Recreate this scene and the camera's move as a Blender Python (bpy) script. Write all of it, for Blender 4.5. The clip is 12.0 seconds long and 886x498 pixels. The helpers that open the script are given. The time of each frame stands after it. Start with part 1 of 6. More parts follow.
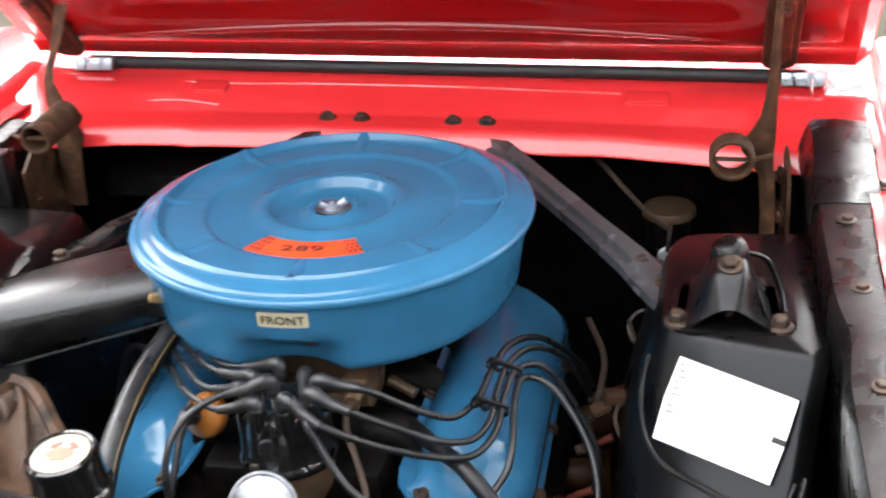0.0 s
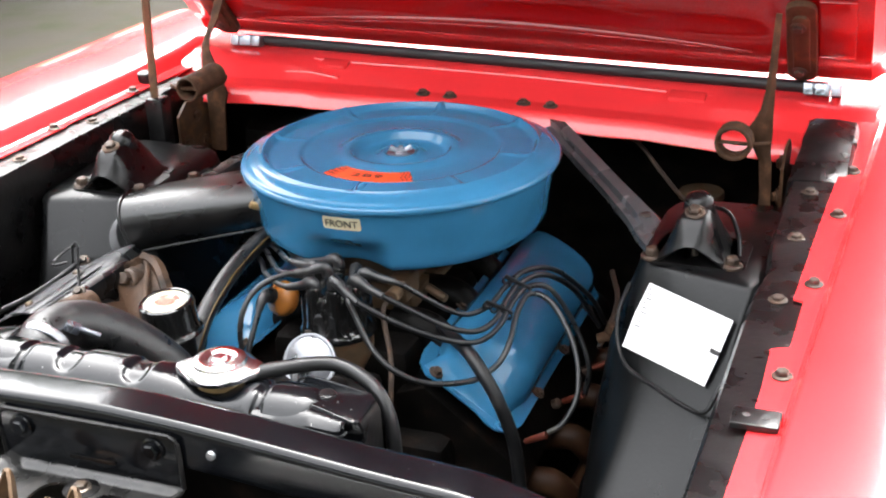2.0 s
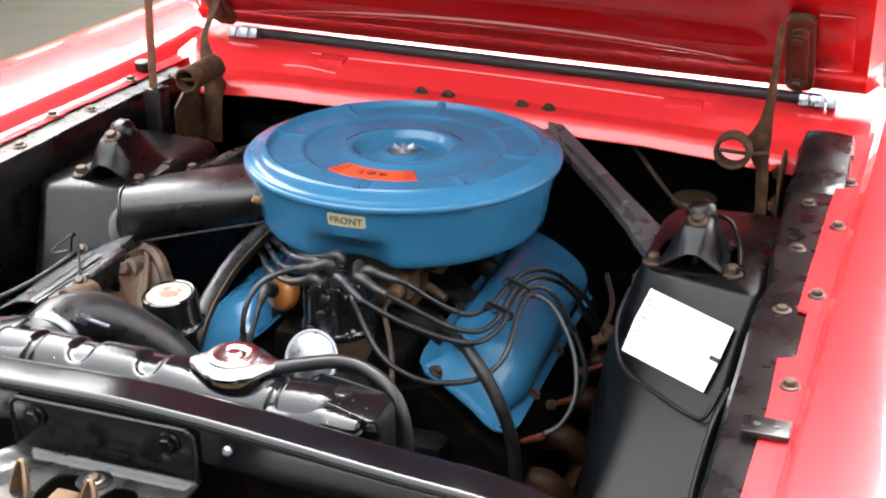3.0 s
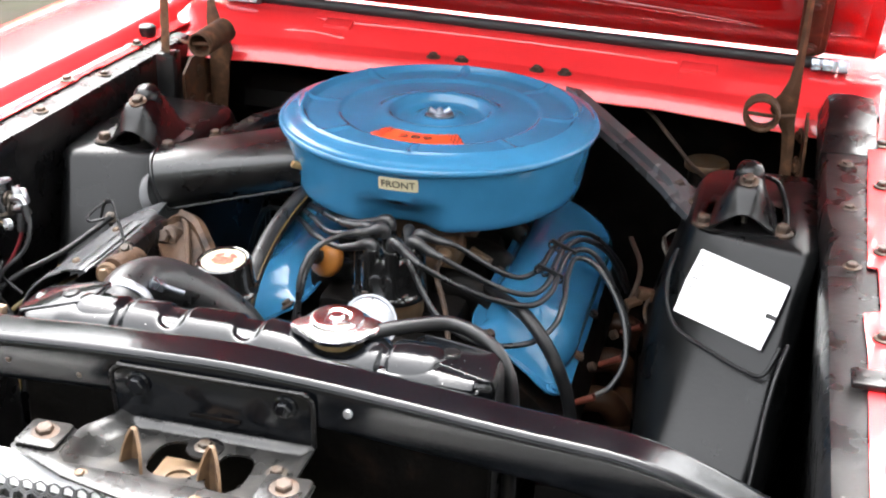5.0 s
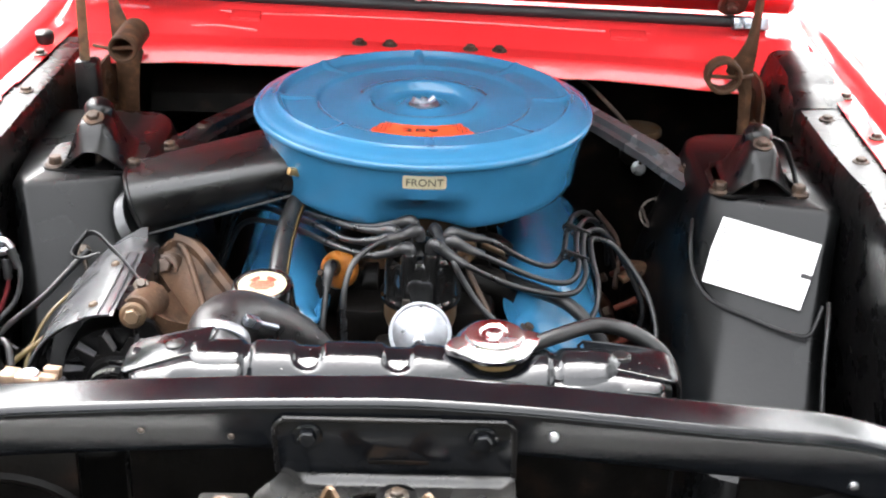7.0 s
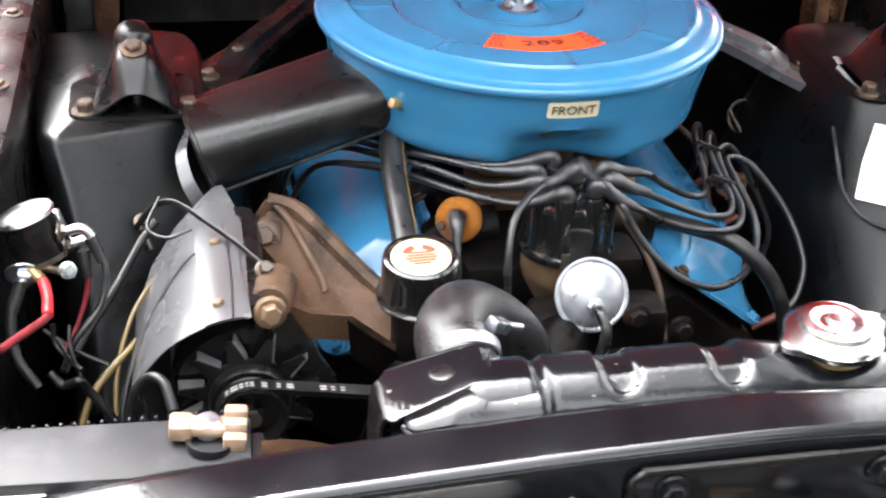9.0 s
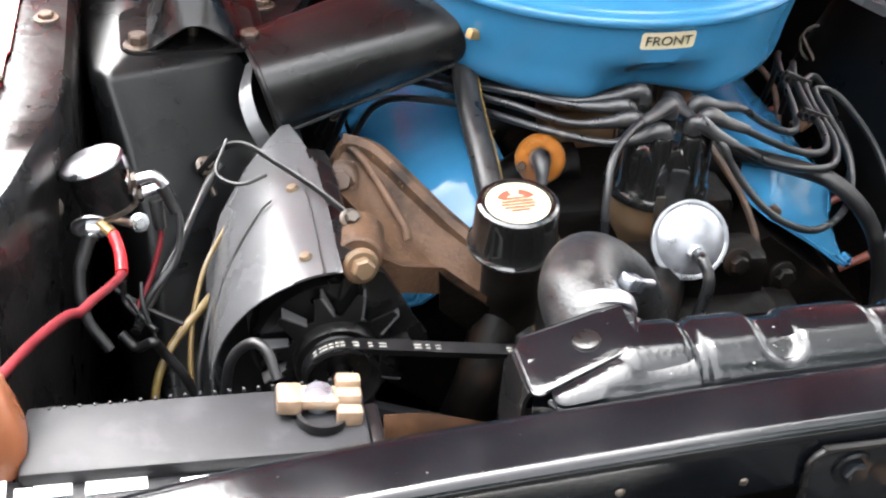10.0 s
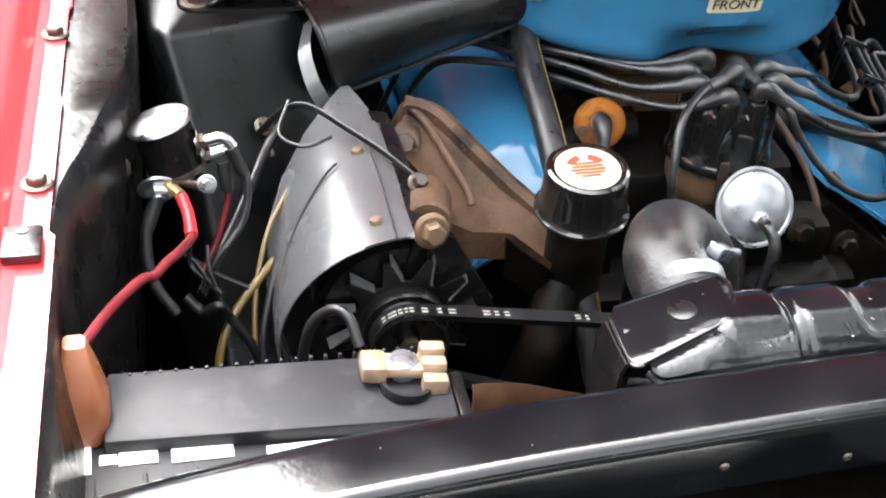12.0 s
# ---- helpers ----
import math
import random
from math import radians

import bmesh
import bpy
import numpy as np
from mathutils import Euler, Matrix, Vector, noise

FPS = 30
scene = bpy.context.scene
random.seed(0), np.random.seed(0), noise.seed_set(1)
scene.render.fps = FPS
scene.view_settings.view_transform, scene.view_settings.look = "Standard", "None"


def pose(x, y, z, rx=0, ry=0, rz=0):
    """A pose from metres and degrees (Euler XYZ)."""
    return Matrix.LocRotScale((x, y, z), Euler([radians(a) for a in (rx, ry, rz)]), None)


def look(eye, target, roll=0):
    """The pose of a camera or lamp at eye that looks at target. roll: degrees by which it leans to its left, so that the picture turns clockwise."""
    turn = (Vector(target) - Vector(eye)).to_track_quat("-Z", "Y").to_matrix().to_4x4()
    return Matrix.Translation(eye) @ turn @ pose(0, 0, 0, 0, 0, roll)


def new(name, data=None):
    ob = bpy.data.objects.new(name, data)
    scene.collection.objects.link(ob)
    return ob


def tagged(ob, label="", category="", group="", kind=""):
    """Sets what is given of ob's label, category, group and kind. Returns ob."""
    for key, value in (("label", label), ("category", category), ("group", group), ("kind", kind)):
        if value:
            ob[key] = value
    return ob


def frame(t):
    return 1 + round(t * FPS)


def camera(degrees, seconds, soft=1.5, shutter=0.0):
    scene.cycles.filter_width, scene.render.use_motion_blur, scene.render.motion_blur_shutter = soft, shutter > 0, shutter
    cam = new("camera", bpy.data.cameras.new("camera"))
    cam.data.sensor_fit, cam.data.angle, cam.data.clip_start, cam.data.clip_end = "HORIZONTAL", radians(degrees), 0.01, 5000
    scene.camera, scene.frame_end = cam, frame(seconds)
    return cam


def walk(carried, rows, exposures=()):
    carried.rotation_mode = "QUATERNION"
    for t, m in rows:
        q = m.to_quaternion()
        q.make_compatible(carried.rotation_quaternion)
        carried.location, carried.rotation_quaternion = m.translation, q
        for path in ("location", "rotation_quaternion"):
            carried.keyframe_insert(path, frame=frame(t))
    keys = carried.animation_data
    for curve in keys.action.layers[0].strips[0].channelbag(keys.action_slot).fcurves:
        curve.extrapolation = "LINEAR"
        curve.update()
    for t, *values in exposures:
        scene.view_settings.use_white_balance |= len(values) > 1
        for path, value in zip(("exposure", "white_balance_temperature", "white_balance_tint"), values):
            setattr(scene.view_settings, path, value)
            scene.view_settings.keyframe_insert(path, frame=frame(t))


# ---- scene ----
cam = camera(38.0, 12.0, soft=2.1, shutter=0.4)
EXPOSURES = [(0.0, 4.28), (0.5, 4.40), (1.5, 4.25), (3.0, 4.17), (5.0, 4.36), (6.0, 4.38), (8.5, 4.63), (9.5, 4.68), (10.5, 4.68), (12.0, 4.40)]
PATH = [
    (0, (0.407, -1.275, 1.475), (0.022, 0.482, 0.6), -4.0),
    (0.5, (0.458, -1.414, 1.488), (-0.064, 0.327, 0.654), -3.4),
    (1, (0.533, -1.529, 1.496), (-0.054, 0.182, 0.641), -2.6),
    (1.5, (0.628, -1.594, 1.504), (0.006, 0.117, 0.676), -2.2),
    (2, (0.689, -1.604, 1.49), (0.022, 0.105, 0.695), -2.3),
    (2.5, (0.671, -1.612, 1.497), (0.031, 0.107, 0.699), -1.0),
    (3, (0.64, -1.628, 1.503), (0.03, 0.098, 0.697), 0.1),
    (5, (0.443, -1.688, 1.484), (-0.004, 0.072, 0.644), 1.6),
    (5.5, (0.383, -1.715, 1.472), (0.007, 0.062, 0.635), 1.3),
    (6, (0.307, -1.742, 1.465), (-0.042, 0.045, 0.638), -0.0),
    (6.5, (0.181, -1.723, 1.484), (-0.019, 0.075, 0.631), 0.5),
    (6.7, (0.105, -1.689, 1.476), (0.008, 0.115, 0.62), 1.2),
    (8.3, (-0.242, -1.514, 1.445), (0.034, 0.205, 0.461), 1.5),
    (8.5, (-0.281, -1.45, 1.433), (0.026, 0.253, 0.431), 1.8),
    (9, (-0.377, -1.321, 1.403), (0.012, 0.341, 0.362), 3.5),
    (9.5, (-0.428, -1.255, 1.379), (-0.013, 0.37, 0.288), 3.9),
    (10, (-0.46, -1.216, 1.368), (-0.039, 0.372, 0.228), 3.9),
    (10.5, (-0.482, -1.201, 1.364), (-0.06, 0.366, 0.195), 4.1),
    (11, (-0.494, -1.197, 1.36), (-0.078, 0.364, 0.181), 4.2),
    (11.5, (-0.505, -1.193, 1.36), (-0.088, 0.362, 0.173), 4.5),
    (12, (-0.515, -1.188, 1.359), (-0.09, 0.361, 0.169), 4.8),
]
walk(cam, [(t, look(eye, target, roll)) for t, eye, target, roll in PATH], EXPOSURES)

# ---- light ----
world = bpy.data.worlds.new("sky")
scene.world = world
world.use_nodes = True
wn = world.node_tree.nodes
wl = world.node_tree.links
SUN_UP, SUN_TURN = 62.0, -10.0
sky = wn.new("ShaderNodeTexSky")
sky.sky_type, sky.sun_disc = "NISHITA", False
sky.sun_elevation, sky.sun_rotation = radians(SUN_UP), radians(SUN_TURN)
sky.air_density, sky.dust_density, sky.ozone_density = 1.0, 6.0, 1.0
pale = wn.new("ShaderNodeHueSaturation")
pale.inputs["Saturation"].default_value = 0.12
wl.new(sky.outputs[0], pale.inputs["Color"])
wl.new(pale.outputs[0], wn["Background"].inputs["Color"])
wn["Background"].inputs["Strength"].default_value = 0.15
sun = new("sun", bpy.data.lights.new("sun", "SUN"))
sun.data.energy, sun.data.angle, sun.data.color = 0.4, radians(8.0), (1.0, 0.95, 0.88)
_a, _e = radians(SUN_TURN), radians(SUN_UP)
sun_dir = Vector((math.sin(_a) * math.cos(_e), math.cos(_a) * math.cos(_e), math.sin(_e)))
sun.matrix_world = look(sun_dir * 10, (0, 0, 0))


# ---- materials ----
def material(name, color, rough=0.5, metal=0.0, coat=0.0, spread=0.12, scale=18.0, dirt=None, dirt_at=0.55, bump=0.0, bump_scale=160.0,
             wear=None, wear_at=0.68, rough_spread=0.12, specular=0.5):
    """A surface with two scales of variation: soft tone and gloss changes, and optional dust and worn flecks."""
    m = bpy.data.materials.new(name)
    m.use_nodes = True
    n, l = m.node_tree.nodes, m.node_tree.links
    b = n["Principled BSDF"]
    b.inputs["Metallic"].default_value = metal
    b.inputs["Coat Weight"].default_value = coat
    b.inputs["Coat Roughness"].default_value = 0.04
    b.inputs["Specular IOR Level"].default_value = specular
    geo = n.new("ShaderNodeNewGeometry")
    big = n.new("ShaderNodeTexNoise")
    big.inputs["Scale"].default_value, big.inputs["Detail"].default_value = scale, 6.0
    fine = n.new("ShaderNodeTexNoise")
    fine.inputs["Scale"].default_value, fine.inputs["Detail"].default_value = bump_scale, 4.0
    for tex in (big, fine):
        l.new(geo.outputs["Position"], tex.inputs["Vector"])
    tone = n.new("ShaderNodeMapRange")
    tone.inputs["From Min"].default_value, tone.inputs["From Max"].default_value = 0.3, 0.7
    tone.inputs["To Min"].default_value, tone.inputs["To Max"].default_value = 1.0 - spread, 1.0 + spread
    l.new(big.outputs["Fac"], tone.inputs["Value"])
    mul = n.new("ShaderNodeVectorMath")
    mul.operation = "SCALE"
    mul.inputs[0].default_value = color
    l.new(tone.outputs[0], mul.inputs["Scale"])
    out = mul.outputs[0]
    for colour, at, tex, wide in ((dirt, dirt_at, big, 0.18), (wear, wear_at, fine, 0.04)):
        if colour is None:
            continue
        step = n.new("ShaderNodeMapRange")
        step.inputs["From Min"].default_value, step.inputs["From Max"].default_value = at, at + wide
        l.new(tex.outputs["Fac"], step.inputs["Value"])
        mix = n.new("ShaderNodeMix")
        mix.data_type = "RGBA"
        l.new(step.outputs[0], mix.inputs["Factor"])
        l.new(out, mix.inputs[6])
        mix.inputs[7].default_value = (*colour, 1)
        out = mix.outputs[2]
    l.new(out, b.inputs["Base Color"])
    gloss = n.new("ShaderNodeMapRange")
    gloss.inputs["From Min"].default_value, gloss.inputs["From Max"].default_value = 0.3, 0.7
    gloss.inputs["To Min"].default_value, gloss.inputs["To Max"].default_value = max(0.02, rough - rough_spread), min(1.0, rough + rough_spread)
    l.new(big.outputs["Fac"], gloss.inputs["Value"])
    l.new(gloss.outputs[0], b.inputs["Roughness"])
    if bump:
        bp = n.new("ShaderNodeBump")
        bp.inputs["Strength"].default_value, bp.inputs["Distance"].default_value = bump, 0.002
        l.new(fine.outputs["Fac"], bp.inputs["Height"])
        l.new(bp.outputs[0], b.inputs["Normal"])
    return m


BLUE = material("blue_engine_paint", (0.024, 0.120, 0.226), 0.15, specular=0.42, spread=0.10, scale=14, rough_spread=0.04, bump=0.03, bump_scale=420, wear=(0.09, 0.15, 0.19), wear_at=0.715)
RED = material("red_car_paint", (0.72, 0.031, 0.036), 0.20, specular=0.28, coat=0.9, spread=0.05, scale=5, rough_spread=0.04, bump=0.02, bump_scale=60)
# the car's red, darkened: the bonnet underside's shade is put into the colour
RED_INNER_SHADE = material("red_inner_shade", (0.21, 0.0036, 0.0042), 0.18, coat=0.2, spread=0.08, scale=8, rough_spread=0.05)
BLACK = material("black_chassis_paint", (0.0022, 0.0026, 0.0034), 0.17, specular=0.30, rough_spread=0.05, spread=0.3, scale=22, dirt=(0.006, 0.0058, 0.006), dirt_at=0.60, bump=0.05, bump_scale=240, wear=(0.10, 0.095, 0.09), wear_at=0.735)
BLACK_SATIN = material("satin_black_paint", (0.0040, 0.0040, 0.0042), 0.28, rough_spread=0.06, specular=0.48, spread=0.25, scale=16, dirt=(0.010, 0.0097, 0.0092), dirt_at=0.56, bump=0.06, bump_scale=320, wear=(0.09, 0.088, 0.085), wear_at=0.745)
BLACK_WORN = material("worn_black_paint", (0.0042, 0.0040, 0.0042), 0.30, rough_spread=0.08, specular=0.30, spread=0.3, scale=26, dirt=(0.008, 0.0072, 0.0068), dirt_at=0.52, bump=0.28, bump_scale=90, wear=(0.10, 0.09, 0.085), wear_at=0.73)
HOUSING = material("dull_black_housing_paint", (0.0026, 0.0028, 0.0030), 0.31, rough_spread=0.06, specular=0.23, spread=0.3, scale=14, dirt=(0.0055, 0.0058, 0.0056), dirt_at=0.55, bump=0.08, bump_scale=200)
LATCH = material("grey_black_latch_steel", (0.016, 0.0155, 0.015), 0.30, rough_spread=0.08, specular=0.5, metal=0.3, spread=0.4, scale=40, dirt=(0.04, 0.036, 0.031), dirt_at=0.55, bump=0.15, bump_scale=150)
GLOSS_BLACK = material("gloss_black_enamel", (0.0030, 0.0034, 0.0042), 0.13, rough_spread=0.05, specular=0.36, spread=0.3, scale=24, bump=0.12, bump_scale=260, wear=(0.24, 0.23, 0.22), wear_at=0.71)
PLASTIC = material("black_plastic", (0.012, 0.012, 0.0135), 0.55, rough_spread=0.08, specular=0.20, spread=0.25, scale=30, dirt=(0.030, 0.030, 0.033), dirt_at=0.54, bump=0.05)
BAKELITE = material("black_bakelite", (0.006, 0.006, 0.006), 0.12, rough_spread=0.04, coat=0.7, spread=0.2)
RUBBER = material("black_rubber", (0.0055, 0.0055, 0.006), 0.42, specular=0.35, spread=0.3, scale=40, dirt=(0.018, 0.016, 0.0145), dirt_at=0.60, bump=0.1)
HOSE_RUBBER = material("grey_worn_hose_rubber", (0.010, 0.010, 0.0105), 0.36, specular=0.5, spread=0.25, scale=60, dirt=(0.026, 0.025, 0.024), dirt_at=0.54, bump=0.25, bump_scale=420)
WIRE = material("grey_wire_rubber", (0.0085, 0.0088, 0.0095), 0.34, spread=0.35, scale=40, dirt=(0.055, 0.049, 0.042), dirt_at=0.62)
BOOT_GREY = material("grey_boot_rubber", (0.016, 0.016, 0.017), 0.38, spread=0.35, scale=60, dirt=(0.050, 0.046, 0.042), dirt_at=0.57, bump=0.12)
CHROME = material("chrome_plate", (0.58, 0.56, 0.57), 0.17, metal=1.0, spread=0.08, dirt=(0.6, 0.52, 0.53), dirt_at=0.62)
ZINC = material("zinc_plate", (0.42, 0.43, 0.45), 0.34, metal=1.0, spread=0.2, scale=60)
STEEL = material("dull_steel", (0.070, 0.059, 0.050), 0.42, metal=0.7, spread=0.35, scale=90, dirt=(0.045, 0.030, 0.020), dirt_at=0.50, bump=0.15)
BRASS = material("dull_brass_plating", (0.52, 0.36, 0.17), 0.38, metal=0.8, spread=0.25, scale=70, dirt=(0.30, 0.17, 0.08), dirt_at=0.55)
RUSTY = material("rusty_steel", (0.048, 0.031, 0.022), 0.6, metal=0.35, spread=0.4, scale=70, dirt=(0.085, 0.044, 0.022), dirt_at=0.55, bump=0.3)
TAN_IRON = material("brown_cast_iron", (0.066, 0.037, 0.022), 0.55, specular=0.2, spread=0.4, scale=26, dirt=(0.013, 0.008, 0.0055), dirt_at=0.48, bump=0.45, bump_scale=220, wear=(0.12, 0.075, 0.048), wear_at=0.66)
# engine grime; on bay walls and recesses the same dark colour paints in shade
GRIME_SHADE = material("oily_iron_and_shade", (0.0022, 0.0018, 0.0015), 0.5, specular=0.10, spread=0.5, scale=30, dirt=(0.012, 0.0066, 0.0042), dirt_at=0.57, bump=0.4, bump_scale=120)
AMBER = material("amber_coil_cap", (0.30, 0.108, 0.020), 0.3, coat=0.3, spread=0.15)
WHITE = material("white_paper", (0.82, 0.82, 0.80), 0.5, spread=0.03)
CREAM = material("cream_label", (0.48, 0.43, 0.29), 0.45, spread=0.05)
ORANGE = material("orange_red_label", (0.75, 0.07, 0.02), 0.4, spread=0.06)
INK = material("black_ink", (0.015, 0.014, 0.014), 0.5, spread=0.1)
RED_INK = material("red_ink", (0.60, 0.05, 0.03), 0.5, spread=0.1)
RED_WIRE = material("red_cable", (0.075, 0.0045, 0.0075), 0.5, specular=0.25, spread=0.25, scale=30)
TERRACOTTA = material("brown_rubber_boot", (0.17, 0.058, 0.025), 0.34, spread=0.25, scale=20)
YELLOW_WIRE = material("yellow_wire", (0.085, 0.055, 0.014), 0.45, spread=0.2)
ORANGE_BOOT = material("orange_plug_boot", (0.075, 0.014, 0.007), 0.5, spread=0.3)
CLAMP_GOLD = material("tarnished_lead_clamp", (0.22, 0.148, 0.098), 0.48, metal=0.25, spread=0.3, scale=60, dirt=(0.27, 0.215, 0.165), dirt_at=0.52, bump=0.2)
SEAL = material("black_seal_rubber", (0.008, 0.008, 0.009), 0.55, spread=0.2)
BARK = material("grey_bark", (0.10, 0.08, 0.06), 0.9, spread=0.3, scale=6, bump=0.6, bump_scale=20)
LEAF = material("green_leaves", (0.036, 0.058, 0.018), 0.6, spread=0.5, scale=2)
RAIL = material("pale_rail_paint", (0.75, 0.75, 0.74), 0.35, spread=0.05)
# darker than plain asphalt: the ground's shade is put into its colour
ASPHALT_SHADE = material("grey_asphalt_shade", (0.019, 0.017, 0.013), 0.9, specular=0.05, spread=0.25, scale=3, dirt=(0.017, 0.018, 0.010), dirt_at=0.5, bump=0.5, bump_scale=60)
GRASS = material("dry_grass", (0.06, 0.07, 0.022), 0.9, specular=0.05, spread=0.35, scale=4, dirt=(0.09, 0.08, 0.04), dirt_at=0.5, bump=0.6, bump_scale=40)
STEEL_DARK = material("dull_grey_sheet", (0.105, 0.105, 0.110), 0.34, rough_spread=0.08, metal=0.5, spread=0.35, scale=14, dirt=(0.19, 0.18, 0.17), dirt_at=0.52, bump=0.12, bump_scale=120)
DULL_ZINC = material("dull_zinc", (0.30, 0.31, 0.33), 0.36, metal=0.75, spread=0.25, scale=60, dirt=(0.12, 0.12, 0.12), dirt_at=0.6)
HINGE_IRON = material("dark_brown_iron", (0.056, 0.029, 0.017), 0.55, specular=0.12, spread=0.4, scale=50, dirt=(0.11, 0.052, 0.026), dirt_at=0.55, bump=0.2)
TAN_SHEET = material("tan_plated_sheet", (0.085, 0.050, 0.026), 0.5, specular=0.25, spread=0.35, scale=60, dirt=(0.045, 0.026, 0.015), dirt_at=0.52, bump=0.1)
SHEET_DARK = material("grey_black_sheet", (0.078, 0.078, 0.081), 0.27, rough_spread=0.05, metal=0.30, spread=0.12, scale=11, bump=0.08, bump_scale=150, wear=(0.16, 0.155, 0.15), wear_at=0.70)
RUST_SHEET = material("rust_brown_sheet", (0.028, 0.013, 0.0065), 0.5, specular=0.15, spread=0.35, scale=40, dirt=(0.055, 0.027, 0.013), dirt_at=0.56, bump=0.15)
PRINT = material("grey_print", (0.11, 0.11, 0.12), 0.6, spread=0.2, scale=200)
FADED = material("faded_print", (0.30, 0.29, 0.26), 0.7, spread=0.3, scale=200)
RED_BRIGHT = material("bright_red_sleeve", (0.34, 0.012, 0.016), 0.35, spread=0.1)
ALU = material("grey_aluminium", (0.30, 0.32, 0.36), 0.32, metal=0.9, spread=0.15, scale=30)
BRASS_DARK = material("tarnished_gold_plating", (0.11, 0.07, 0.04), 0.5, metal=0.3, spread=0.35, scale=40, dirt=(0.12, 0.06, 0.03), dirt_at=0.52, bump=0.15)


# ---- builders ----
def thing(name, base, label, category, group="", kind=""):
    ob = new(name)
    ob.empty_display_size = 0.02
    ob.location = base
    return tagged(ob, label, category, group, kind)


def finish(bm, mat, sharp=38):
    bmesh.ops.recalc_face_normals(bm, faces=bm.faces)
    me = bpy.data.meshes.new("mesh")
    bm.to_mesh(me)
    bm.free()
    me.materials.append(mat)
    me.shade_smooth()
    me.set_sharp_from_angle(angle=radians(sharp))
    return me


def part(name, bm, mat, parent, label="", sharp=38):
    ob = new(name, finish(bm, mat, sharp))
    ob.parent = parent
    if parent is not None and parent.type == "EMPTY":
        ob.location = -parent.location
    return tagged(ob, label)


def solo(name, bm, mat, label, category, group="", kind="", sharp=38):
    return tagged(new(name, finish(bm, mat, sharp)), label, category, group, kind)


def mesh():
    return bmesh.new()


def box(bm, lo, hi, bevel=0.002, m=None):
    g = bmesh.ops.create_cube(bm, size=1.0)["verts"]
    lo, hi = Vector(lo), Vector(hi)
    for v in g:
        v.co = Vector((lo[i] + (v.co[i] + 0.5) * (hi[i] - lo[i]) for i in range(3)))
    if bevel:
        edges = {e for v in g for e in v.link_edges}
        g = bmesh.ops.bevel(bm, geom=list(edges), offset=bevel, segments=2, affect="EDGES", profile=0.5)["verts"]
        g = list({v for v in g} | {w for v in g for e in v.link_edges for w in e.verts})
    if m is not None:
        for v in set(g):
            v.co = m @ v.co
    return bm


def frame_to(a, axis):
    """A pose at a whose z runs along axis."""
    return Matrix.Translation(a) @ Vector(axis).to_track_quat("Z", "Y").to_matrix().to_4x4()


def lathe(bm, profile, m=None, segments=48, wobble=None, closed=False):
    """Turns (radius, height) pairs about z."""
    m = m or Matrix()
    rings = []
    for r, z in profile:
        if r < 1e-6:
            rings.append([bm.verts.new(m @ Vector((0, 0, z)))])
        else:
            ring = []
            for k in range(segments):
                a = 2 * math.pi * k / segments
                rr, zz = wobble(r, z, a) if wobble else (r, z)
                ring.append(bm.verts.new(m @ Vector((rr * math.cos(a), rr * math.sin(a), zz))))
            rings.append(ring)
    pairs = list(zip(rings, rings[1:])) + ([(rings[-1], rings[0])] if closed else [])
    for p, q in pairs:
        for k in range(segments):
            j = (k + 1) % segments
            if len(p) == 1 and len(q) == 1:
                break
            if len(p) == 1:
                bm.faces.new((p[0], q[k], q[j]))
            elif len(q) == 1:
                bm.faces.new((p[k], p[j], q[0]))
            else:
                bm.faces.new((p[k], p[j], q[j], q[k]))
    return bm


def cyl(bm, a, b, r, r2=None, segments=24, bevel=0.1):
    a, b = Vector(a), Vector(b)
    r2 = r if r2 is None else r2
    h = (b - a).length
    c = min(r, r2, h) * bevel
    return lathe(bm, [(0, 0), (r - c, 0), (r, c), (r2, h - c), (r2 - c, h), (0, h)], frame_to(a, b - a), segments)


def smooth_path(points, steps=8):
    p = [Vector(q) for q in points]
    p = [2 * p[0] - p[1], *p, 2 * p[-1] - p[-2]]
    out = []
    for i in range(1, len(p) - 2):
        a, b, c, d = p[i - 1:i + 3]
        for k in range(steps):
            t = k / steps
            out.append(0.5 * (2 * b + (c - a) * t + (2 * a - 5 * b + 4 * c - d) * t * t + (3 * b - a - 3 * c + d) * t ** 3))
    return out + [p[-2]]


def tube(bm, points, r, segments=10, steps=7, ribs=None, flat=1.0):
    """A round hose or wire along smoothed points; r is a number or a function of the share of the way."""
    path = smooth_path(points, steps) if steps > 1 else [Vector(q) for q in points]
    up = None
    rings = []
    for i, c in enumerate(path):
        d = (path[min(i + 1, len(path) - 1)] - path[max(i - 1, 0)]).normalized()
        if up is None:
            up = d.orthogonal().normalized()
        up = (up - d * up.dot(d)).normalized()
        side = d.cross(up)
        rr = r(i / (len(path) - 1)) if callable(r) else r
        rings.append([bm.verts.new(c + rr * (math.cos(2 * math.pi * k / segments) * up * flat + math.sin(2 * math.pi * k / segments) * side)) for k in range(segments)])
    for p, q in zip(rings, rings[1:]):
        for k in range(segments):
            j = (k + 1) % segments
            bm.faces.new((p[k], p[j], q[j], q[k]))
    bm.faces.new(rings[0])
    bm.faces.new(rings[-1])
    return bm


def loft(bm, rings, closed=False, caps=False):
    vs = [[bm.verts.new(Vector(p)) for p in ring] for ring in rings]
    n = len(vs[0])
    for p, q in zip(vs, vs[1:]):
        for k in range(n if closed else n - 1):
            j = (k + 1) % n
            bm.faces.new((p[k], p[j], q[j], q[k]))
    if caps:
        bm.faces.new(vs[0])
        bm.faces.new(vs[-1])
    return bm


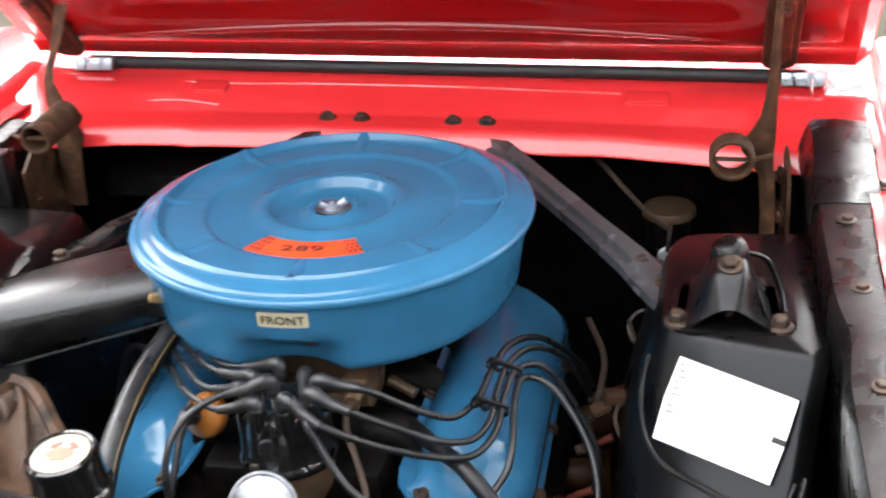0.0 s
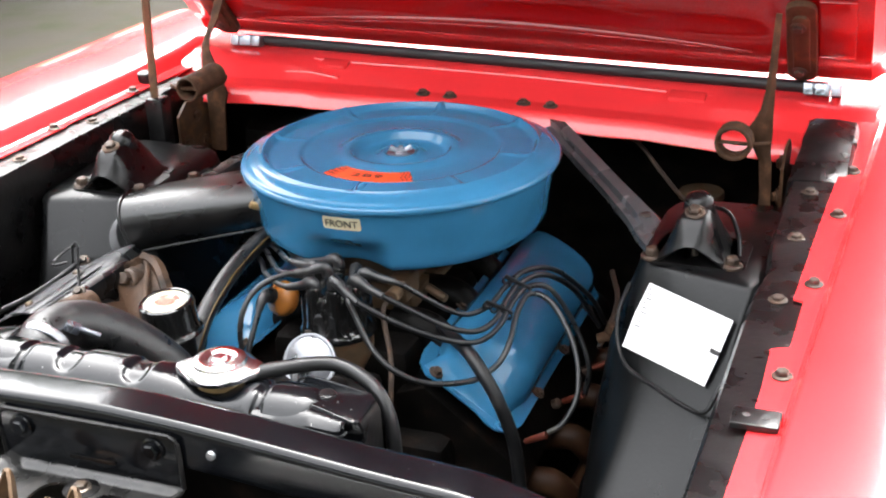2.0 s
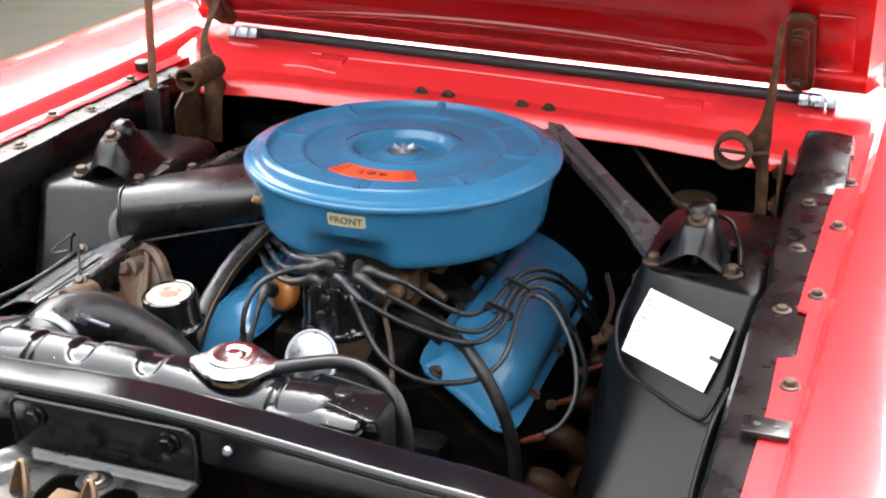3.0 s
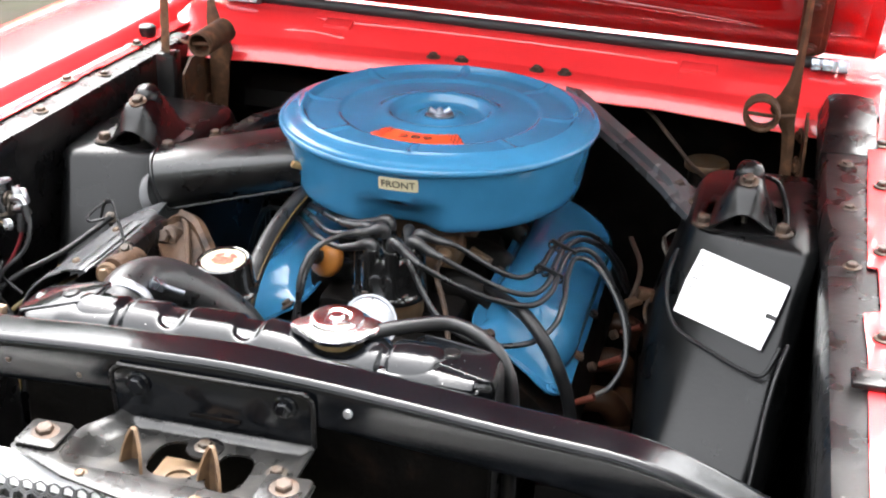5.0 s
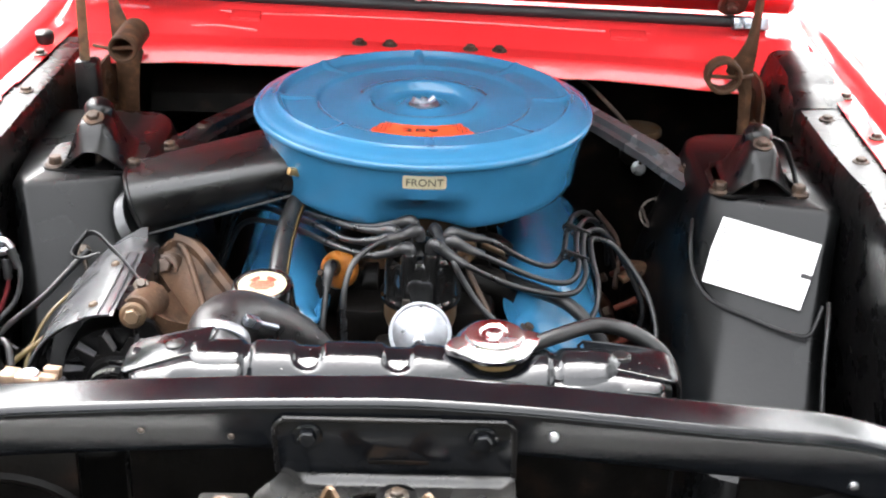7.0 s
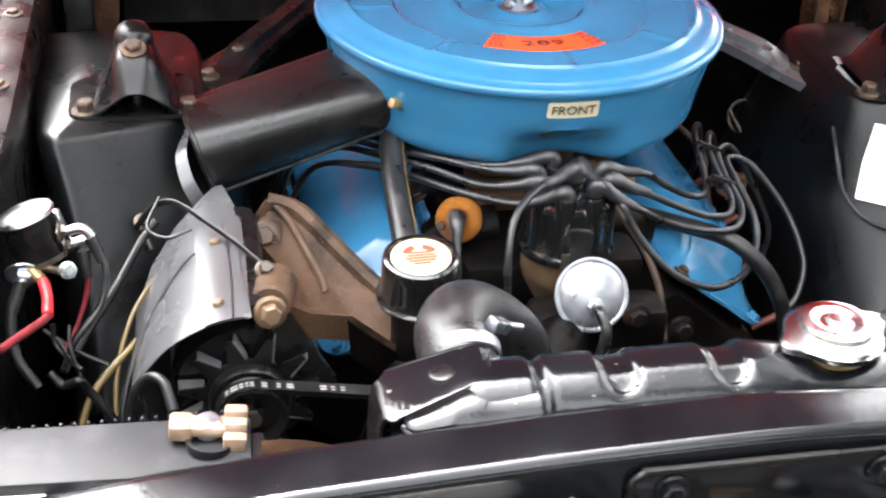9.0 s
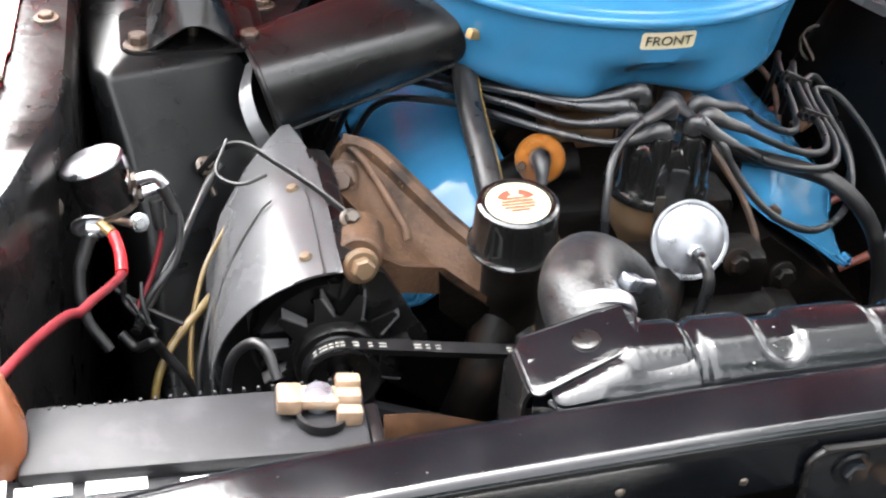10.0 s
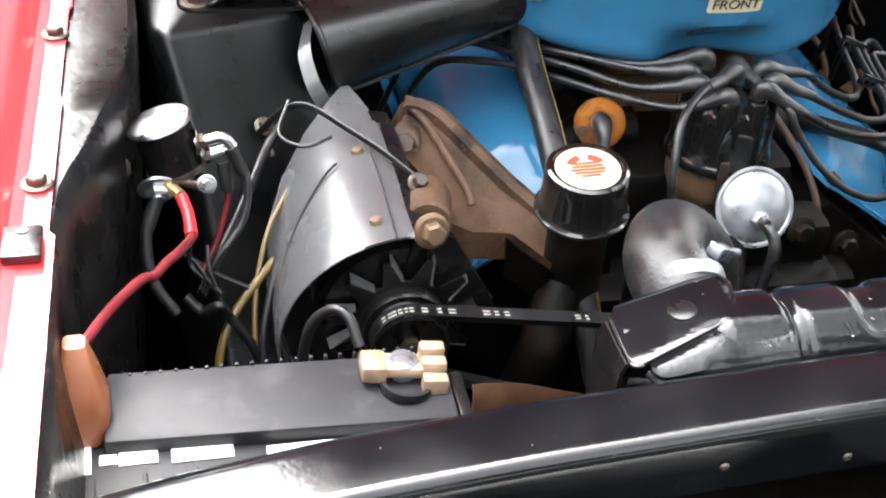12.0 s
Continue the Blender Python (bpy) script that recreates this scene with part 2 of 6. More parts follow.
def thicken(bm, t):
    bmesh.ops.recalc_face_normals(bm, faces=bm.faces)
    bmesh.ops.solidify(bm, geom=bm.faces[:], thickness=t)
    return bm


def plate(bm, outline, thickness, m=None, bevel=0.0):
    """A flat piece from an outline in its own x and y, thickness along its z, placed by m."""
    vs = [bm.verts.new(Vector((x, y, 0))) for x, y in outline]
    f = bm.faces.new(vs)
    g = bmesh.ops.extrude_face_region(bm, geom=[f])["geom"]
    top = [v for v in g if isinstance(v, bmesh.types.BMVert)]
    for v in top:
        v.co.z += thickness
    every = vs + top
    if bevel:
        edges = {e for v in every for e in v.link_edges}
        got = bmesh.ops.bevel(bm, geom=list(edges), offset=bevel, segments=2, affect="EDGES", profile=0.5)["verts"]
        every = list(set(got) | {v for v in every if v.is_valid})
    if m is not None:
        for v in every:
            v.co = m @ v.co
    return bm


def rounded(w, h, r, n=5, cx=0.0, cy=0.0):
    out = []
    for qx, qy, a0 in ((1, 1, 0), (-1, 1, 90), (-1, -1, 180), (1, -1, 270)):
        for k in range(n):
            a = radians(a0 + 90 * k / (n - 1))
            out.append((cx + qx * (w / 2 - r) + r * math.cos(a), cy + qy * (h / 2 - r) + r * math.sin(a)))
    return out


def bolt_mesh(bm, at, axis, r=0.007, h=0.006, washer=True):
    m = frame_to(at, axis)
    if washer:
        lathe(bm, [(0, 0), (r * 1.55, 0), (r * 1.55, h * 0.22), (r * 1.3, h * 0.34), (0, h * 0.34)], m, 18)
    lathe(bm, [(0, h * 0.3), (r, h * 0.3), (r, h * 0.85), (r * 0.82, h), (0, h)], m @ pose(0, 0, 0, 0, 0, random.uniform(0, 60)), 6)
    return bm


def bolt(parent, at, axis=(0, 0, 1), r=0.007, h=0.006, mat=None, label="", washer=True):
    return part("bolt", bolt_mesh(mesh(), at, axis, r, h, washer), mat or STEEL, parent, label, sharp=25)


def lerp_table(x, table):
    return float(np.interp(x, [a for a, _ in table], [b for _, b in table]))


def text_mesh(words, size, m, mat, parent, name="lettering", extrude=0.0004, shear=0.0):
    cu = bpy.data.curves.new("lettering", "FONT")
    cu.body, cu.size, cu.extrude, cu.align_x, cu.align_y, cu.shear = words, size, extrude, "CENTER", "CENTER", shear
    tmp = bpy.data.objects.new("lettering_curve", cu)
    me = bpy.data.meshes.new_from_object(tmp)
    bpy.data.objects.remove(tmp)
    me.transform(m)
    me.materials.clear()
    me.materials.append(mat)
    ob = new(name, me)
    ob.parent = parent
    if parent.type == "EMPTY":
        ob.location = -parent.location
    return ob


# ---- setting ----
CX = 0.012
LAWN_EDGE = -6.5


def ground():
    bm = mesh()
    n, size = 40, 80.0
    vs = [[bm.verts.new((size * (i / n - 0.5), size * (j / n - 0.5), 0)) for j in range(n + 1)] for i in range(n + 1)]
    for i in range(n):
        for j in range(n):
            bm.faces.new((vs[i][j], vs[i + 1][j], vs[i + 1][j + 1], vs[i][j + 1]))
    solo("ground", bm, ASPHALT_SHADE, "grey-brown gravelly asphalt under the parked car, with shade in its colour", "ground", kind="structure")
    bm = mesh()
    box(bm, (-40, -30, -0.2), (LAWN_EDGE, 40, 0.03), 0.01)
    solo("lawn", bm, GRASS, "dry green lawn beside the asphalt", "lawn", kind="structure")


ground()


def tree(x, y, height, seed, clumped=13):
    rng = random.Random(seed)
    t = thing("tree", (x, y, 0), "unseen broadleaf tree with a green leafy crown, added to shape the light", "tree", "trees round the car park")
    top = Vector((x + rng.uniform(-0.3, 0.3), y, height * 0.62))
    bm = tube(mesh(), [(x, y, 0), (x + 0.05, y, height * 0.22), top.lerp(Vector((x, y, 0)), 0.3), top], lambda k: 0.20 * (1 - 0.75 * k), 10, 4)
    clumps = []
    for k in range(clumped):
        a = rng.uniform(0, 2 * math.pi)
        r = height * rng.uniform(0.08, 0.30)
        c = Vector((x + r * math.cos(a), y + r * math.sin(a), height * rng.uniform(0.45, 0.95)))
        clumps.append((c, height * rng.uniform(0.08, 0.16)))
        if k < 8:
            tube(bm, [(x, y, height * rng.uniform(0.28, 0.5)), (x + 0.5 * r * math.cos(a), y + 0.5 * r * math.sin(a), height * 0.5), c], lambda q: 0.06 * (1 - 0.8 * q), 6, 3)
    part("trunk", bm, BARK, t)
    verts, faces = [], []
    for c, r in clumps:
        for _ in range(150):
            d = Vector((rng.gauss(0, 1), rng.gauss(0, 1), rng.gauss(0, 0.8)))
            q = c + d.normalized() * r * rng.uniform(0.3, 1.0) ** 0.5
            u = Vector((rng.gauss(0, 1), rng.gauss(0, 1), rng.gauss(0, 1))).normalized()
            v = u.orthogonal().normalized()
            s = rng.uniform(0.06, 0.14) * height / 6
            i = len(verts)
            verts += [q - u * s, q + v * s * 0.5, q + u * s, q - v * s * 0.5]
            faces.append((i, i + 1, i + 2, i + 3))
    me = bpy.data.meshes.new("mesh")
    me.from_pydata([tuple(v) for v in verts], [], faces)
    me.materials.append(LEAF)
    crown = new("crown", me)
    crown.parent, crown.location = t, -t.location
    tagged(crown, kind="stuff")


# unseen rear trees, added so the red paint reflects crowns and sky gaps
for k, (x, y, hgt) in enumerate(((-7.5, 9.0, 6.5), (-3.0, 11.5, 5.6), (1.0, 9.0, 7.0), (3.4, 7.6, 6.8), (6.2, 10.5, 7.6), (9.0, 7.0, 6.5), (10.0, 2.0, 7.0), (-10.5, 5.0, 6.0), (9.5, -3.5, 5.5))):
    tree(x, y, hgt, 40 + k, 14 if 0 < x < 7 else 28)
# unseen east trees, added to block sky above the fender and mottle its reflections
tree(4.2, 3.4, 8.0, 60, 17)
tree(3.3, -0.2, 7.0, 63, 20)
tree(3.6, -3.6, 6.6, 64, 40)
# unseen west trees, added to hold back sky over the ground and fender
tree(-4.9, 7.9, 4.6, 61, 44)
tree(-4.8, 4.6, 3.4, 62, 40)
tree(-4.6, 1.6, 3.2, 65, 40)
for k in range(6):
    tree(-7.2 - 0.8 * (k % 2), -5.0 + 2.4 * k, (6.4 if k < 2 else 3.6) + 0.4 * (k % 3), 100 + k, 26)
# unseen front row, added to darken what the black panels reflect
for k in range(9):
    tree(-10.5 + 2.6 * k, -10.6 - 0.7 * (k % 3), 5.5 + 0.5 * (k * 2 % 3), 80 + k, 40)


# ---- body panels round the engine bay ----
def fender(side, z0):
    """side +1 or -1; z0: height of the bolted lip."""
    t = thing("fender", (CX + side * 0.7, 0, 0.55), "glossy red front fender beside the engine bay", "fender", "front fenders")
    rings = []
    for y in np.linspace(-0.86, 0.62, 30):
        dip = 0.03 * max(0.0, (-0.62 - y) / 0.24) ** 2
        sec = [(0.598, -0.016), (0.598, 0.0), (0.606, 0.0012), (0.6095, 0.006), (0.614, 0.019), (0.620, 0.0245), (0.66, 0.031), (0.70, 0.035), (0.76, 0.036), (0.80, 0.029), (0.835, 0.005), (0.858, -0.07), (0.862, -0.30)]
        rings.append([(CX + side * x + 0.037 * (y + 0.2), y, z0 + z - dip) for x, z in sec])
    part("outer_panel", thicken(loft(mesh(), rings), 0.002), RED, t)
    # the lip, with cut-outs along its inner edge
    inner = []
    for y, d in ((0.36, 0.0), (0.06, 0.0), (0.06, 0.012), (0.0, 0.012), (-0.005, 0.0), (-0.215, 0.0), (-0.22, 0.014), (-0.29, 0.014), (-0.30, -0.002), (-0.355, -0.002), (-0.36, 0.016),
                 (-0.44, 0.016), (-0.445, 0.0), (-0.52, 0.0), (-0.525, 0.02), (-0.76, 0.022)):
        inner.append((0.570 + (0.028 - d if d > 0.003 else 0.012 - d), y))
    if side > 0:
        inner = [(0.576, 0.36), (0.574, -0.05), (0.576, -0.292), (0.587, -0.294), (0.590, -0.405), (0.572, -0.414), (0.577, -0.499), (0.578, -0.554), (0.579, -0.674), (0.582, -0.87)]
    outline = [(CX + side * x + 0.037 * (y + 0.2), y) for x, y in inner + [(0.603, inner[-1][1]), (0.603, 0.36)]]
    bm = plate(mesh(), outline, 0.002, pose(0, 0, z0 - 0.0025))
    lip = part("lip", bm, RED, t)
    for y in ((0.13, -0.035, -0.25, -0.47) if side > 0 else (0.189, -0.022, -0.264, -0.469)):
        b = part("bolt", bolt_mesh(mesh(), (CX + side * 0.592 + 0.037 * (y + 0.2), y, z0), (0, 0, 1), 0.0068, 0.008), STEEL, lip, sharp=25)
    # rubber bumper of the bonnet
    for y in ((0.215,) if side > 0 else (0.247,)):
        bm = lathe(mesh(), [(0, 0), (0.014, 0), (0.016, 0.008), (0.015, 0.016), (0.011, 0.019), (0, 0.019)], pose(CX + side * 0.588, y, z0), 20)
        part("rubber_stop", bm, RUBBER, lip, "black rubber stop for the bonnet")
    bm = mesh()
    box(bm, (-0.022 if side > 0 else -0.012, -0.016, 0), (0.022 if side > 0 else 0.012, 0.016, 0.007), 0.002, pose(0.582 if side > 0 else -0.596, -0.565 if side > 0 else -0.539, z0 + 0.001))
    clip = part("stop_block", bm, BLACK_WORN, lip, "small worn black metal block")
    for dx in (-0.009, 0.009):
        part("socket", lathe(mesh(), [(0, 0), (0.0035, 0), (0.0035, 0.0006), (0, 0.0007)], pose((0.582 if side > 0 else -0.596) + dx * (1 if side > 0 else 0), (-0.565 if side > 0 else -0.539) + (0 if side > 0 else dx), z0 + 0.008), 12), INK, clip)
    return t


fender(1, 0.868)
fender(-1, 0.884)


def apron(side, z0):
    t = thing("inner_apron", (CX + side * 0.56, -0.2, 0.4), "worn black painted inner fender apron", "apron", "inner aprons")
    rings = []
    for y in np.linspace(-0.88 if side > 0 else -0.745, 0.30, 46):
        wave = 0.0015 * noise.noise((y * 14, side * 3, 0))
        jog = 0.008 * math.exp(-((y + 0.20) / 0.05) ** 2) if side > 0 else lerp_table(y, [(-0.75, 0.066), (-0.56, 0.066), (-0.46, 0.058), (-0.42, 0.044), (-0.36, 0.028), (-0.29, 0.012), (-0.22, 0.010), (0.3, 0.006)])
        sec = [(0.602, -0.004), (max(0.585, 0.532 + jog), -0.003), (max(0.555, 0.531 + jog), -0.003 + wave), (0.530 + jog, -0.005 + wave), (0.525 + jog, -0.014), (0.524 + jog, -0.04), (0.528 + jog * 0.8, -0.10), (0.538 + jog * 0.4, -0.20), (0.55, -0.34), (0.555, -0.52), (0.56, -0.63)]
        rings.append([(CX + side * x, y, z0 + z) for x, z in sec])
    part("panel", thicken(loft(mesh(), rings), 0.002), BLACK_WORN, t)
    for y in ((0.05, -0.11, -0.29) if side > 0 else (0.038, -0.147)):
        bolt(t, (CX + side * 0.556, y, z0 - 0.003), (0, 0, 1), 0.007, 0.006, RUSTY)
    # a raised pressing and tab at the rear end of the flange
    if side > 0:
        rings = []
        for y, up in ((0.095, -0.003), (0.110, 0.001), (0.125, 0.008), (0.150, 0.010), (0.165, 0.013), (0.180, 0.022), (0.235, 0.025), (0.290, 0.024), (0.297, 0.018), (0.299, -0.01)):
            rings.append([(0.532, y, z0 - 0.03), (0.535 + up * 0.3, y, z0 + up - 0.004), (0.541 + up * 0.4, y, z0 + up), (0.575, y, z0 + up + 0.001), (0.609, y, z0 + up * 0.9), (0.613, y, z0 + up * 0.6 - 0.003), (0.614, y, z0 - 0.02)])
        part("raised_end", thicken(loft(mesh(), rings), 0.002), BLACK_WORN, t)
    return t


apron(1, 0.866)
apron(-1, 0.882)

SUPPORT_TOP = [(-0.62, 0.822), (-0.568, 0.836), (-0.534, 0.845), (-0.50, 0.851), (-0.43, 0.863), (-0.33, 0.874), (-0.24, 0.880), (-0.15, 0.8855), (-0.07, 0.8880), (0.0, 0.8895), (0.09, 0.885), (0.17, 0.878), (0.27, 0.868), (0.37, 0.861), (0.42, 0.848), (0.46, 0.832), (0.51, 0.812), (0.62, 0.77)]


def radiator_support():
    t = thing("radiator_support", (0, -0.72, 0.4), "glossy black arched radiator support crossmember", "crossmember")
    rings = []
    for x in np.linspace(-0.60, 0.60, 60):
        z = lerp_table(x, SUPPORT_TOP)
        z = (z + lerp_table(x - 0.02, SUPPORT_TOP) + lerp_table(x + 0.02, SUPPORT_TOP)) / 3
        low = 0.044 + 0.02 * max(0, (x - 0.30) / 0.2)
        sec = [(-0.6885, z - 0.034), (-0.6885, z - 0.018), (-0.6898, z - 0.0130), (-0.6935, z - 0.0075), (-0.6985, z - 0.0034), (-0.704, z - 0.0010), (-0.709, z - 0.0002), (-0.7365, z - 0.0008), (-0.7395, z - 0.0010), (-0.7425, z - 0.0022), (-0.7450, z - 0.0050), (-0.7460, z - 0.0085), (-0.7462, z - 0.0115), (-0.7470, z - low + 0.003), (-0.7470, z - low), (-0.745, z - low - 0.003), (-0.735, z - low - 0.003)]
        rings.append([(x, y, zz) for y, zz in sec])
    part("beam", thicken(loft(mesh(), rings), 0.0016), BLACK, t)
    # lower wall with the radiator opening and two cooling holes
    # near-black colour here puts the shade below the beam into the wall
    bm = mesh()
    for x0, x1 in ((-0.56, -0.29), (0.29, 0.56)):
        box(bm, (x0, -0.722, 0.40), (x1, -0.716, 0.83 if x0 < 0 else 0.80), 0.001)
    box(bm, (-0.56, -0.722, 0.30), (0.56, -0.716, 0.42), 0.001)
    part("lower_wall", bm, GRIME_SHADE, t)
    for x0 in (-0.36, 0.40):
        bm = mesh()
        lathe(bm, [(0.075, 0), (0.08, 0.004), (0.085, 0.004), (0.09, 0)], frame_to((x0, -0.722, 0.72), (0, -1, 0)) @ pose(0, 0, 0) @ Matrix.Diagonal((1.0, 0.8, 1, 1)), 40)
        part("opening_rim", bm, GRIME_SHADE, t)
    for x, z in ((0.12, 0.859), (0.38, 0.815), (-0.225, 0.856), (-0.15, 0.852)):
        bm = mesh()
        big = x > 0
        lathe(bm, [(0, 0), (0.0048, 0), (0.004, 0.003), (0, 0.004)] if big else [(0, 0), (0.003, 0), (0.002, 0.0012), (0, 0.0014)], frame_to((x, -0.7475, z), (0, -1, 0)), 14)
        part("rivet", bm, ZINC if big else STEEL, t, "pale metal push rivet" if big else "")
    return t


radiator_support()


def cowl():
    t = thing("cowl_panel", (0, 0.42, 0.4), "glossy red cowl panel at the foot of the windscreen", "cowl")
    rings = []
    for x in np.linspace(-0.60, 0.64, 62):
        lift = -0.026 * x
        bow = 0.05 * (abs(x - 0.02) / 0.55) ** 2.2
        step = 0.006 * (1 if (-0.30 < x < 0.17) else 0) + 0.0025 * math.sin(x * 37) * math.sin(x * 11) - 0.006 * math.exp(-((x - 0.30) / 0.05) ** 2)
        flute = 0.007 * (1 / (1 + math.exp(-(abs(x - 0.02) - 0.36) / 0.008)))
        sec = [(0.3215 - bow - step, 0.832), (0.3225 - bow - step, 0.835), (0.3355 - bow - step, 0.8545), (0.3390 - bow - step, 0.8568), (0.344 - bow - step, 0.8578), (0.372 - 0.6 * bow, 0.8585), (0.380 - 0.5 * bow, 0.860), (0.396 - 0.5 * bow, 0.872 + flute * 0.4), (0.432, 0.880 + flute), (0.438, 0.886), (0.455, 0.889), (0.50, 0.889), (0.62, 0.905)]
        rings.append([(x, y, z + lift) for y, z in sec])
    part("panel", thicken(loft(mesh(), rings), 0.002), RED, t)
    for x in (-0.104, -0.055, 0.075, 0.122):
        bolt(t, (x, 0.362, 0.8575 - 0.026 * x), (0, -0.15, 1), 0.008, 0.009, RUSTY)
    for x, w in ((-0.293, 0.05), (0.337, 0.06)):
        bm = mesh()
        box(bm, (-w / 2, -0.014, -0.002), (w / 2, 0.014, 0.006), 0.0025, pose(x, 0.418, 0.8775 - 0.026 * x, 14, 1.5, 0))
        part("raised_tab", bm, RED, t)
    for x0, x1, y in ((-0.40, -0.30, 0.405), (-0.40, -0.27, 0.379)):
        bm = tube(mesh(), [(x0, y, 0.866 - 0.026 * x0), ((x0 + x1) / 2, y + 0.004, 0.869 - 0.026 * x0), (x1, y + 0.002, 0.866 - 0.026 * x1)], 0.003, 8)
        part("pressed_bead", bm, RED, t)
    for pts in ([(-0.46, 0.405), (-0.42, 0.425), (-0.36, 0.432), (-0.31, 0.432)], [(-0.275, 0.431), (-0.1, 0.436), (0.1, 0.436), (0.30, 0.431)], [(0.37, 0.429), (0.42, 0.424), (0.455, 0.398), (0.475, 0.370)]):
        part("pressed_bead", tube(mesh(), [(x, y, 0.881 - 0.026 * x - (0.432 - y) * 0.28) for x, y in pts], 0.0026, 8, 6), RED, t)
    # rubber seal with its end clips
    bm = mesh()
    tube(bm, [(x, 0.470, 0.897 - 0.024 * x) for x in np.linspace(-0.50, 0.55, 9)], 0.0102, 12, 4)
    seal = part("rubber_seal", bm, SEAL, t, "black rubber bonnet seal")
    for x in (-0.485, 0.545):
        bm = mesh()
        at = pose(x, 0.458, 0.897 - 0.024 * x, -20, 0, 0)
        for dx, w in ((-0.0215, 0.008), (0.0, 0.0115), (0.0215, 0.008)):
            box(bm, (dx - w, -0.016, -0.0095), (dx + w, 0.006, 0.0095), 0.0015, at)
        box(bm, (-0.029, -0.013, 0.0), (0.029, 0.006, 0.0088), 0.001, at)
        c = part("seal_clip", bm, ALU, seal, "pale metal end clip")
    return t


cowl()


def firewall():
    bm = mesh()
    rings = []
    for x in np.linspace(-0.56, 0.58, 30):
        b = 0.012 * math.sin(x * 9)
        rings.append([(x, 0.345, 0.852 - 0.026 * x), (x, 0.40, 0.835), (x, 0.44 + b, 0.80), (x, 0.46, 0.74), (x, 0.462, 0.55), (x, 0.463, 0.36), (x, 0.463, 0.20)])
    # the shade under the bonnet is carried by the firewall's dark colour
    solo("wall_firewall", thicken(loft(bm, rings), 0.003), GRIME_SHADE, "black painted firewall bulkhead behind the engine", "bulkhead", kind="structure")
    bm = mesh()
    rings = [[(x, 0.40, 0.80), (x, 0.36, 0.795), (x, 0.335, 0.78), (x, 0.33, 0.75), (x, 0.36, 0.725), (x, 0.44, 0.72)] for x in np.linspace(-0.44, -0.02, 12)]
    solo("heater_plenum", thicken(loft(bm, rings), 0.003), GRIME_SHADE, "satin black ledge pressed into the firewall", "bulkhead")
    # added side walls that close the rear corners of the bay against outside light
    for name, x in (("wall_filler_west", CX - 0.566), ("wall_filler_east", CX + 0.566)):
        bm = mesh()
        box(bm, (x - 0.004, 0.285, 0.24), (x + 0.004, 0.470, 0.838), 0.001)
        solo(name, bm, GRIME_SHADE, "added dark side wall that closes the bay's rear corner", "bulkhead", kind="structure")
    # added floor slab that closes the bay from below
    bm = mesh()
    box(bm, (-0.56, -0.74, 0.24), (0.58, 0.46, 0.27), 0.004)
    solo("bay_floor_slab", bm, GRIME_SHADE, "added dark slab that closes the bay below the engine", "undertray", kind="structure")


firewall()


def hood():
    t = thing("bonnet", (CX, 0.48, 0.905), "open red bonnet standing over the engine bay", "bonnet")
    ang = radians(50)
    along, out = Vector((0, -math.cos(ang), math.sin(ang))), Vector((0, -math.sin(ang), -math.cos(ang)))
    base = Vector((CX, 0.489, 0.905))

    def at(x, s, n):
        s = s * (1 + 0.06 * (1 - (x / 0.61) ** 2))
        if s > 0.6:
            s -= (s - 0.6) / 0.6 * 0.11 * max(0.0, (abs(x) - 0.44) / 0.17) ** 2
        return base + Vector((x, 0, -0.022 * x * max(0, 1 - s * 3))) + along * s + out * n

    # outer skin
    rings = []
    for s in np.linspace(0, 1.18, 14):
        rings.append([at(x, s, -0.025 - 0.02 * (1 - (x / 0.62) ** 2)) for x in np.linspace(-0.626, 0.626, 25)])
    part("outer_skin", thicken(loft(mesh(), rings), 0.0015), RED, t)
    # inner frame: a pressed panel with a rear rail, side rails and shallow middle
    rings = []
    prof = [(0.0, -0.026), (0.001, -0.004), (0.003, 0.0), (0.006, 0.001), (0.010, -0.001), (0.030, -0.004), (0.045, 0.002), (0.075, 0.004), (0.092, 0.003), (0.102, -0.002), (0.112, -0.012), (0.14, -0.016), (0.30, -0.018), (0.60, -0.018), (0.9, -0.016), (1.05, -0.004), (1.16, 0.0), (1.178, -0.004), (1.18, -0.03)]
    for s, n in prof:
        ring = []
        for x in np.linspace(-0.625, 0.625, 60):
            edge = abs(x) - 0.455
            rail = 1 / (1 + math.exp(-edge / 0.006))
            nn = n if s < 0.095 or s > 1.1 else n * (1 - rail) + 0.004 * rail
            if abs(x) > 0.620:
                nn = min(nn, -0.022)
            ring.append(at(x, s, nn))
        rings.append(ring)
    part("inner_frame", thicken(loft(mesh(), rings), 0.0015), RED_INNER_SHADE, t)
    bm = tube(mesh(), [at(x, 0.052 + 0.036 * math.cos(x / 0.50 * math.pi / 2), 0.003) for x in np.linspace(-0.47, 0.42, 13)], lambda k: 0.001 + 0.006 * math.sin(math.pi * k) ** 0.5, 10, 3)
    part("pressed_rib", bm, RED_INNER_SHADE, t)
    for s0, s1 in ((0.06, 0.20), (0.24, 0.52), (0.56, 0.86)):
        for sx in (-1, 1):
            bm = mesh()
            c = at(sx * 0.552, (s0 + s1) / 2, 0.004)
            m = Matrix.Translation(c) @ Matrix((( 1, 0, 0, 0), (0, along.y, out.y, 0), (0, along.z, out.z, 0), (0, 0, 0, 1)))
            box(bm, (-0.028, -(s1 - s0) / 2, -0.004), (0.028, (s1 - s0) / 2, 0.003), 0.0025, m)
            part("pressed_panel", bm, RED_INNER_SHADE, t)
    return t


hood()


